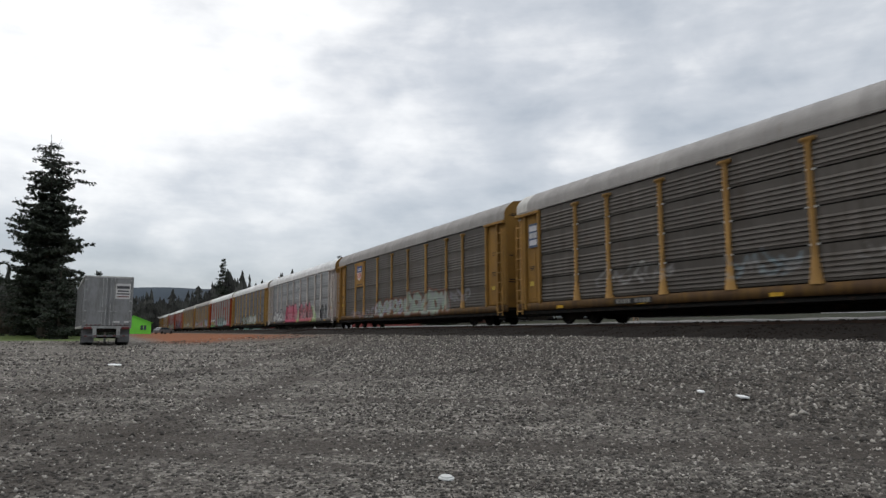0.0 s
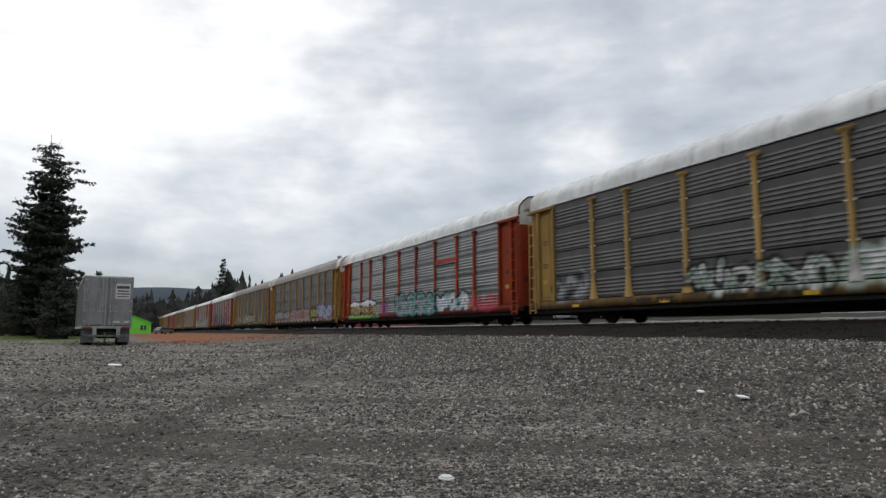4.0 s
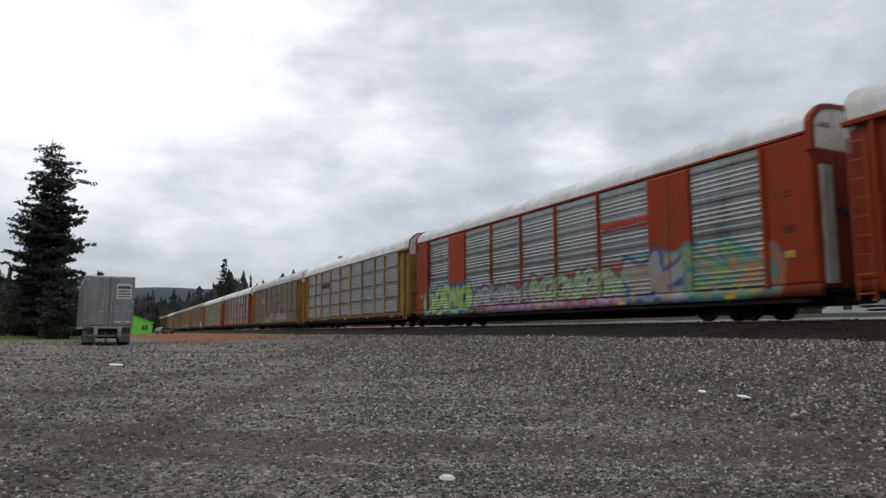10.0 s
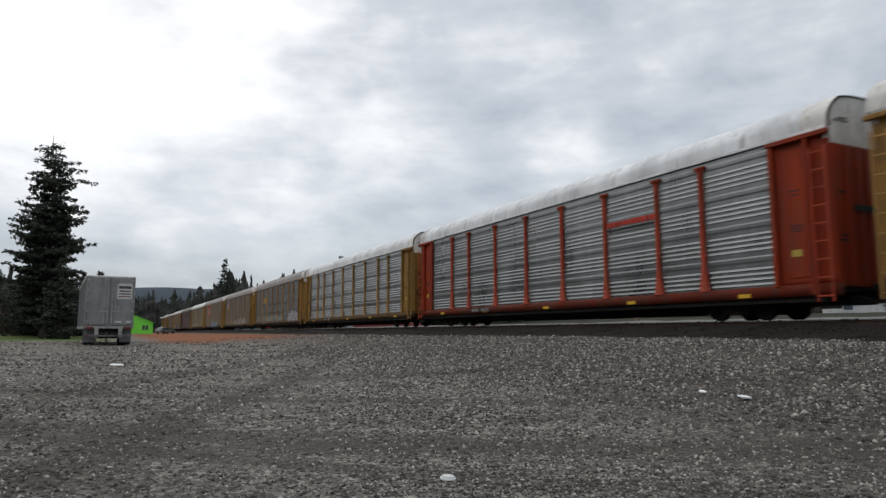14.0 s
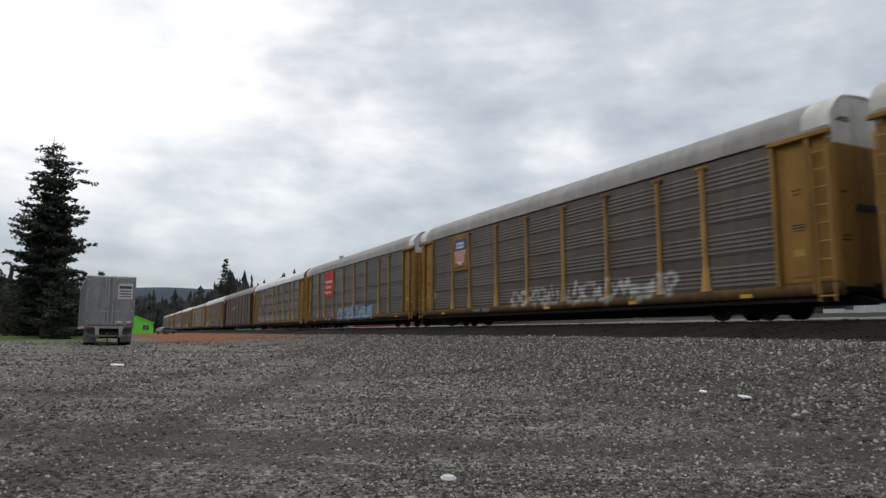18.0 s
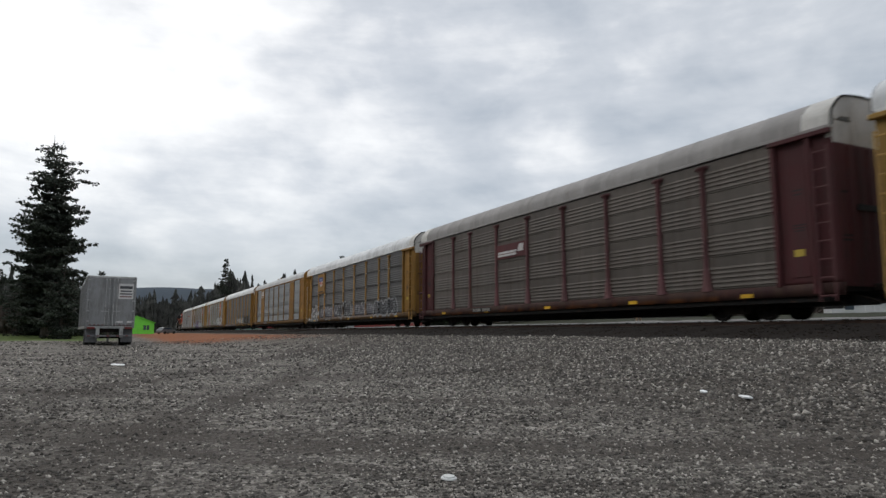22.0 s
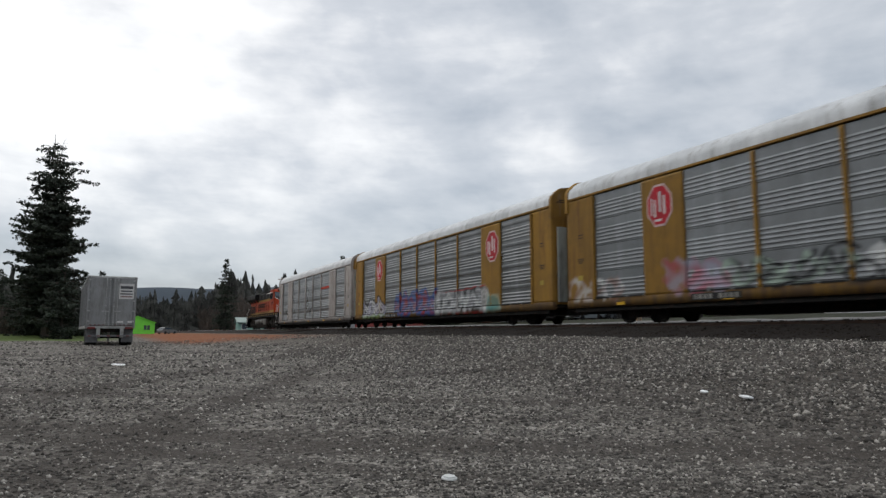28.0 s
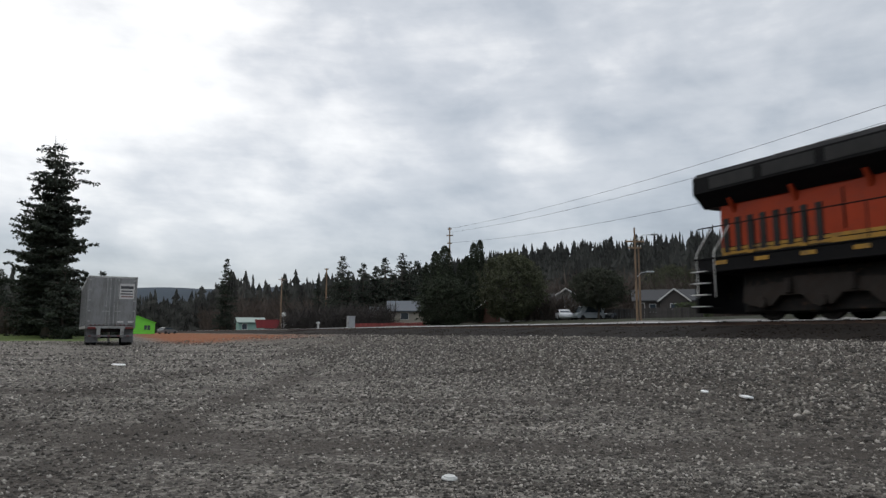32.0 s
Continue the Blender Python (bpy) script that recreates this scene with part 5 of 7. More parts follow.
# ---- locomotive; x points the way it travels, z is over the rail ----
def words(text, size, mat, deep=0.004):
    """Lettering in the built-in font as a mesh in the x-z plane, facing -y."""
    cu = bpy.data.curves.new("letters", "FONT")
    cu.body, cu.size, cu.extrude, cu.align_x, cu.align_y = text, size, deep, "CENTER", "CENTER"
    ob = bpy.data.objects.new("letters", cu)
    scene.collection.objects.link(ob)
    me = bpy.data.meshes.new_from_object(ob.evaluated_get(bpy.context.evaluated_depsgraph_get()))
    bpy.data.objects.remove(ob)
    me.transform(Matrix.Rotation(radians(90), 4, "X"))
    me.materials.clear()
    me.materials.append(mat)
    return me


LO = surface("locomotive_orange", (0.32, 0.036, 0.008), 0.55, 0, 0.15, 1.2, (0.18, 0.04, 0.02), 0.3, 30, 0.05, gloss=0.25)
LK = surface("locomotive_black", (0.006, 0.006, 0.007), 0.7, 0, 0.3, 1.5, (0.012, 0.011, 0.010), 0.4, 30, 0.05, gloss=0.12)
LY = surface("locomotive_yellow", (0.38, 0.20, 0.015), 0.55, 0, 0.2, 1.5, GRIME, 0.35, 30, 0.05)
LG = surface("locomotive_grey_undergear", (0.03, 0.025, 0.022), 0.8, 0.0, 0.3, 3, (0.03, 0.02, 0.015), 0.5, 40, 0.2, gloss=0.2)
LS = surface("locomotive_silver_tank", (0.14, 0.132, 0.12), 0.55, 0.1, 0.25, 2, (0.12, 0.09, 0.07), 0.45, 40, 0.1)
LW = surface("locomotive_pale_rail", (0.62, 0.62, 0.6), 0.5, 0, 0.15, 3, GRIME, 0.3)
gm, gt, gb = nodes_of("dark_window_glass")
gb.inputs["Base Color"].default_value, gb.inputs["Roughness"].default_value = (0.05, 0.065, 0.08, 1), 0.06
GLASS = gm

loco = thing("diesel_locomotive", "orange, black and yellow diesel locomotive with grimy undergear", "locomotive")
part("frame", boxed(-11.0, 10.3, -1.50, 1.50, 1.55, 1.98, 0.02), LK, loco, "black frame and side sill")
part("walkway", boxed(-11.1, 10.4, -1.53, 1.53, 1.98, 2.03, 0.01), LK, loco)
for i in range(14):
    part("reflector", boxed(-10.2 + i * 1.5, -9.75 + i * 1.5, -1.512, -1.498, 1.78, 1.90), LY, loco)
hood = part("long_hood", boxed(-10.4, 5.36, -0.98, 0.98, 2.03, 3.95, 0.04), LO, loco, "orange long hood")
part("lower_stripe", boxed(-10.35, 5.33, -1.0, -0.975, 2.06, 2.36), LY, hood, "yellow stripe")
part("upper_stripe", boxed(-4.74, 5.3, -1.0, -0.975, 3.70, 3.97), LY, hood, "yellow stripe")
bm = bmesh.new()
prism(bm, [(-1.02, 3.96), (1.02, 3.96), (1.02, 4.68), (0.8, 4.88), (-0.8, 4.88), (-1.02, 4.68)], "x", -4.5, 5.36)
part("hood_roof", bm, LK, loco, "black hood top")
part("dynamic_brake_house", boxed(-0.35, 5.3, -0.95, 0.95, 4.84, 4.99, 0.05), LK, loco, "raised black hood section")
for x in (-6.2, -4.6, -3.1, -1.6, -0.4, 0.9, 2.1, 3.3, 4.4):
    part("door_seam", boxed(x - 0.02, x + 0.02, -1.008, -0.97, 2.45, 3.6), LK, hood)
for x in (-3.4, -1.2, 1.0, 3.2):
    part("grille", boxed(x - 0.45, x + 0.45, -1.035, -1.01, 4.05, 4.55, 0.01), M["dark"], loco, "dark intake grille")
for k in range(8):
    x = -10.25 + k * 0.46
    part("vent", boxed(x, x + 0.2, -1.012, -0.97, 2.2, 3.3), M["dark"], hood, "dark cooling vent")
    for yy in (2.12, 2.24, 2.36):
        if k % 2:
            part("stripe_line", boxed(x - 0.3, x + 0.4, -1.006, -0.99, yy - 0.012, yy + 0.012), LK, hood)
for k in range(14):
    x = -6.4 + k * 0.84
    part("stripe_line", boxed(x, x + 0.78, -1.006, -0.99, 2.23, 2.26), LK, hood)
    part("stripe_line", boxed(x, x + 0.78, -1.006, -0.99, 3.76, 3.79), LK, hood)
# the overhanging radiator house
bm = bmesh.new()
prism(bm, [(-1.5, 4.20), (-1.02, 3.75), (1.02, 3.75), (1.5, 4.20), (1.5, 4.78), (1.3, 4.9), (-1.3, 4.9), (-1.5, 4.72)], "x", -11.0, -4.55)
rad = part("radiator_house", bm, LK, loco, "black overhanging radiator house")
for k in range(3):
    part("radiator_panel", boxed(-10.3 + k * 2.0, -8.6 + k * 2.0, -1.512, -1.495, 4.28, 4.66, 0.005), M["dark"], rad)
    part("radiator_bracket", prism(bmesh.new(), [(-0.98, 3.45), (-1.25, 4.0), (-0.98, 4.0)], "x", -9.9 + k * 2.2, -9.75 + k * 2.2), LO, rad, "orange bracket")
part("radiator_cover", boxed(-8.2, -4.8, -1.1, 1.1, 4.9, 4.98, 0.02), LS, rad, "pale radiator cover")
part("exhaust_stack", boxed(-1.3, -0.5, -0.35, 0.35, 4.86, 5.0, 0.03), LK, loco)
bm = bmesh.new()
for k in range(3):
    rod(bm, (-2.3, -0.25 + 0.2 * k, 5.06), (-1.85, -0.25 + 0.2 * k, 5.11), 0.05, 8, 0.09)
rod(bm, (-2.1, 0, 4.86), (-2.1, 0, 5.06), 0.05)
part("horn", bm, LK, loco, "black triple horn")
part("vent_box", boxed(-3.9, -3.0, -0.5, 0.5, 4.86, 4.99, 0.03), LS, loco, "grey roof vent")
# cab and nose
bm = bmesh.new()
prism(bm, [(5.34, 2.03), (7.95, 2.03), (7.95, 3.93), (7.62, 4.74), (7.42, 4.92), (5.6, 4.97), (5.34, 4.76)], "y", -1.47, 1.47)
bmesh.ops.bevel(bm, geom=[e for e in bm.edges if e.is_manifold], offset=0.06, segments=2, affect="EDGES")
cab = part("cab", bm, LO, loco, "orange driver's cab")


def hexa(pts, bev=0.0):
    """A block from four back and four front corners: low left, low right, high right, high left."""
    bm = bmesh.new()
    vs = [bm.verts.new(v) for v in pts]
    for f in ((0, 3, 2, 1), (4, 5, 6, 7), (0, 4, 7, 3), (1, 2, 6, 5), (3, 7, 6, 2), (0, 1, 5, 4)):
        bm.faces.new([vs[k] for k in f])
    if bev:
        bmesh.ops.bevel(bm, geom=bm.edges[:], offset=bev, segments=2, affect="EDGES")
    bmesh.ops.recalc_face_normals(bm, faces=bm.faces[:])
    return bm


nose = part("nose", hexa([(7.85, -1.46, 2.03), (7.85, 1.46, 2.03), (7.85, 1.42, 3.95), (7.85, -1.42, 3.95),
                          (8.85, -1.05, 2.03), (8.85, 1.05, 2.03), (8.68, 1.02, 3.56), (8.68, -1.02, 3.56)], 0.05), LO, loco, "orange tapered nose")
part("anti_glare_panel", hexa([(7.9, -1.36, 3.90), (7.9, 1.36, 3.90), (7.9, 1.36, 3.965), (7.9, -1.36, 3.965),
                               (8.64, -0.98, 3.53), (8.64, 0.98, 3.53), (8.64, 0.98, 3.592), (8.64, -0.98, 3.592)]), LG, nose, "dark grey anti-glare panel")
bm = bmesh.new()
for a, b in (((7.92, -1.41, 3.95), (8.67, -1.02, 3.58)), ((8.67, -1.02, 3.58), (8.67, 1.02, 3.58)), ((8.67, 1.02, 3.58), (7.92, 1.41, 3.95))):
    rod(bm, a, b, 0.018, 5)
part("edge_trim", bm, LW, nose, "pale trim line")
part("cab_stripe", boxed(5.4, 7.9, -1.482, -1.465, 2.08, 2.36), LY, cab, "yellow stripe")
fr = part("side_window", boxed(5.5, 7.05, -1.485, -1.46, 3.72, 4.5, 0.01), M["dark"], cab, "dark sliding side window")
for x0, x1 in ((5.56, 5.98), (6.06, 6.52), (6.6, 6.98)):
    part("window_pane", boxed(x0, x1, -1.495, -1.483, 3.78, 4.44), GLASS, fr)
part("roof_ridge", boxed(5.6, 7.3, -0.9, 0.9, 4.95, 5.03, 0.03), LO, cab)
bm = bmesh.new()
prism(bm, [(-1.47, 4.58), (-1.47, 4.53), (-1.88, 4.36), (-1.88, 4.39)], "x", 5.42, 7.15)
part("window_awning", bm, LW, cab, "white window awning")


def on_slope(y0, y1, a, b, lift, mat, name, label=""):
    """A pane on the sloping front, from fraction a to b up it."""
    p, q = Vector((7.95, 0, 3.93)), Vector((7.62, 0, 4.74))
    n = Vector((0.81, 0, 0.33)).normalized()
    lo, hi = p.lerp(q, a) + n * lift, p.lerp(q, b) + n * lift
    bm = bmesh.new()
    vs = [bm.verts.new(v) for v in ((lo.x, y0, lo.z), (lo.x, y1, lo.z), (hi.x, y1, hi.z), (hi.x, y0, hi.z))]
    back = [bm.verts.new(v.co - n * 0.03) for v in vs]
    bm.faces.new(vs), bm.faces.new(back[::-1])
    for i in range(4):
        bm.faces.new((vs[i], back[i], back[(i + 1) % 4], vs[(i + 1) % 4]))
    bmesh.ops.recalc_face_normals(bm, faces=bm.faces[:])
    return part(name, bm, mat, cab, label)


for y0, y1 in ((-1.40, -0.07), (0.07, 1.40)):
    on_slope(y0, y1, 0.03, 0.80, 0.012, LK, "window_gasket", "black window gasket")
    on_slope(y0 + 0.06, y1 - 0.06, 0.08, 0.75, 0.02, GLASS, "windscreen", "blue-grey windscreen")
for y in (-0.95, 0.3):
    part("number_board", boxed(7.5, 7.68, y, y + 0.68, 4.72, 4.95, 0.02), LK, cab, "black number board")
    part("lettering_bar", boxed(7.675, 7.69, y + 0.12, y + 0.56, 4.79, 4.88), LY, cab)
for z in (3.16, 3.34):
    bm = bmesh.new()
    rod(bm, (8.66, 0.22, z), (8.80, 0.22, z), 0.085, 12)
    part("headlight", bm, LW, nose, "round headlight")
bm = bmesh.new()
rod(bm, (8.66, -0.25, 3.2), (8.79, -0.25, 3.2), 0.15, 14)
part("bell_vent", bm, LK, nose, "round black vent")
part("number", words("7342", 0.55, LK), LK, cab, "black road number", at=pose(6.6, -1.478, 3.16))
for k in range(4):
    part("nose_lettering_bar", boxed(8.72, 8.80, -0.82 + 0.42 * k, -0.5 + 0.42 * k, 2.74, 2.98), LK, nose, "black letter shape")
part("nose_sweep", boxed(8.72, 8.82, -0.9, 0.85, 2.56, 2.64), LK, nose)
part("nose_stripe", boxed(8.72, 8.862, -1.03, 1.03, 2.08, 2.3), LY, nose, "yellow stripe")
for x0, x1, z0, z1 in ((5.55, 6.3, 2.45, 2.95), (6.55, 7.2, 2.45, 2.62), (7.35, 7.8, 2.5, 3.6)):
    part("hatch", boxed(x0, x1, -1.484, -1.466, z0, z1, 0.008), LO, cab, "orange hatch")
for k in range(11):
    part("hood_door", boxed(-4.4 + k * 0.88, -3.6 + k * 0.88, -0.992, -0.975, 2.44, 2.52), LO, hood)
    part("door_latch", boxed(-4.05 + k * 0.88, -3.98 + k * 0.88, -1.012, -0.98, 2.85, 2.95), LK, hood)
for sz in (3.83, 3.9, 2.14, 2.3):
    part("stripe_line", boxed(-4.7, 5.25, -1.006, -0.99, sz - 0.008, sz + 0.008), LK, hood)
# letter shapes on the hood, sweep below
for k in range(4):
    x = -4.64 + k * 1.2
    part("lettering_bar", prism(bmesh.new(), [(x, 2.96), (x + 0.95, 2.96), (x + 1.33, 3.45), (x + 0.38, 3.45)], "y", -1.004, -0.985), LK, hood, "slanted black letter shape")
    part("letter_slit", prism(bmesh.new(), [(x + 0.42, 3.17), (x + 0.80, 3.17), (x + 0.88, 3.25), (x + 0.50, 3.25)], "y", -1.008, -0.99), LO, hood)
part("sweep", prism(bmesh.new(), [(-4.98, 2.55), (-4.8, 2.70), (-0.28, 2.74), (-2.2, 2.66)], "y", -1.004, -0.985), LK, hood, "black sweep under the lettering")
# rails along the walkway
for sy in (-1, 1):
    y = sy * 1.47
    bm = bmesh.new()
    rod(bm, (-10.9, y, 3.02), (5.3, y, 3.02), 0.02, 6)
    rod(bm, (-10.9, y, 3.02), (-11.05, y, 2.0), 0.02, 6)
    part("handrail", bm, LK, loco, "black walkway handrail")
    for k in range(10):
        bm = bmesh.new()
        rod(bm, (-10.4 + k * 1.7, y, 2.0), (-10.4 + k * 1.7, y, 3.02), 0.018, 6)
        part("stanchion", bm, LK, loco)
    for x0, sx in ((9.85, 1), (-10.75, -1)):
        bm = bmesh.new()
        for xx in (x0 - sx * 0.5, x0 + sx * 0.22):
            rod(bm, (xx, y * 1.02, 0.75), (xx, y * 1.02, 2.2), 0.018, 6)
            rod(bm, (xx, y * 1.02, 2.2), (xx - sx * 0.45, y * 0.86, 3.05), 0.025, 6)
        part("grab_iron", bm, LW, loco, "pale grab irons by the steps")
        for k in range(4):
            part("step", boxed(x0 - 0.42, x0 + 0.18, y - 0.12, y + 0.12, 0.45 + k * 0.38, 0.48 + k * 0.38), LW, loco, "worn pale step edge")
        part("step_well", boxed(x0 - 0.5, x0 + 0.3, min(y, y - sy * 0.5), max(y, y - sy * 0.5) - 0.0, 0.42, 0.45), LK, loco)
for sx in (-1, 1):
    bm = bmesh.new()
    prism(bm, [(-1.45, 0.25), (1.45, 0.25), (1.45, 1.6), (-1.45, 1.6)], "x", *((10.3, 10.42) if sx > 0 else (-11.12, -11.0)))
    part("pilot_plate", bm, LK, loco, "black pilot plate")
    part("coupler", boxed(*((10.4, 11.2) if sx > 0 else (-11.5, -11.0)), -0.15, 0.15, 0.72, 1.0, 0.04), M["rust"], loco)
part("fuel_tank", prism(bmesh.new(), [(-1.38, 0.72), (-1.2, 0.26), (1.2, 0.26), (1.38, 0.72), (1.3, 1.5), (-1.0, 1.5)], "x", -4.4, 3.1), LG, loco, "grimy fuel tank")
for a, b in ((-3.45, -1.46), (-0.99, 1.14)):
    bm = bmesh.new()
    lathe(bm, [(0.1, a), (0.24, a + 0.03), (0.30, a + 0.14), (0.30, b - 0.14), (0.24, b - 0.03), (0.1, b)], 18, "x")
    part("air_tank", bm, LS, loco, "silver-grey air tank", at=pose(0, -1.2, 1.06), smooth=True)
part("equipment_box", boxed(1.38, 3.1, -1.48, -0.9, 0.62, 1.3, 0.03), LS, loco, "grey equipment box")
part("equipment_box", boxed(-4.47, -3.55, -1.45, -0.9, 0.72, 1.28, 0.03), LS, loco, "grey equipment box")
bm = bmesh.new()
prism(bm, [(-2.6, 0.55), (-2.2, 0.42), (-1.6, 0.42), (-1.3, 0.72), (-0.6, 0.72), (-0.3, 0.42), (0.3, 0.42), (0.6, 0.72), (1.3, 0.72), (1.6, 0.42), (2.2, 0.42),
           (2.6, 0.55), (2.55, 1.02), (1.0, 1.12), (0.8, 1.25), (-0.8, 1.25), (-1.0, 1.12), (-2.55, 1.02)], "y", -0.09, 0.09)
for x in (-1.9, 0, 1.9):
    rod(bm, (x, -0.2, 0.53), (x, 0.1, 0.53), 0.17, 12)
for x in (-0.95, 0.95):
    rod(bm, (x, -0.16, 0.8), (x, -0.16, 1.2), 0.11, 8)
BIG_FRAME = mesh_of(bm, LG)
BIG_WHEEL = wheel_mesh(0.53)
for x in (-6.9, 6.9):
    t = part("truck", boxed(-2.75, 2.75, -0.95, 0.95, 0.22, 1.5, 0.05), M["steel"], loco, "grimy three-axle truck", at=pose(x, 0, 0))
    for y in (-1.08, 1.08):
        part("side_frame", BIG_FRAME, None, t, at=pose(0, y, 0, 0, 0, 0 if y < 0 else 180))
    for ax in (-1.9, 0, 1.9):
        for y in (-0.755, 0.755):
            part("wheel", BIG_WHEEL, None, t, at=pose(ax, y, 0.53, 0, 0, 0 if y < 0 else 180))


# ---- parked box trailer ----
TZ = 0.09
TIN = surface("dull_aluminium_sheet", (0.28, 0.28, 0.28), 0.5, 0.3, 0.18, 1.0, (0.12, 0.11, 0.10), 0.55, 30, 0.06, streak=(1, 1, 0.3))
PALE = surface("pale_trailer_frame", (0.40, 0.40, 0.385), 0.5, 0.2, 0.15, 2, GRIME, 0.35)
TYRE = surface("tyre_rubber", (0.02, 0.02, 0.02), 0.85, 0, 0.3, 6, (0.06, 0.055, 0.05), 0.4)
FLAP = surface("faded_mud_flap", (0.16, 0.16, 0.165), 0.8, 0, 0.2, 3, GRIME, 0.35)
SIGN = surface("white_sign_sheet", (0.62, 0.6, 0.58), 0.6, 0, 0.08, 2, GRIME, 0.15)
INK = surface("dark_sign_ink", (0.06, 0.06, 0.065), 0.6, 0, 0.1)
REDINK = surface("red_marking", (0.14, 0.025, 0.022), 0.5, 0, 0.15, 4)
trailer = thing("box_trailer", "dull silver box trailer parked on the gravel", "trailer", pose(-19.64, 39.35, TZ, 0, 0, 29.9))
part("side_wall", boxed(-1.29, 1.29, 0.05, 14.6, 1.15, 4.02, 0.03), TIN, trailer, "dull ribbed aluminium box")
for i in range(24):
    part("side_rib", boxed(-1.305, -1.285, 0.4 + i * 0.6, 0.44 + i * 0.6, 1.2, 3.95), TIN, trailer)
part("roof_edge", boxed(-1.31, 1.31, -0.01, 14.62, 4.0, 4.09, 0.02), PALE, trailer)
part("floor_rail", boxed(-1.31, 1.31, 0.0, 14.6, 1.02, 1.16, 0.01), PALE, trailer)
for sx in (-1, 1):
    part("rear_post", boxed(min(sx * 1.31, sx * 1.18), max(sx * 1.31, sx * 1.18), -0.04, 0.06, 1.05, 4.05, 0.015), TIN, trailer)
    d = part("door", boxed(min(sx * 0.02, sx * 1.17), max(sx * 0.02, sx * 1.17), -0.02, 0.04, 1.2, 3.96, 0.01), TIN, trailer, "aluminium rear door")
    for xx in (0.12, 0.30):
        bm = bmesh.new()
        rod(bm, (sx * xx, -0.05, 1.1), (sx * xx, -0.05, 3.98), 0.02, 6)
        part("lock_rod", bm, PALE, d)
        for z in (1.35, 2.3, 3.3, 3.85):
            part("rod_guide", boxed(sx * xx - 0.04, sx * xx + 0.04, -0.07, -0.018, z, z + 0.06), PALE, d)
    for z in (1.4, 2.0, 2.6, 3.2, 3.8):
        part("hinge", boxed(min(sx * 1.12, sx * 1.24), max(sx * 1.12, sx * 1.24), -0.06, -0.015, z, z + 0.09, 0.01), PALE, d)
    part("lock_handle", boxed(min(sx * 0.1, sx * 0.5), max(sx * 0.1, sx * 0.5), -0.085, -0.06, 2.0, 2.05), PALE, d)
    part("tail_light", boxed(min(sx * 0.78, sx * 1.2), max(sx * 0.78, sx * 1.2), -0.05, 0.0, 0.98, 1.12, 0.02), REDINK, trailer, "red tail light")
    part("mud_flap", boxed(min(sx * 0.62, sx * 1.25), max(sx * 0.62, sx * 1.25), 0.30, 0.32, 0.22, 0.98), FLAP, trailer, "faded grey mud flap")
    for k in range(4):
        part("marker_strip", boxed(sx * 0.66 + (k - 2) * 0.22, sx * 0.66 + (k - 2) * 0.22 + 0.11, -0.03, -0.018, 1.21, 1.25), REDINK, d)
part("header", boxed(-1.2, 1.2, -0.03, 0.05, 3.96, 4.03, 0.01), PALE, trailer)
part("bumper", boxed(-1.2, 1.2, -0.02, 0.1, 0.54, 0.64, 0.01), FLAP, trailer, "faded grey underride bumper")
for k in range(5):
    part("bumper_stripe", boxed(-1.15 + k * 0.5, -1.0 + k * 0.5, -0.03, -0.015, 0.56, 0.62), REDINK, trailer)
for x in (-0.62, 0.62):
    part("bumper_hanger", boxed(x - 0.1, x + 0.1, 0.0, 0.12, 0.5, 1.05, 0.01), PALE, trailer)
part("chassis", boxed(-0.55, 0.55, 0.3, 14.0, 0.8, 1.03), M["steel"], trailer, "black chassis")
sg = part("sign", boxed(0.36, 1.16, -0.035, -0.018, 2.76, 3.66, 0.004), SIGN, trailer, "white sign with dark lettering bars")
for z0, z1, a, b, mm in ((3.36, 3.52, 0.42, 1.10, INK), (3.18, 3.26, 0.46, 1.06, INK), (3.02, 3.09, 0.42, 1.10, INK), (2.86, 2.92, 0.44, 1.08, REDINK)):
    part("lettering_bar", boxed(a, b, -0.042, -0.034, z0, z1), mm, sg)
part("decal", boxed(0.3, 0.66, -0.03, -0.018, 1.36, 1.46), SIGN, trailer)
part("decal", boxed(0.9, 1.15, -0.03, -0.018, 1.36, 1.46), SIGN, trailer)
bm = bmesh.new()
lathe(bm, [(0.28, -0.12), (0.46, -0.13), (0.52, -0.08), (0.52, 0.08), (0.46, 0.13), (0.28, 0.12)], 20, "x")
TYRE_ME = mesh_of(bm, TYRE, True)
bm = bmesh.new()
lathe(bm, [(0.08, -0.12), (0.14, -0.10), (0.24, -0.05), (0.29, -0.11), (0.29, 0.1), (0.08, 0.1)], 16, "x")
RIM_ME = mesh_of(bm, PALE)
for y in (1.1, 2.35):
    for x in (-1.12, -0.8, 0.8, 1.12):
        w = part("wheel", TYRE_ME, None, trailer, "black dual tyre", at=pose(x, y, 0.52, 0, 0, 0 if x < 0 else 180))
        part("rim", RIM_ME, None, w)
    bm = bmesh.new()
    rod(bm, (-1.2, y, 0.52), (1.2, y, 0.52), 0.07, 8)
    part("axle", bm, M["steel"], trailer)
for x in (-0.6, 0.6):
    part("landing_leg", boxed(x - 0.07, x + 0.07, 11.8, 11.95, 0.05, 1.0), PALE, trailer)
    part("landing_foot", boxed(x - 0.15, x + 0.15, 11.72, 12.03, 0.0, 0.06), PALE, trailer)


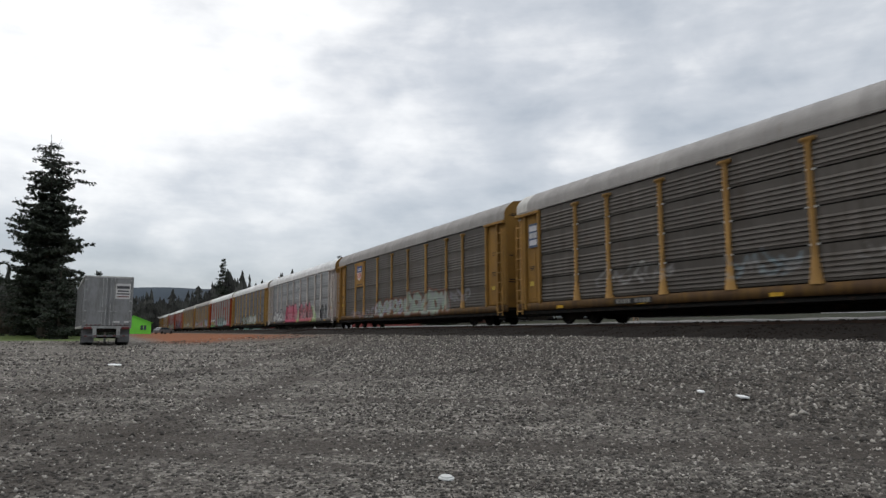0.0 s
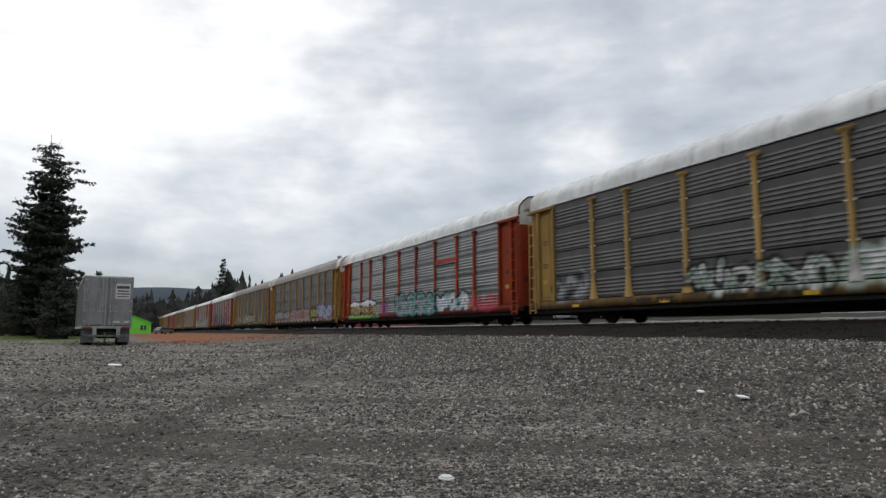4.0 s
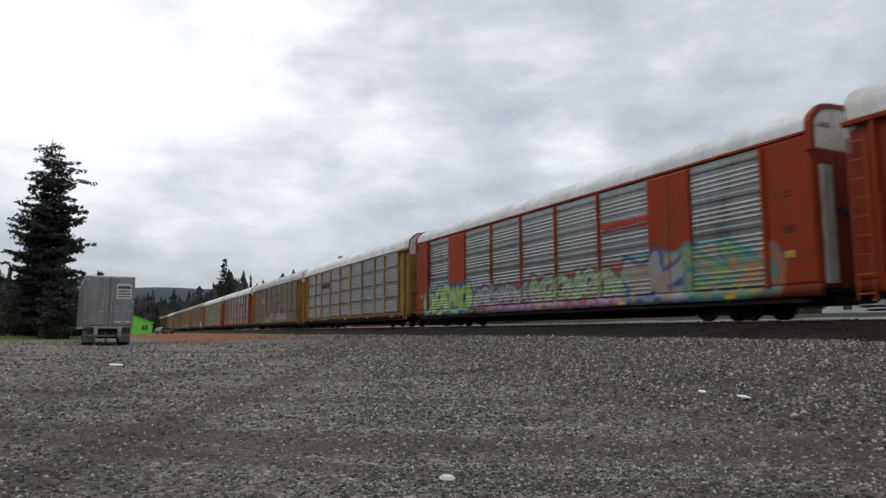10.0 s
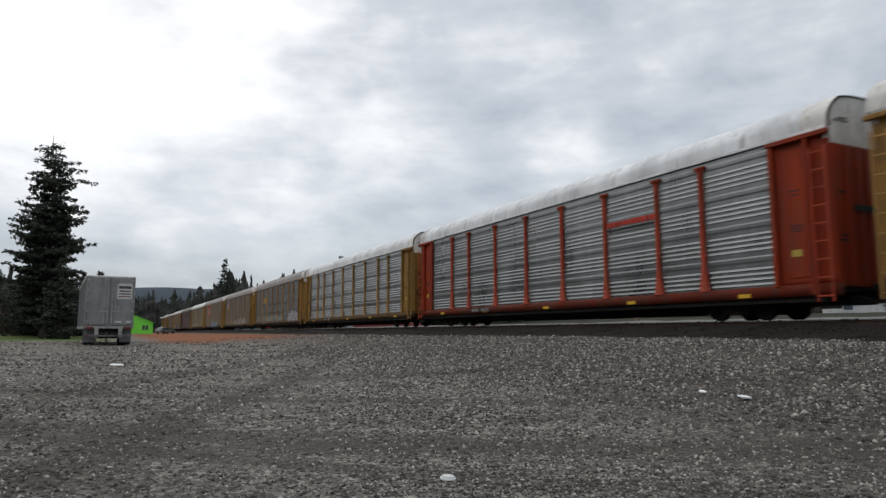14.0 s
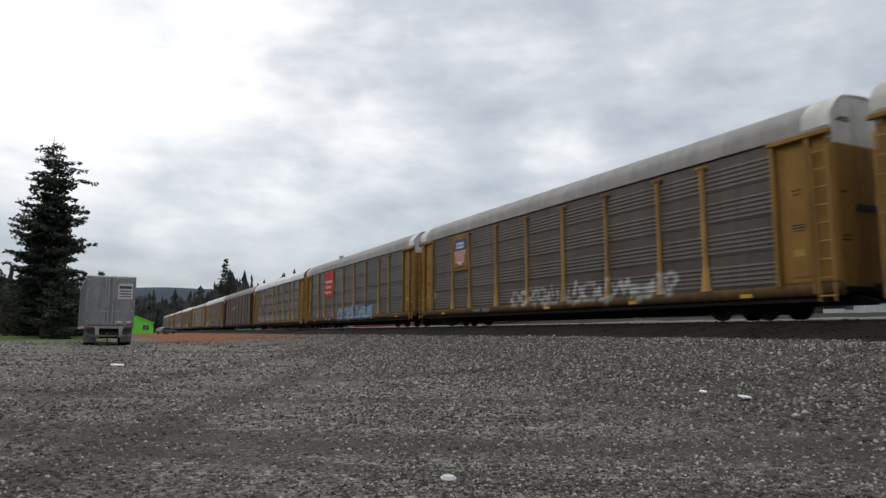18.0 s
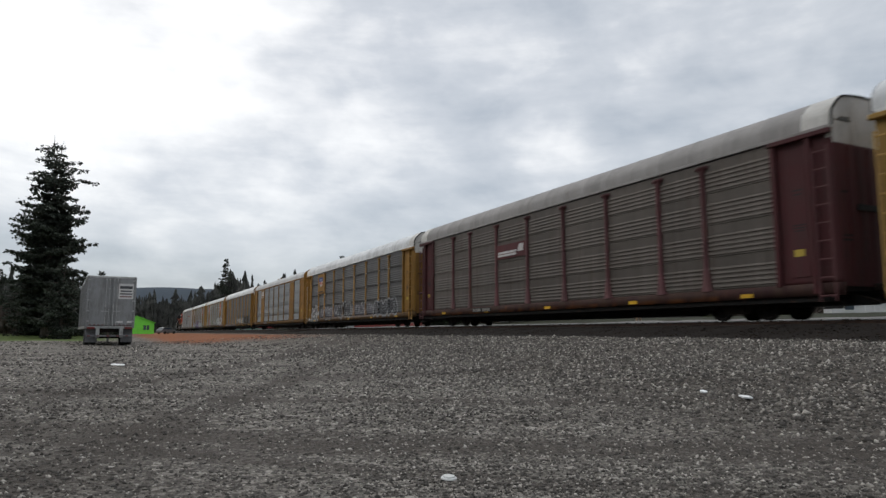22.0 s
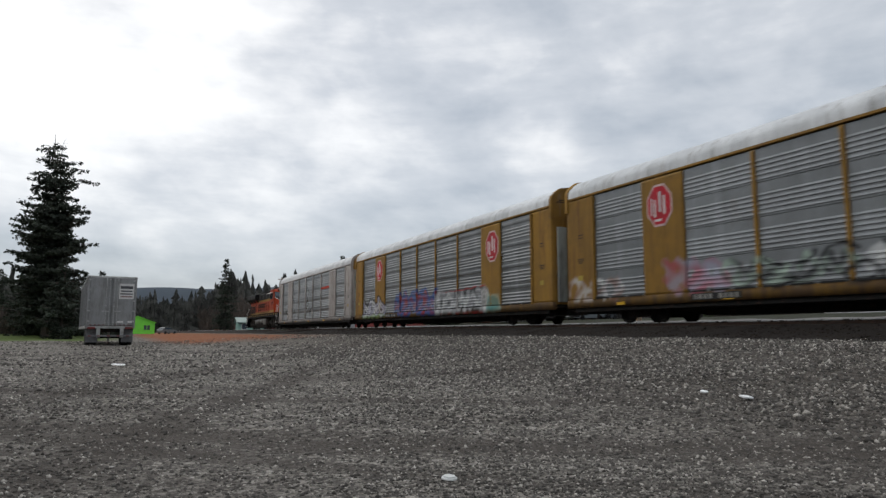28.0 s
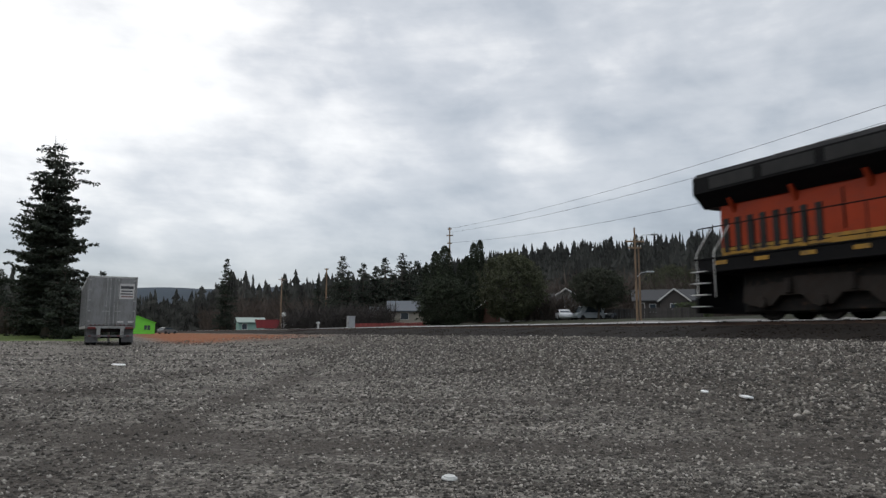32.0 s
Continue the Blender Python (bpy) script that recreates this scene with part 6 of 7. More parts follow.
# ---- trees ----
NEEDLES = surface("dark_conifer_needles", (0.029, 0.038, 0.026), 0.85, 0, 0.4, 0.6, None, 0, 20, 0, island=0.5)
# paler and greyer than the near firs: distance haze painted into the needles
WOODS = surface("haze_greyed_woods", (0.053, 0.055, 0.050), 0.9, 0, 0.35, 0.05, None, 0, 3, 0, island=0.5)
CYPRESS = surface("dark_cypress_foliage", (0.036, 0.046, 0.026), 0.9, 0, 0.35, 0.8, None, 0, 20, 0, island=0.45)
LEAVES = surface("olive_spring_leaves", (0.072, 0.078, 0.042), 0.85, 0, 0.35, 0.8, None, 0, 20, 0, island=0.4)
DULL = surface("dull_dark_leaves", (0.042, 0.047, 0.03), 0.85, 0, 0.35, 0.8, None, 0, 20, 0, island=0.4)
BARK = surface("grey_brown_bark", (0.075, 0.06, 0.05), 0.9, 0, 0.3, 3, (0.04, 0.04, 0.03), 0.4, 20, 0.6, 0.03, streak=(1, 1, 0.2))
TWIGS = surface("bare_brown_twigs", (0.075, 0.058, 0.048), 0.9, 0, 0.3, 1, None, 0, 20, 0, island=0.4)
DARKTWIGS = surface("darker_brown_twigs", (0.04, 0.034, 0.031), 0.9, 0, 0.3, 1, None, 0, 20, 0, island=0.4)
HEDGE = surface("fresh_green_hedge", (0.055, 0.075, 0.025), 0.8, 0, 0.3, 1, None, 0, 20, 0, island=0.4)


class Leafage:
    """Gathers many small leaf blades and turns them into one mesh."""
    def __init__(self, seed):
        self.v, self.f, self.r = [], [], random.Random(seed)

    def blade(self, p, d, w, length):
        """A narrow pointed blade at p along d."""
        r = self.r
        side = Vector((r.uniform(-1, 1), r.uniform(-1, 1), r.uniform(-1, 1))).cross(d)
        side = side.normalized() * w if side.length > 1e-4 else Vector((w, 0, 0))
        n = len(self.v)
        q = p + d * length
        m = p + d * length * 0.45
        self.v += [tuple(p), tuple(m + side), tuple(q), tuple(m - side)]
        self.f.append((n, n + 1, n + 2, n + 3))

    def clump(self, p, size, count, lean=(0, 0, 0), flat=1.0):
        r = self.r
        for _ in range(count):
            d = Vector((r.gauss(0, 1), r.gauss(0, 1), r.gauss(0, 1) * flat)).normalized() + Vector(lean)
            d.normalize()
            o = Vector((r.gauss(0, 0.3), r.gauss(0, 0.3), r.gauss(0, 0.3) * flat)) * size
            self.blade(p + o, d, size * r.uniform(0.16, 0.34), size * r.uniform(0.5, 1.0))

    def mesh(self, mat):
        return raw_mesh(self.v, self.f, mat)


def trunk_bm(h, r, seed, lean=0.0):
    bm, rnd = bmesh.new(), random.Random(seed)
    prev = Vector((0, 0, -0.3))
    for i in range(6):
        k = (i + 1) / 6
        cur = Vector((lean * k * h + rnd.uniform(-0.04, 0.04), rnd.uniform(-0.04, 0.04), h * k))
        rod(bm, prev, cur, r * (1 - (k - 1 / 6) * 0.93), 8, r * (1 - k * 0.93))
        prev = cur
    return bm


def conifer(h, width, seed, mat, label, m, start=0.12, dense=1.0, outline=None, leaders=1, group=""):
    """A tall fir: tapered trunk, drooping limbs in uneven tiers, needles in flat sprays along each limb.
    outline: (share of the height, share of the width) pairs where the crown is not a plain cone; leaders: tops with bare tips."""
    t = thing("conifer_tree", label, "tree", m, group)
    rnd = random.Random(seed)
    part("trunk", trunk_bm(h * 0.97, 0.02 * h, seed), BARK, t, "brown tapered trunk")
    limbs, lf = bmesh.new(), Leafage(seed + 1)
    z, step = h * start, 0.44 if outline else 0.22 + 0.016 * h
    while z < h * 0.985:
        k = z / h
        if outline:
            reach_ = width * float(np.interp(k, [a for a, b in outline], [b for a, b in outline]))
        else:
            reach_ = width * (min(1.0, (1.0 - k) ** 0.8 * 1.15) * (0.7 + 0.3 * min(1, k / 0.3)) + 0.02)
        off = Vector((rnd.choice((-0.35, 0.35)) * (leaders - 1), 0, 0)) * max(0.0, (k - 0.7) / 0.3)
        for b in range(rnd.randint(5, 7)):
            a, L = rnd.uniform(0, 2 * math.pi), reach_ * (rnd.uniform(0.4, 0.95) if rnd.random() < 0.8 else rnd.uniform(1.0, 1.18))
            out, side = Vector((math.cos(a), math.sin(a), 0)), Vector((-math.sin(a), math.cos(a), 0))
            p0 = Vector((0, 0, z + rnd.uniform(-0.3, 0.3))) + off
            droop = rnd.uniform(-0.22, -0.04) if k < 0.72 else rnd.uniform(0.0, 0.45)
            mid = p0 + out * L * 0.6 + Vector((0, 0, L * droop))
            tip = p0 + out * L + Vector((0, 0, L * (droop * 0.75 + rnd.uniform(0.0, 0.12))))
            if L > 0.8:
                rod(limbs, p0, mid, 0.03 + 0.006 * L, 4, 0.03)
                rod(limbs, mid, tip, 0.03, 4, 0.01)
            n = max(2, int(L * 2.8 * dense))
            for j in range(n):
                q = (j + rnd.uniform(0.3, 1.0)) / n
                c = p0.lerp(mid, q / 0.6) if q < 0.6 else mid.lerp(tip, (q - 0.6) / 0.4)
                spread_ = (0.42 * (1.05 - q) * L ** 0.8 + 0.16) * rnd.uniform(0.6, 1.1)
                for sgn in (-1, 1):
                    for i in range(max(1, int(spread_ * 3.2))):
                        w = (i + rnd.uniform(0.2, 0.9)) / max(1, int(spread_ * 3.2))
                        p = c + side * sgn * spread_ * w + out * spread_ * w * 0.5 + Vector((0, 0, -0.10 * w - rnd.uniform(0, 0.14)))
                        lf.clump(p, rnd.uniform(0.3, 0.5) * (0.75 + 0.012 * h) * (0.6 + 0.4 * min(1.0, (1 - k) * 3)), 7 if dense < 1 else 9, (out.x * 0.8 + side.x * sgn * 0.5, out.y * 0.8 + side.y * sgn * 0.5, -0.35), 0.55)
        z += step * rnd.choice((0.5, 0.8, 1.0, 1.6))
    if outline:
        for i in range(26):
            z, a, o = h * rnd.uniform(0.9, 0.995), rnd.uniform(0, 6.28), rnd.choice((-0.45, 0.55)) * (leaders - 1)
            rod(limbs, (o, 0, z), (o + math.cos(a) * 0.5, math.sin(a) * 0.5, z + rnd.uniform(0.0, 0.4)), 0.016, 4, 0.005)
        for o, top in ((-0.45, 1.03), (0.55, 0.985)):
            rod(limbs, (o * 0.4, 0, h * 0.84), (o * (leaders - 1), 0, h * top), 0.09, 5, 0.015)
    tagged(part("branching", limbs, BARK, t), kind="stuff")
    part("crown", lf.mesh(mat), mat, t)
    return t


def broadleaf(h, width, seed, mat, label, m, name="broadleaf_tree", base=0.25, tall=1.0, count=260, bare=False):
    """A round-headed tree: forking limbs and a crown of leaf clumps with gaps."""
    t = thing(name, label, "tree", m)
    rnd = random.Random(seed)
    part("trunk", trunk_bm(h * 0.62, 0.030 * h, seed), BARK, t)
    limbs, lf = bmesh.new(), Leafage(seed + 5)
    c = Vector((0, 0, h * (base + (1 - base) / 2)))
    rz = h * (1 - base) / 2
    for i in range(count * 2):
        a, u = rnd.uniform(0, 2 * math.pi), rnd.uniform(-1, 1)
        lump = 1 + 0.14 * math.sin(3 * a + seed) * math.sin(4 * u + seed) + 0.10 * math.sin(7 * a + 5 * u)
        r = (1 - abs(u) ** 2.4) ** 0.5 * rnd.uniform(0.35, 1.0) ** 0.5 * lump
        p = c + Vector((math.cos(a) * r * width * rnd.uniform(0.9, 1.12), math.sin(a) * r * width, u * rz))
        if i % 12 == 0:
            o = Vector((0, 0, h * rnd.uniform(base * 0.8, 0.5)))
            rod(limbs, o, p, 0.05, 4, 0.012)
            if bare:
                for _ in range(5):
                    rod(limbs, o.lerp(p, rnd.uniform(0.4, 1)), p + Vector((rnd.gauss(0, 1), rnd.gauss(0, 1), rnd.uniform(0, 1.2))) * 0.9, 0.014, 3, 0.004)
        if not bare:
            for _ in range(4):
                lf.clump(p + Vector((rnd.gauss(0, 0.3), rnd.gauss(0, 0.3), rnd.gauss(0, 0.25))), 0.19 + 0.008 * h, 12)
    tagged(part("branching", limbs, BARK if not bare else TWIGS, t), kind="stuff")
    if not bare:
        part("crown", lf.mesh(mat), mat, t)
    return t


def column_tree(plumes, seed, m, label):
    """A columnar cypress of several upright, round-topped plumes: (offset, height, radius)."""
    t = thing("cypress_tree", label, "tree", m)
    rnd = random.Random(seed)
    part("trunk", trunk_bm(plumes[0][1] * 0.8, 0.2, seed), BARK, t)
    for ox, hh, rad in plumes:
        lf, oy = Leafage(seed + int(hh * 10)), rnd.uniform(-0.4, 0.4)
        for i in range(int(hh * rad * 170)):
            u, a = rnd.random(), rnd.uniform(0, 6.28)
            r = rad * (1 - u ** 7) ** 0.5 * (0.75 + 0.25 * min(1, u * 3)) * rnd.uniform(0.55, 1.05) * (1 + 0.12 * math.sin(9 * u + 2 * a))
            lf.clump(Vector((ox + r * math.cos(a), oy + r * math.sin(a), 0.2 + u * (hh - 0.5))), 0.19, 9, (0, 0, 1.0))
        part("plume", lf.mesh(CYPRESS), CYPRESS, t)
    return t


def stand(x, y, turn=0.0, sink=0.05):
    return pose(x, y, world_ground(x, y) - sink, 0, 0, turn)


FIR = ((0.1, 0.6), (0.25, 0.75), (0.33, 1.0), (0.45, 0.93), (0.55, 0.9), (0.67, 0.82), (0.76, 0.78), (0.85, 0.55), (0.92, 0.36), (0.97, 0.15), (1.0, 0.0))
conifer(22.6, 4.3, 11, NEEDLES, "tall dark fir with a thin double top", stand(-44.7, 75), 0.1, 1.0, FIR, 2)
conifer(9.0, 3.2, 12, NEEDLES, "small dark fir beside the tall one", stand(-41.2, 72), 0.02, 0.9)
conifer(10.5, 3.6, 15, NEEDLES, "bushy dark fir beside the tall one", stand(-47.6, 78), 0.02, 0.9)
conifer(7.0, 3.0, 16, NEEDLES, "low dark fir in the brush", stand(-52.5, 82), 0.03, 0.9)
conifer(8.0, 3.4, 17, NEEDLES, "low dark fir behind the trailer", stand(-44.5, 82), 0.03, 0.9)
conifer(19.0, 3.7, 13, NEEDLES, "lone dark fir beyond the track", stand(-56.0, 170), 0.06, 0.8)
row = "firs beyond the houses"
for x, y, h, w, sd in ((-18.6, 120, 12.3, 4.6, 21), (-15.4, 124, 11.6, 4.2, 22), (-11.2, 122, 12.0, 4.5, 23), (-8.6, 130, 13.2, 5.0, 24), (-5.8, 133, 12.4, 4.8, 25),
                       (-21.8, 132, 9.5, 3.4, 26), (-36.5, 190, 13.0, 3.4, 27), (-33, 185, 11.0, 3.2, 28), (-48, 200, 12.5, 3.4, 29), (-28, 180, 9.5, 3.2, 30), (-3.2, 138, 12.0, 4.8, 31),
                       (-20.4, 128, 10.6, 4.4, 32), (-17.0, 118, 9.4, 4.2, 33), (-13.2, 127, 11.0, 4.6, 34), (-9.8, 119, 9.6, 4.4, 35), (-6.9, 125, 11.4, 4.6, 36), (-4.4, 122, 9.8, 4.4, 37)):
    conifer(h * 1.06, w * 0.86, sd, NEEDLES, "dark fir in a group beyond the track", stand(x, y), 0.04, 0.7, group=row)
column_tree(((0, 11.6, 1.15), (-1.35, 10.9, 0.7), (-2.6, 9.2, 0.5), (0.9, 8.0, 1.0), (-0.9, 7.5, 1.2)), 41, stand(-0.2, 95), "dark columnar cypress by the far road")
column_tree(((0, 12.7, 0.7), (-0.95, 12.2, 0.75), (-2.0, 10.2, 0.8), (-3.0, 9.2, 0.6)), 42, stand(5.1, 100), "tall dark columnar cypress")
broadleaf(6.6, 3.6, 46, CYPRESS, "low dark evergreen mass at the cypress foot", stand(-0.3, 92.5), base=0.02, count=420)
broadleaf(9.2, 4.3, 43, LEAVES, "round olive-green tree in young leaf", stand(8.9, 92), base=0.08, count=560)
broadleaf(6.6, 3.6, 44, DULL, "low dark-leaved tree before the houses", stand(20.4, 90), base=0.30, count=300)
broadleaf(7.0, 3.2, 45, DULL, "bare brown tree among the houses", stand(25.5, 98), base=0.2, count=300, bare=True)
broadleaf(8.5, 4.0, 47, DULL, "bare brown tree behind the roofs", stand(15.5, 112), base=0.2, count=300, bare=True)
broadleaf(9.0, 4.0, 48, DULL, "bare brown tree by the far fir", stand(-59, 195), base=0.2, count=260, bare=True)
broadleaf(9.5, 5.0, 49, LEAVES, "pale budding tree behind the gabled house", stand(41, 122), base=0.15, count=240)


def woods(name, label, spots, mat, seed, low, high):
    """A far wood: many rough firs in one mesh."""
    rnd, V, F = random.Random(seed), [], []
    for x, y in spots:
        z0, h = world_ground(x, y) - 0.5, rnd.uniform(low, high)
        w, tiers, blunt = h * rnd.uniform(0.12, 0.23), 13, rnd.uniform(0.6, 1.15)
        for i in range(tiers):
            k = i / tiers
            zc, r = z0 + h * (0.04 + 0.94 * k), w * (1 - k) ** blunt * rnd.uniform(0.5, 1.3) + 0.14
            n, m = len(V), 10
            V.append((x + rnd.uniform(-0.2, 0.2), y, min(zc + h * 0.16, z0 + h)))
            for j in range(m):
                a = 2 * math.pi * (j + rnd.uniform(-0.35, 0.35)) / m
                q = r * (rnd.uniform(0.15, 0.5) if j % 2 else rnd.uniform(0.7, 1.5))
                V.append((x + q * math.cos(a), y + q * math.sin(a), zc + rnd.uniform(-0.05, 0.03) * h))
            for j in range(m):
                F.append((n, n + 1 + j, n + 1 + (j + 1) % m))
    return tagged(new(name, raw_mesh(V, F, mat)), label, "woods", kind="stuff")


def spread(n, seed, s0, s1, p0, p1, gap=3.0):
    rnd, out = random.Random(seed), []
    for _ in range(n):
        v = on_track(rnd.uniform(s0, s1), rnd.uniform(p0, p1))
        out.append((v.x, v.y))
    return out


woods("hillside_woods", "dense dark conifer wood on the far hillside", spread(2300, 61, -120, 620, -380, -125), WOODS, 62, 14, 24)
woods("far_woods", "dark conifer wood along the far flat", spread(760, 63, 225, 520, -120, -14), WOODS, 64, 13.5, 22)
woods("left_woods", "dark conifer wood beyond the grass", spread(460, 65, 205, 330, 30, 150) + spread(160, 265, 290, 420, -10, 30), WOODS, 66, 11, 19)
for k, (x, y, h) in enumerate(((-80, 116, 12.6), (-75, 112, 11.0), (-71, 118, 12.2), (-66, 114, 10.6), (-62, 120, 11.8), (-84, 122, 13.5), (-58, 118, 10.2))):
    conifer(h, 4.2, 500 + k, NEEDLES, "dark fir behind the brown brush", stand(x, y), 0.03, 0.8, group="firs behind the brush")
# added out of view: blocks low sky and darkens what the car sides reflect
woods("side_woods", "unseen tall conifer wood added to darken reflections in the cars", spread(480, 69, -110, 150, 60, 105), WOODS, 70, 19, 27)
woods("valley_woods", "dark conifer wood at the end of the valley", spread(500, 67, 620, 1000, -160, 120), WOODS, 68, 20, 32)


def brush(name, label, spots, mat, seed, h, per=26):
    """Leafless brush: thin upright twigs in fans."""
    rnd, lf = random.Random(seed), Leafage(seed)
    for x, y in spots:
        z, hh = world_ground(x, y), h * rnd.uniform(0.6, 1.2)
        for _ in range(per):
            d = Vector((rnd.gauss(0, 0.6), rnd.gauss(0, 0.6), 1)).normalized()
            lf.blade(Vector((x + rnd.gauss(0, 0.9), y + rnd.gauss(0, 0.9), z + hh * rnd.choice((0, 0, 0.25, 0.45)))), d, rnd.uniform(0.015, 0.05) * (0.6 + hh / 8), hh * rnd.uniform(0.3, 0.7))
    return tagged(new(name, lf.mesh(mat)), label, "brush", kind="stuff")


brush("left_brush", "leafless brown brush below the firs", [(random.Random(i).uniform(-74, -48), random.Random(i + 900).uniform(80, 92)) for i in range(150)], TWIGS, 71, 3.4, 150)
brush("track_brush", "leafless dark brush beyond the track", [(random.Random(i + 50).uniform(-25, -9), random.Random(i + 700).uniform(104, 118)) for i in range(130)], DARKTWIGS, 72, 3.8, 90)
brush("valley_brush", "leafless brown trees along the far flat", spread(300, 73, 190, 330, -75, -10), TWIGS, 74, 10.5, 110)
brush("hill_brush", "leafless brown trees at the hill's foot", spread(430, 75, 60, 240, -125, -72), TWIGS, 76, 10.5, 90)
brush("garden_brush", "leafless brown shrubs before the gabled house", [(random.Random(i + 20).uniform(10, 19), random.Random(i + 300).uniform(93, 96)) for i in range(34)], TWIGS, 77, 4.4, 80)
brush("garden_trees", "leafless brown trees behind the houses", [(random.Random(i + 21).uniform(19, 44), random.Random(i + 310).uniform(112, 126)) for i in range(70)], TWIGS, 78, 8.0, 110)
# distant blue-green ridge, its haze put into a pale bluish base colour
HILL = surface("haze_tinted_ridge", (0.085, 0.105, 0.125), 0.95, 0, 0.2, 0.004, None, 0, 0.1, 0)
n = 160
V = np.zeros((3, n, 3))
for i in range(n):
    a = radians(-80 + 150 * i / (n - 1))
    hgt = 80 + 30 * max(0.0, min(1.0, (math.degrees(a) + 20) / 16)) + 6 * math.sin(3 * a + 0.5) + 4 * math.sin(11 * a) + 2 * math.sin(31 * a + 1)
    for k, (d, z) in enumerate(((1000, -20), (1150, hgt * 0.7), (1320, hgt))):
        V[k, i] = (math.sin(a) * d, math.cos(a) * d, z)
ridge = tagged(new("far_ridge", grid_mesh(V, HILL, True)), "distant wooded ridge with haze painted into its colour", "hill", kind="structure")


# ---- buildings, poles and things beyond the track ----
def walls(name, col, **k):
    return surface(name, col, 0.8, 0, 0.12, 1.0, [v * 0.55 for v in col], 0.3, 30, 0.1, **k)


ROOFM = surface("grey_shingle_roof", (0.055, 0.056, 0.06), 0.85, 0, 0.25, 2, (0.05, 0.05, 0.045), 0.4, 12, 0.4, 0.02)
BLUEROOF = surface("blue_grey_roof", (0.085, 0.098, 0.115), 0.6, 0, 0.2, 1.5, (0.08, 0.09, 0.1), 0.4, 12, 0.3, 0.02)
TRIM = surface("white_trim_paint", (0.6, 0.6, 0.58), 0.6, 0, 0.1, 2)


def house(w, d, wall_h, rise, mat, roof, m, label, front="gable", openings=(), eave=0.45):
    """A gabled house; local -y faces the track, x along its front. openings: (x0, x1, z0, z1, kind)."""
    h = thing("house", label, "house", m)
    bm = bmesh.new()
    if front == "gable":
        prism(bm, [(-w / 2, -0.5), (w / 2, -0.5), (w / 2, wall_h), (0, wall_h + rise), (-w / 2, wall_h)], "y", 0, d)
    else:
        prism(bm, [(0, -0.5), (d, -0.5), (d, wall_h), (d / 2, wall_h + rise), (0, wall_h)], "x", -w / 2, w / 2)
    part("wall", bm, mat, h)
    for k in (-1, 1):
        bm = bmesh.new()
        if front == "gable":
            e, t = (k * (w / 2 + eave), wall_h - eave * rise / (w / 2)), (0, wall_h + rise)
            prism(bm, [e, t, (t[0], t[1] + 0.16), (e[0], e[1] + 0.16)], "y", -eave, d + eave)
        else:
            e, t = ((0 if k < 0 else d) + k * eave, wall_h - eave * rise / (d / 2)), (d / 2, wall_h + rise)
            prism(bm, [e, t, (t[0], t[1] + 0.16), (e[0], e[1] + 0.16)], "x", -w / 2 - eave, w / 2 + eave)
        part("roof", bm, roof, h, "shingled roof slope")
        if front == "gable":
            bm = bmesh.new()
            prism(bm, [(e[0], e[1] - 0.1), (t[0], t[1] - 0.1), (t[0], t[1] + 0.17), (e[0], e[1] + 0.17)], "y", -eave - 0.05, -eave)
            part("bargeboard", bm, TRIM, h, "white bargeboard")
    for x0, x1, z0, z1, kind in openings:
        fr = part("window" if kind == "w" else "door", boxed(x0 - 0.08, x1 + 0.08, -0.06, 0.03, z0 - 0.08, z1 + 0.08, 0.01), TRIM, h, "white framed opening")
        part("pane", boxed(x0, x1, -0.075, -0.05, z0, z1), GLASS if kind == "w" else mat, fr)
    return h


DARKSIDING = walls("dark_brown_siding", (0.06, 0.052, 0.048))
home = house(9.4, 7, 2.9, 1.7, DARKSIDING, ROOFM, pose(34.6, 106, 3.05, 0, 0, -14), "dark brown house with a white-edged front gable", "side",
             ((-3.9, -3.2, 0.2, 2.4, "d"), (-2.4, -1.5, 1.0, 2.2, "w")))
porch = part("front_gable", prism(bmesh.new(), [(-0.8, -0.5), (3.2, -0.5), (3.2, 2.9), (1.2, 4.5), (-0.8, 2.9)], "y", -1.2, 3.4), DARKSIDING, home, "dark gable wall")
part("gable_window", boxed(0.6, 1.6, -1.26, -1.18, 1.3, 2.3, 0.02), TRIM, porch, "white framed window")
part("gable_pane", boxed(0.7, 1.5, -1.28, -1.24, 1.4, 2.2), GLASS, porch)
for k in (-1, 1):
    e, top = (1.2 + k * 2.5, 2.5), (1.2, 4.5)
    part("roof", prism(bmesh.new(), [e, top, (top[0], top[1] + 0.16), (e[0], e[1] + 0.16)], "y", -1.6, 3.4), ROOFM, home, "shingled roof slope")
    part("bargeboard", prism(bmesh.new(), [(e[0], e[1] - 0.06), (top[0], top[1] - 0.06), (top[0], top[1] + 0.2), (e[0], e[1] + 0.2)], "y", -1.66, -1.6), TRIM, home, "white bargeboard")
house(6.0, 7, 3.2, 1.6, walls("white_siding", (0.5, 0.5, 0.49)), ROOFM, pose(50.5, 82, 2.6, 0, 0, -22), "white house beyond the far road", "side", ((-1.6, -0.6, 1.0, 2.2, "w"), (0.6, 1.5, 0.1, 2.2, "d")))
house(9.5, 8, 2.6, 1.6, walls("pale_siding", (0.17, 0.17, 0.165)), ROOFM, pose(12.2, 108, 2.9, 0, 0, -8), "pale low house behind the parked cars", "side",
      ((-3.4, -2.4, 0.9, 2.1, "w"), (0.8, 1.8, 0.1, 2.1, "d"), (2.6, 3.8, 0.9, 2.1, "w")))
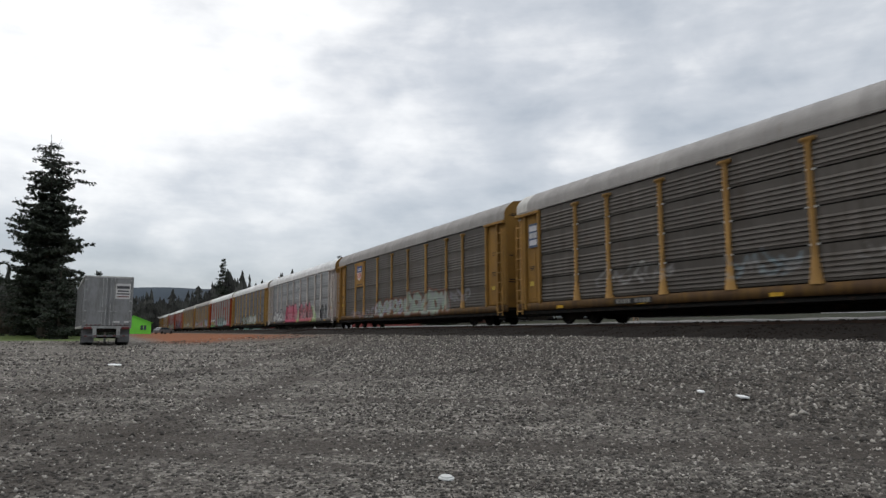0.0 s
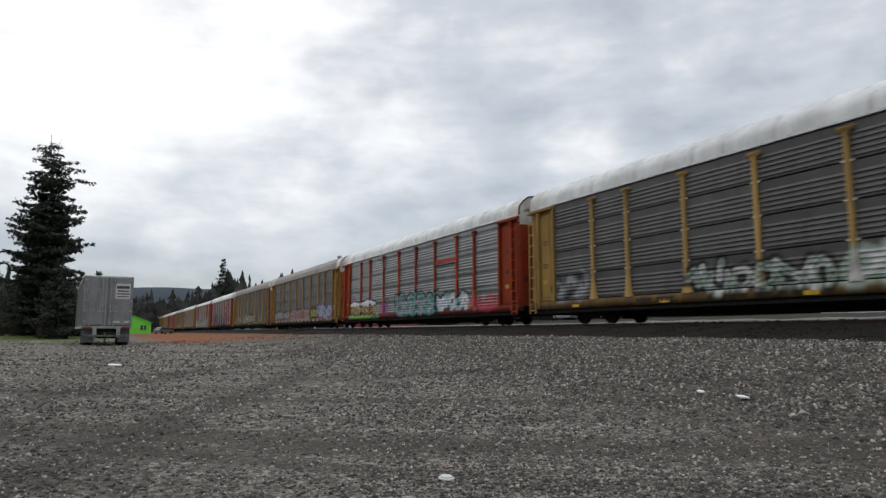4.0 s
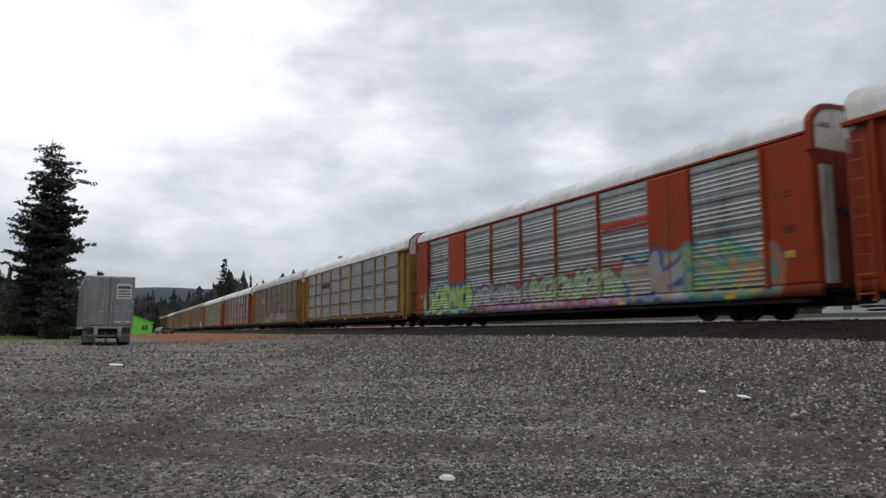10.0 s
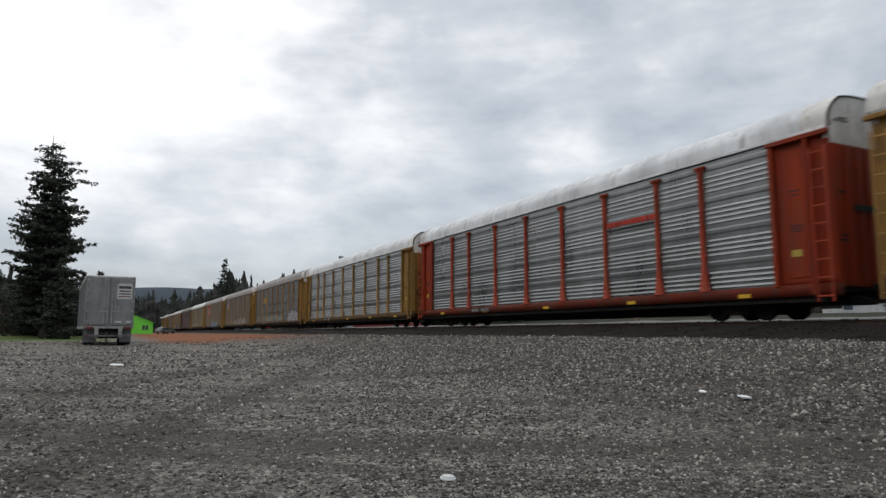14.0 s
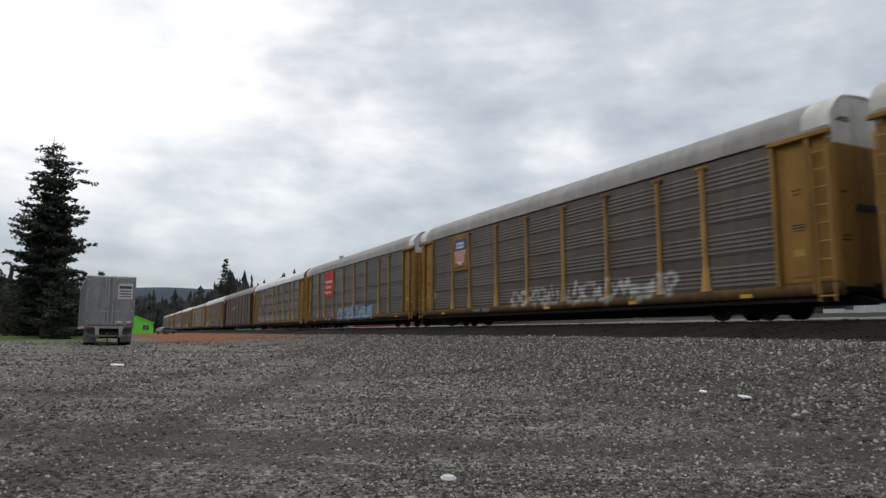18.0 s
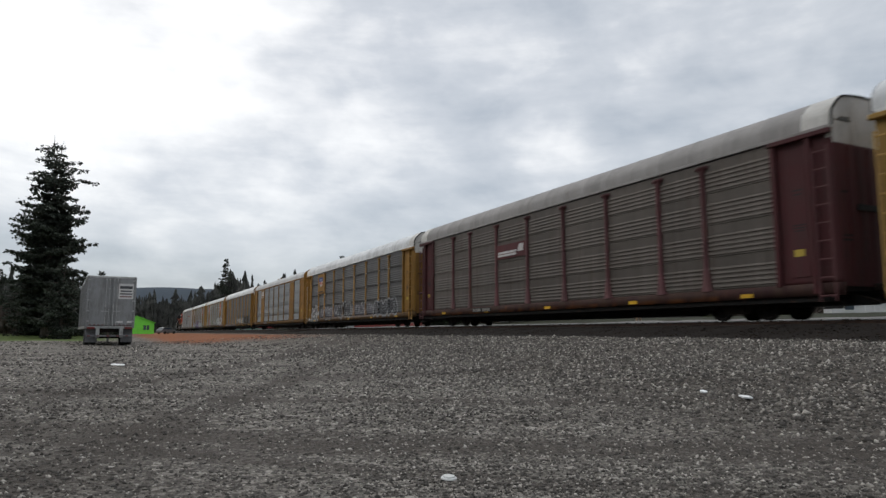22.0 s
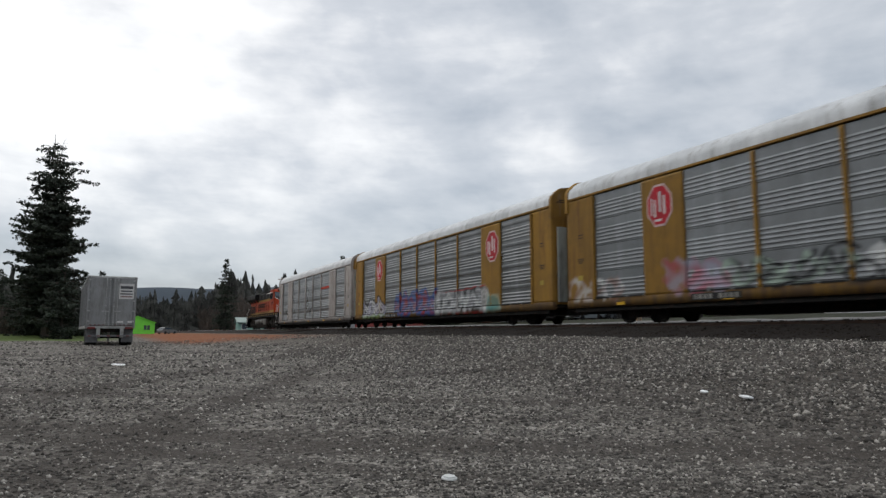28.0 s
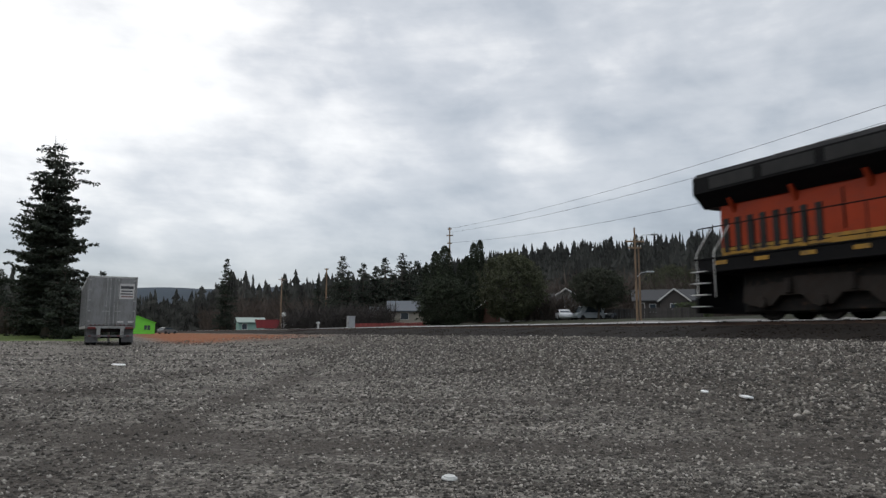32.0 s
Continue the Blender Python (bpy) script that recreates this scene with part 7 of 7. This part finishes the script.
house(4.6, 8, 3.6, 1.5, walls("cream_siding", (0.20, 0.195, 0.185)), ROOFM, pose(20.0, 112, 3.0, 0, 0, -10), "narrow cream gabled house", "gable", ((-1.2, -0.3, 1.2, 2.4, "w"), (0.4, 1.2, 0.1, 2.2, "d")))
house(7.5, 7, 2.2, 1.6, walls("beige_siding", (0.36, 0.33, 0.28)), BLUEROOF, pose(-5.6, 110, 2.2, 0, 0, 4), "low beige house with a blue-grey roof", "side", ((-1.8, -0.6, 0.8, 1.8, "w"),))
house(5.0, 6, 2.2, 1.0, walls("blue_grey_siding", (0.22, 0.25, 0.28)), BLUEROOF, pose(-10.4, 116, 2.0, 0, 0, 4), "small blue-grey shed house", "side", ())
house(5.6, 7, 1.9, 1.0, walls("teal_siding", (0.22, 0.36, 0.32)), surface("mint_metal_roof", (0.24, 0.31, 0.28), 0.5, 0.1, 0.12, 1.5), pose(-44.0, 152, 1.2, 0, 0, 22), "pale teal building by the track", "side",
      ((-2.0, -1.0, 0.3, 1.5, "w"),))
house(3.2, 4, 2.2, 1.2, walls("reddish_siding", (0.13, 0.065, 0.05)), ROOFM, pose(6.4, 100, 2.4, 0, 0, -5), "small reddish-brown shed by the trees", "gable", ())

# the bright green shed with one sloping roof
GREEN = surface("bright_green_cladding", (0.16, 0.62, 0.05), 0.6, 0, 0.08, 1.0, (0.09, 0.3, 0.04), 0.15)
shed = thing("green_shed", "bright green shed with a single sloping roof", "shed", pose(-66.8, 150, 0.9, 0, 0, 24))
part("wall", prism(bmesh.new(), [(-3.2, -0.4), (1.7, -0.4), (1.7, 2.1), (-3.2, 4.0)], "y", 0, 5), GREEN, shed)
part("roof", prism(bmesh.new(), [(-3.4, 4.05), (1.95, 1.98), (1.95, 2.12), (-3.4, 4.2)], "y", -0.3, 5.3), GREEN, shed, "green sloping roof edge")
fr = part("window", boxed(-0.5, 0.7, -0.06, 0.02, 0.5, 1.5, 0.01), M["dark"], shed)
part("mullion", boxed(0.05, 0.15, -0.08, -0.05, 0.5, 1.5), GREEN, fr)
part("window_pane", boxed(-0.42, 0.62, -0.07, -0.055, 0.58, 1.42), GLASS, fr)


def pole(h, m, label, arms=(), lamp=None, r=0.16, second=None):
    """A wooden pole; arms: heights of cross-arms; lamp: height of a street light on a bracket."""
    p = thing("utility_pole", label, "pole", m)
    bm = bmesh.new()
    rod(bm, (0, 0, -0.5), (0, 0, h), r, 10, r * 0.62)
    part("shaft", bm, POLEWOOD, p, "weathered wooden shaft")
    if second:
        bm = bmesh.new()
        rod(bm, (0.35, 0.1, -0.5), (0.35, 0.1, second), r * 0.9, 10, r * 0.6)
        part("second_shaft", bm, POLEWOOD, p)
    for z, w in arms:
        part("cross_arm", boxed(-w, w, -0.07, 0.07, z - 0.07, z + 0.07, 0.01), POLEWOOD, p)
        for x in (-w * 0.9, -w * 0.45, w * 0.45, w * 0.9):
            bm = bmesh.new()
            rod(bm, (x, 0, z + 0.07), (x, 0, z + 0.25), 0.05, 6)
            part("insulator", bm, TRIM, p)
    for z, reach in lamp or ():
        bm = bmesh.new()
        rod(bm, (0, 0, z - 0.5), (reach * 0.5, 0, z), 0.035, 6)
        rod(bm, (reach * 0.5, 0, z), (reach, 0, z + 0.05), 0.035, 6)
        a = part("lamp_arm", bm, GALV, p, "grey bracket arm")
        part("lamp_head", boxed(reach - 0.1, reach + 0.6, -0.14, 0.14, z - 0.02, z + 0.14, 0.05), GALV, a, "grey street light head")
    return p


POLEWOOD = surface("weathered_pole_wood", (0.24, 0.16, 0.10), 0.9, 0, 0.25, 3, (0.1, 0.08, 0.065), 0.4, 20, 0.3, streak=(1, 1, 0.1))
GALV = surface("galvanised_steel", (0.42, 0.43, 0.44), 0.5, 0.3, 0.1, 3)
pole(9.2, pose(17.6, 62, 1.4), "weathered pole with cross-arms and two street lights", ((7.9, 0.85), (7.3, 0.6)), ((8.5, 1.6), (5.0, 1.1)), 0.12, 7.4)
pole(15.6, pose(0.6, 110, 2.6), "tall grey pole with short arms", ((15.3, 0.3), (14.2, 0.55), (12.9, 0.4)), None, 0.17)
pole(12.0, pose(-25.1, 140, 2.2), "pale utility pole beyond the brush", ((11.8, 0.4),), ((6.2, 1.8),), 0.2)
pole(7.4, pose(-12.7, 130, 2.4), "short pale pole by the brush", (), None, 0.16)
pole(12.0, pose(-39.4, 160, 2.0), "far utility pole before the woods", ((11.4, 0.8),), None, 0.2)


def wire(a, b, sag, name="power_line"):
    cu = bpy.data.curves.new("wire", "CURVE")
    cu.dimensions, cu.bevel_depth, cu.bevel_resolution = "3D", 0.016, 1
    sp = cu.splines.new("POLY")
    a, b, n = Vector(a), Vector(b), 24
    sp.points.add(n)
    for i in range(n + 1):
        k = i / n
        v = a.lerp(b, k) - Vector((0, 0, 4 * sag * k * (1 - k)))
        sp.points[i].co = (*v, 1)
    ob = new(name, cu)
    cu.materials.append(M["steel"])
    return tagged(ob, "thin black power line strung over the far side", "power line", "power lines")


wire((0.6, 110, 18.0), (33.0, 38.5, 16.6), 1.0)
wire((0.9, 110, 17.4), (33.6, 38.5, 15.6), 1.1)
wire((0.4, 110, 15.6), (32.4, 38.5, 12.6), 1.2)

# things beside the far rail
cabinet = thing("signal_cabinet", "grey steel signal cabinet beside the track", "cabinet", along_track(80, -4.6, 1.05))
part("body", boxed(-0.45, 0.45, -0.35, 0.35, 0, 1.55, 0.03), GALV, cabinet)
part("lid", boxed(-0.5, 0.5, -0.4, 0.4, 1.55, 1.62, 0.02), GALV, cabinet)
part("door", boxed(-0.38, 0.38, -0.37, -0.345, 0.1, 1.45, 0.01), GALV, cabinet)
part("door_handle", boxed(0.2, 0.24, -0.40, -0.365, 0.7, 0.9), M["steel"], cabinet)
post = thing("white_marker_post", "short white marker post beside the track", "marker", along_track(92, -4.2, 1.05))
bm = bmesh.new()
rod(bm, (0, 0, 0), (0, 0, 0.9), 0.12, 8)
part("post", bm, TRIM, post)
part("cap", boxed(-0.22, 0.22, -0.2, 0.2, 0.86, 1.15, 0.06), TRIM, post)
sign = thing("white_sign_board", "small white sign board on a thin post", "sign", pose(-29.0, 120, 1.9, 0, 0, 10))
bm = bmesh.new()
rod(bm, (0, 0, -0.2), (0, 0, 2.6), 0.04, 6)
part("post", bm, GALV, sign)
part("board", boxed(-0.35, 0.35, -0.06, -0.03, 1.8, 2.5, 0.01), TRIM, sign)

# fence and cars along the far road
FENCE = surface("weathered_board_fence", (0.06, 0.054, 0.05), 0.9, 0, 0.25, 2, None, 0, 20, 0.2, obj=0.25)
REDF = surface("red_painted_fence", (0.25, 0.05, 0.045), 0.8, 0, 0.2, 2, None, 0, 20, 0.2, obj=0.2)


def fence(a, b, h, mat, label, step=0.3):
    f = thing("board_fence", label, "fence", pose(*a, 0))
    v = Vector((b[0] - a[0], b[1] - a[1], 0))
    n = int(v.length / step)
    turn = math.degrees(math.atan2(v.y, v.x))
    me = mesh_of(boxed(0, step * 0.92, -0.015, 0.015, -0.1, h, 0.008), mat)
    for i in range(n):
        p = v * (i / n)
        part("board", me, None, f, at=pose(p.x, p.y, world_ground(a[0] + p.x, a[1] + p.y), 0, 0, turn))
    for z in (0.35, h - 0.35):
        m0 = pose(0, 0.03, world_ground(*a) + z, 0, 0, turn)
        part("rail", boxed(0, v.length, 0, 0.05, 0, 0.09), mat, f, at=m0)
    return f


fence((22.0, 92.0), (34.0, 89.0), 1.5, FENCE, "weathered dark board fence along the far road", 0.35)
fence((-14.5, 102.0), (-3.0, 101.0), 0.6, REDF, "low red board fence beyond the track", 0.35)



def parked_car(m, col, label, van=False):
    c = thing("parked_car", label, "car", m, "cars parked along the far road")
    paintm = surface("car_paint", col, 0.3, 0.0, 0.06, 1, None, 0, 20, 0)
    hi = 1.9 if van else 1.42
    body = [(-2.15, 0.28), (2.1, 0.28), (2.22, 0.5), (2.15, 0.72), (1.95, 0.84), (1.2 if not van else 1.75, 0.98), (-2.0, 1.0), (-2.2, 0.86), (-2.22, 0.5)]
    bm = prism(bmesh.new(), body, "y", -0.86, 0.86)
    bmesh.ops.bevel(bm, geom=bm.edges[:], offset=0.05, segments=2, affect="EDGES")
    part("body", bm, paintm, c)
    top = [(-1.95, 0.98), (1.1, 0.96), (0.4, hi - 0.06), (0.1, hi), (-1.2, hi), (-1.6, hi - 0.1)] if not van else [(-2.1, 0.98), (1.65, 0.96), (1.1, hi - 0.05), (0.9, hi), (-1.95, hi), (-2.1, hi - 0.1)]
    bm = prism(bmesh.new(), top, "y", -0.74, 0.74)
    bmesh.ops.bevel(bm, geom=bm.edges[:], offset=0.05, segments=2, affect="EDGES")
    part("cabin", bm, paintm, c)
    for x0, z0, x1, z1, name in ((1.13 if not van else 1.68, 0.99, 0.47 if not van else 1.2, hi - 0.12, "windscreen"), (-1.99 if not van else -2.13, 1.0, -1.66 if not van else -2.12, hi - 0.16, "rear_window")):
        sg = 1 if x0 > 0 else -1
        part(name, hexa([(x0 - sg * 0.06, -0.62, z0), (x0 - sg * 0.06, 0.62, z0), (x1 - sg * 0.06, 0.58, z1), (x1 - sg * 0.06, -0.58, z1),
                         (x0 + sg * 0.015, -0.62, z0), (x0 + sg * 0.015, 0.62, z0), (x1 + sg * 0.015, 0.58, z1), (x1 + sg * 0.015, -0.58, z1)]), GLASS, c)
    for sy in (-1, 1):
        w = [(-1.7, 1.03), (0.95, 1.0), (0.40, hi - 0.08), (-1.4, hi - 0.08)]
        part("side_window", prism(bmesh.new(), w, "y", min(sy * 0.73, sy * 0.752), max(sy * 0.73, sy * 0.752)), GLASS, c)
        for x in (-1.35, 1.35):
            bm = bmesh.new()
            lathe(bm, [(0.1, -0.1), (0.31, -0.1), (0.33, 0), (0.31, 0.1), (0.1, 0.1)], 14)
            part("wheel", bm, TYRE, c, at=pose(x, sy * 0.8, 0.33))
        part("headlight", boxed(2.18, 2.26, sy * 0.6 - 0.15, sy * 0.6 + 0.15, 0.62, 0.74), TRIM, c)
    return c


def kerbside(x, y, turn):
    return pose(x, y, world_ground(x, y), 0, 0, turn)


parked_car(kerbside(15.4, 88, 268), (0.5, 0.51, 0.52), "white parked hatchback on the far road")
parked_car(kerbside(19.4, 92, 200), (0.34, 0.37, 0.40), "grey parked van before the houses", True)
parked_car(kerbside(23.6, 93, 215), (0.10, 0.11, 0.12), "dark parked car under the trees")
parked_car(kerbside(11.4, 99, 210), (0.09, 0.10, 0.11), "dark parked car by the pale house")
parked_car(kerbside(-60.5, 146, 70), (0.15, 0.155, 0.16), "grey parked car beside the green shed")
parked_car(kerbside(-32.0, 140, 20), (0.5, 0.5, 0.5), "pale parked car by the teal building")

# red dumpster and stacked rusty ties by the teal building
bin_ = thing("red_dumpster", "dark red steel dumpster", "dumpster", kerbside(-37.5, 141, 18))
part("body", prism(bmesh.new(), [(-2.1, 0.2), (2.1, 0.2), (2.5, 1.9), (-2.5, 1.9)], "y", -0.9, 0.9), surface("dumpster_red", (0.24, 0.025, 0.03), 0.6, 0, 0.2, 2, GRIME, 0.3), bin_)
part("rim", boxed(-2.55, 2.55, -0.95, 0.95, 1.86, 1.98, 0.02), surface("dumpster_rim", (0.18, 0.02, 0.025), 0.6, 0, 0.2, 2), bin_)
pile_m = mesh_of(boxed(-1.3, 1.3, -0.12, 0.12, 0, 0.2, 0.01), surface("old_reddish_ties", (0.16, 0.075, 0.05), 0.9, 0, 0.3, 3, GRIME, 0.3, obj=0.35))
rnd = random.Random(8)
for k in range(9):
    v = on_track(168 + k * 7, -8.5)
    st = thing("tie_stack", "stack of old reddish timber ties", "timber stack", pose(v.x, v.y, world_ground(v.x, v.y), 0, 0, HEADING + rnd.uniform(-12, 12)), "stacks of old ties")
    for i in range(5):
        for z in range(rnd.randint(5, 8)):
            part("tie", pile_m, None, st, at=pose(rnd.uniform(-0.1, 0.1), i * 0.27, z * 0.2, 0, 0, rnd.uniform(-3, 3)))
hedge = Leafage(81)
for i in range(500):
    hedge.clump(Vector((rnd.uniform(-2.6, 2.6), rnd.uniform(-0.6, 0.6), rnd.uniform(0.1, 2.3))), 0.22, 9)
tagged(new("hedge", hedge.mesh(HEDGE)), "fresh green hedge before the gabled house", "hedge").matrix_basis = kerbside(36.0, 98, -12)

# ---- litter and stones on the lot ----
lid = thing("plastic_lid", "white plastic cup lid on the gravel", "litter", pose(0.02, 4.2, world_ground(0.02, 4.2) + 0.014, 4, 3, 0))
bm = bmesh.new()
lathe(bm, [(0.02, 0.012), (0.035, 0.014), (0.038, 0.006), (0.048, 0.004), (0.05, -0.004), (0.02, -0.004)], 20, "z")
part("disc", bm, TRIM, lid)


PAPER = surface("white_paper", (0.85, 0.85, 0.84), 0.8, 0, 0.05, 5)


def scrap(x, y, w, d, seed, label):
    rnd = random.Random(seed)
    bm = bmesh.new()
    pts = [(w * math.cos(a) * rnd.uniform(0.7, 1), d * math.sin(a) * rnd.uniform(0.7, 1)) for a in [k * 0.785 for k in range(8)]]
    prism(bm, pts, "z", 0, 0.014)
    return solo("scrap", bm, PAPER, label, "litter", pose(x, y, world_ground(x, y) + 0.035, rnd.uniform(6, 12), rnd.uniform(-5, 5), rnd.uniform(-15, 15)), "litter on the lot")


scrap(3.26, 7.42, 0.085, 0.08, 1, "white paper scrap on the gravel")
scrap(3.06, 8.1, 0.05, 0.05, 2, "small white scrap on the gravel")
scrap(-8.8, 18.2, 0.24, 0.1, 3, "flat white scrap on the lot")
for k, (x, y) in enumerate(((-52.0, 70.0), (-50.8, 69.5), (-49.0, 71.0))):
    scrap(x, y, 0.3, 0.15, 10 + k, "pale scrap at the edge of the grass")


def scatter(name, label, count, seed, mat, box_sp=None, size=None, height=ground_z):
    """Loose angular stones in one mesh: over a stretch of the track, or spread about the lot, coarser further off."""
    rng = np.random.RandomState(seed)
    if box_sp:
        s0, s1, p0, p1 = box_sp
        S, P, grow = rng.uniform(s0, s1, count), rng.uniform(p0, p1, count), 1.0
    else:
        far, a = np.exp(rng.uniform(math.log(2.6), math.log(62), count)), rng.uniform(-0.75, 0.75, count)
        x, y = far * np.sin(a) - CENTRE0.x, far * np.cos(a) - CENTRE0.y
        S, P = x * ALONG.x + y * ALONG.y, x * ACROSS.x + y * ACROSS.y
        keep = (P > 3.1) & ~((np.sin(a) < -0.12) & (rng.uniform(0, 1, count) < 0.45))       # finer and smoother where cars turn
        S, P, far = S[keep], P[keep], far[keep]
        count, grow = len(S), np.clip(0.0055 + 0.0015 * far, 0, 0.045)
        size = (0.55, 1.3)
    Z = height(S, P)
    X, Y = CENTRE0.x + ALONG.x * S + ACROSS.x * P, CENTRE0.y + ALONG.y * S + ACROSS.y * P
    base = np.array([(1, 0, 0), (0, 1, 0), (-1, 0, 0), (0, -1, 0), (0, 0, 0.75), (0, 0, -0.5)], float)
    R = grow * rng.uniform(*size, count) * rng.choice([0.7, 1.0, 1.0, 1.5], count)
    V = base[None] * R[:, None, None] * rng.uniform(0.55, 1.25, (count, 6, 1)) + rng.uniform(-0.25, 0.25, (count, 6, 3)) * R[:, None, None]
    a = rng.uniform(0, 6.28, count)
    ca, sa = np.cos(a)[:, None], np.sin(a)[:, None]
    V = np.stack([V[..., 0] * ca - V[..., 1] * sa, V[..., 0] * sa + V[..., 1] * ca, V[..., 2]], -1) + np.stack([X, Y, Z], -1)[:, None]
    f = np.array([(0, 1, 4), (1, 2, 4), (2, 3, 4), (3, 0, 4), (1, 0, 5), (2, 1, 5), (3, 2, 5), (0, 3, 5)])
    F = (f[None] + 6 * np.arange(count)[:, None, None]).reshape(-1, 3)
    me = bpy.data.meshes.new("m")
    me.vertices.add(count * 6)
    me.vertices.foreach_set("co", V.astype(np.float32).reshape(-1))
    me.loops.add(F.size)
    me.loops.foreach_set("vertex_index", F.astype(np.int32).reshape(-1))
    me.polygons.add(len(F))
    me.polygons.foreach_set("loop_start", np.arange(0, F.size, 3, dtype=np.int32))
    me.update(calc_edges=True)
    me.materials.append(mat)
    return tagged(new(name, me), label, "gravel", kind="stuff")


def stone_material():
    """Broken rock: most stones dark or middling, a few pale."""
    m, t, b = nodes_of("loose_gravel_stones")
    r = t.nodes.new("ShaderNodeValToRGB")
    t.links.new(t.nodes.new("ShaderNodeNewGeometry").outputs["Random Per Island"], r.inputs[0])
    el = r.color_ramp.elements
    el[0].position, el[0].color = 0.0, (0.050, 0.045, 0.040, 1)
    el[1].position, el[1].color = 1.0, (0.52, 0.48, 0.43, 1)
    for at, v in ((0.35, (0.075, 0.068, 0.061)), (0.65, (0.140, 0.128, 0.113)), (0.84, (0.262, 0.240, 0.210)), (0.93, (0.43, 0.40, 0.352))):
        k = el.new(at)
        k.color = (*v, 1)
    fine = noise_of(t, 60, 3)
    t.links.new(mixed(t, ramp(t, fine, 0.4, 0.7, 0, 0.4), r.outputs[0], (0.05, 0.045, 0.04)), b.inputs["Base Color"])
    b.inputs["Roughness"].default_value, b.inputs["Specular IOR Level"].default_value = 0.9, 0.25
    return m


STONE = stone_material()
scatter("loose_gravel", "loose grey gravel stones on the lot", 120000, 91, STONE)
scatter("shoulder_stones", "dark ballast stones on the shoulder", 9000, 94, M["ballast_stone"], (0, 80, 1.3, 4.5), (0.02, 0.038),
        lambda s, p: RAIL + np.interp(p, (1.2, 1.9, 2.9, 4.1, 4.9), (-0.16, -0.19, -0.35, -0.51, -0.6)))
scatter("slope_stones", "coarse broken stones on the slope below the track", 52000, 97, STONE, (-2, 34, 3.3, 13.5), (0.016, 0.034))


# ---- what moves ----
def motions():
    # the train runs slightly faster, then slower, than its mean speed: metres behind it at each full second
    behind = (0.62, 0.38, 0.15, -0.05, -0.05, -0.04, -0.1, -0.27, -0.3, -0.25, 0.0, 0.0, -0.25, -0.1, -0.03, 0.04, 0.1, 0.18, 0.47, 0.52, 0.52, 1.0,
              1.05, 0.80, 0.82, 0.9, 0.95, 0.85, 0.79, 0.82, 0.98, 0.70, 0.66)
    # slack in the couplings
    slack = (-0.07, 0, -0.04, 0.07, -0.07, 0, 0.04, 0.01, -0.09, 0.02, 0.03, 0, 0.01, 0.01, 0.02, -0.04, -0.02, 0, 0.03, 0.02, 0.01, 0, -0.02, -0.02)
    for j, car in enumerate(train):
        walk(car, [(t, along_track(FIRST + PITCH * j + slack[j] + b - SPEED * t, 0, RAIL)) for t, b in enumerate(behind)])
    walk(loco, [(t, along_track(FIRST + PITCH * 23 + 14.2 + 10.5 + b - SPEED * t, 0, RAIL)) for t, b in enumerate(behind)])
    walk(clouds, [(t, pose(-1.2 * t, 0, CLOUD_BASE)) for t in (0, 8, 16, 24, 32)])


motions()
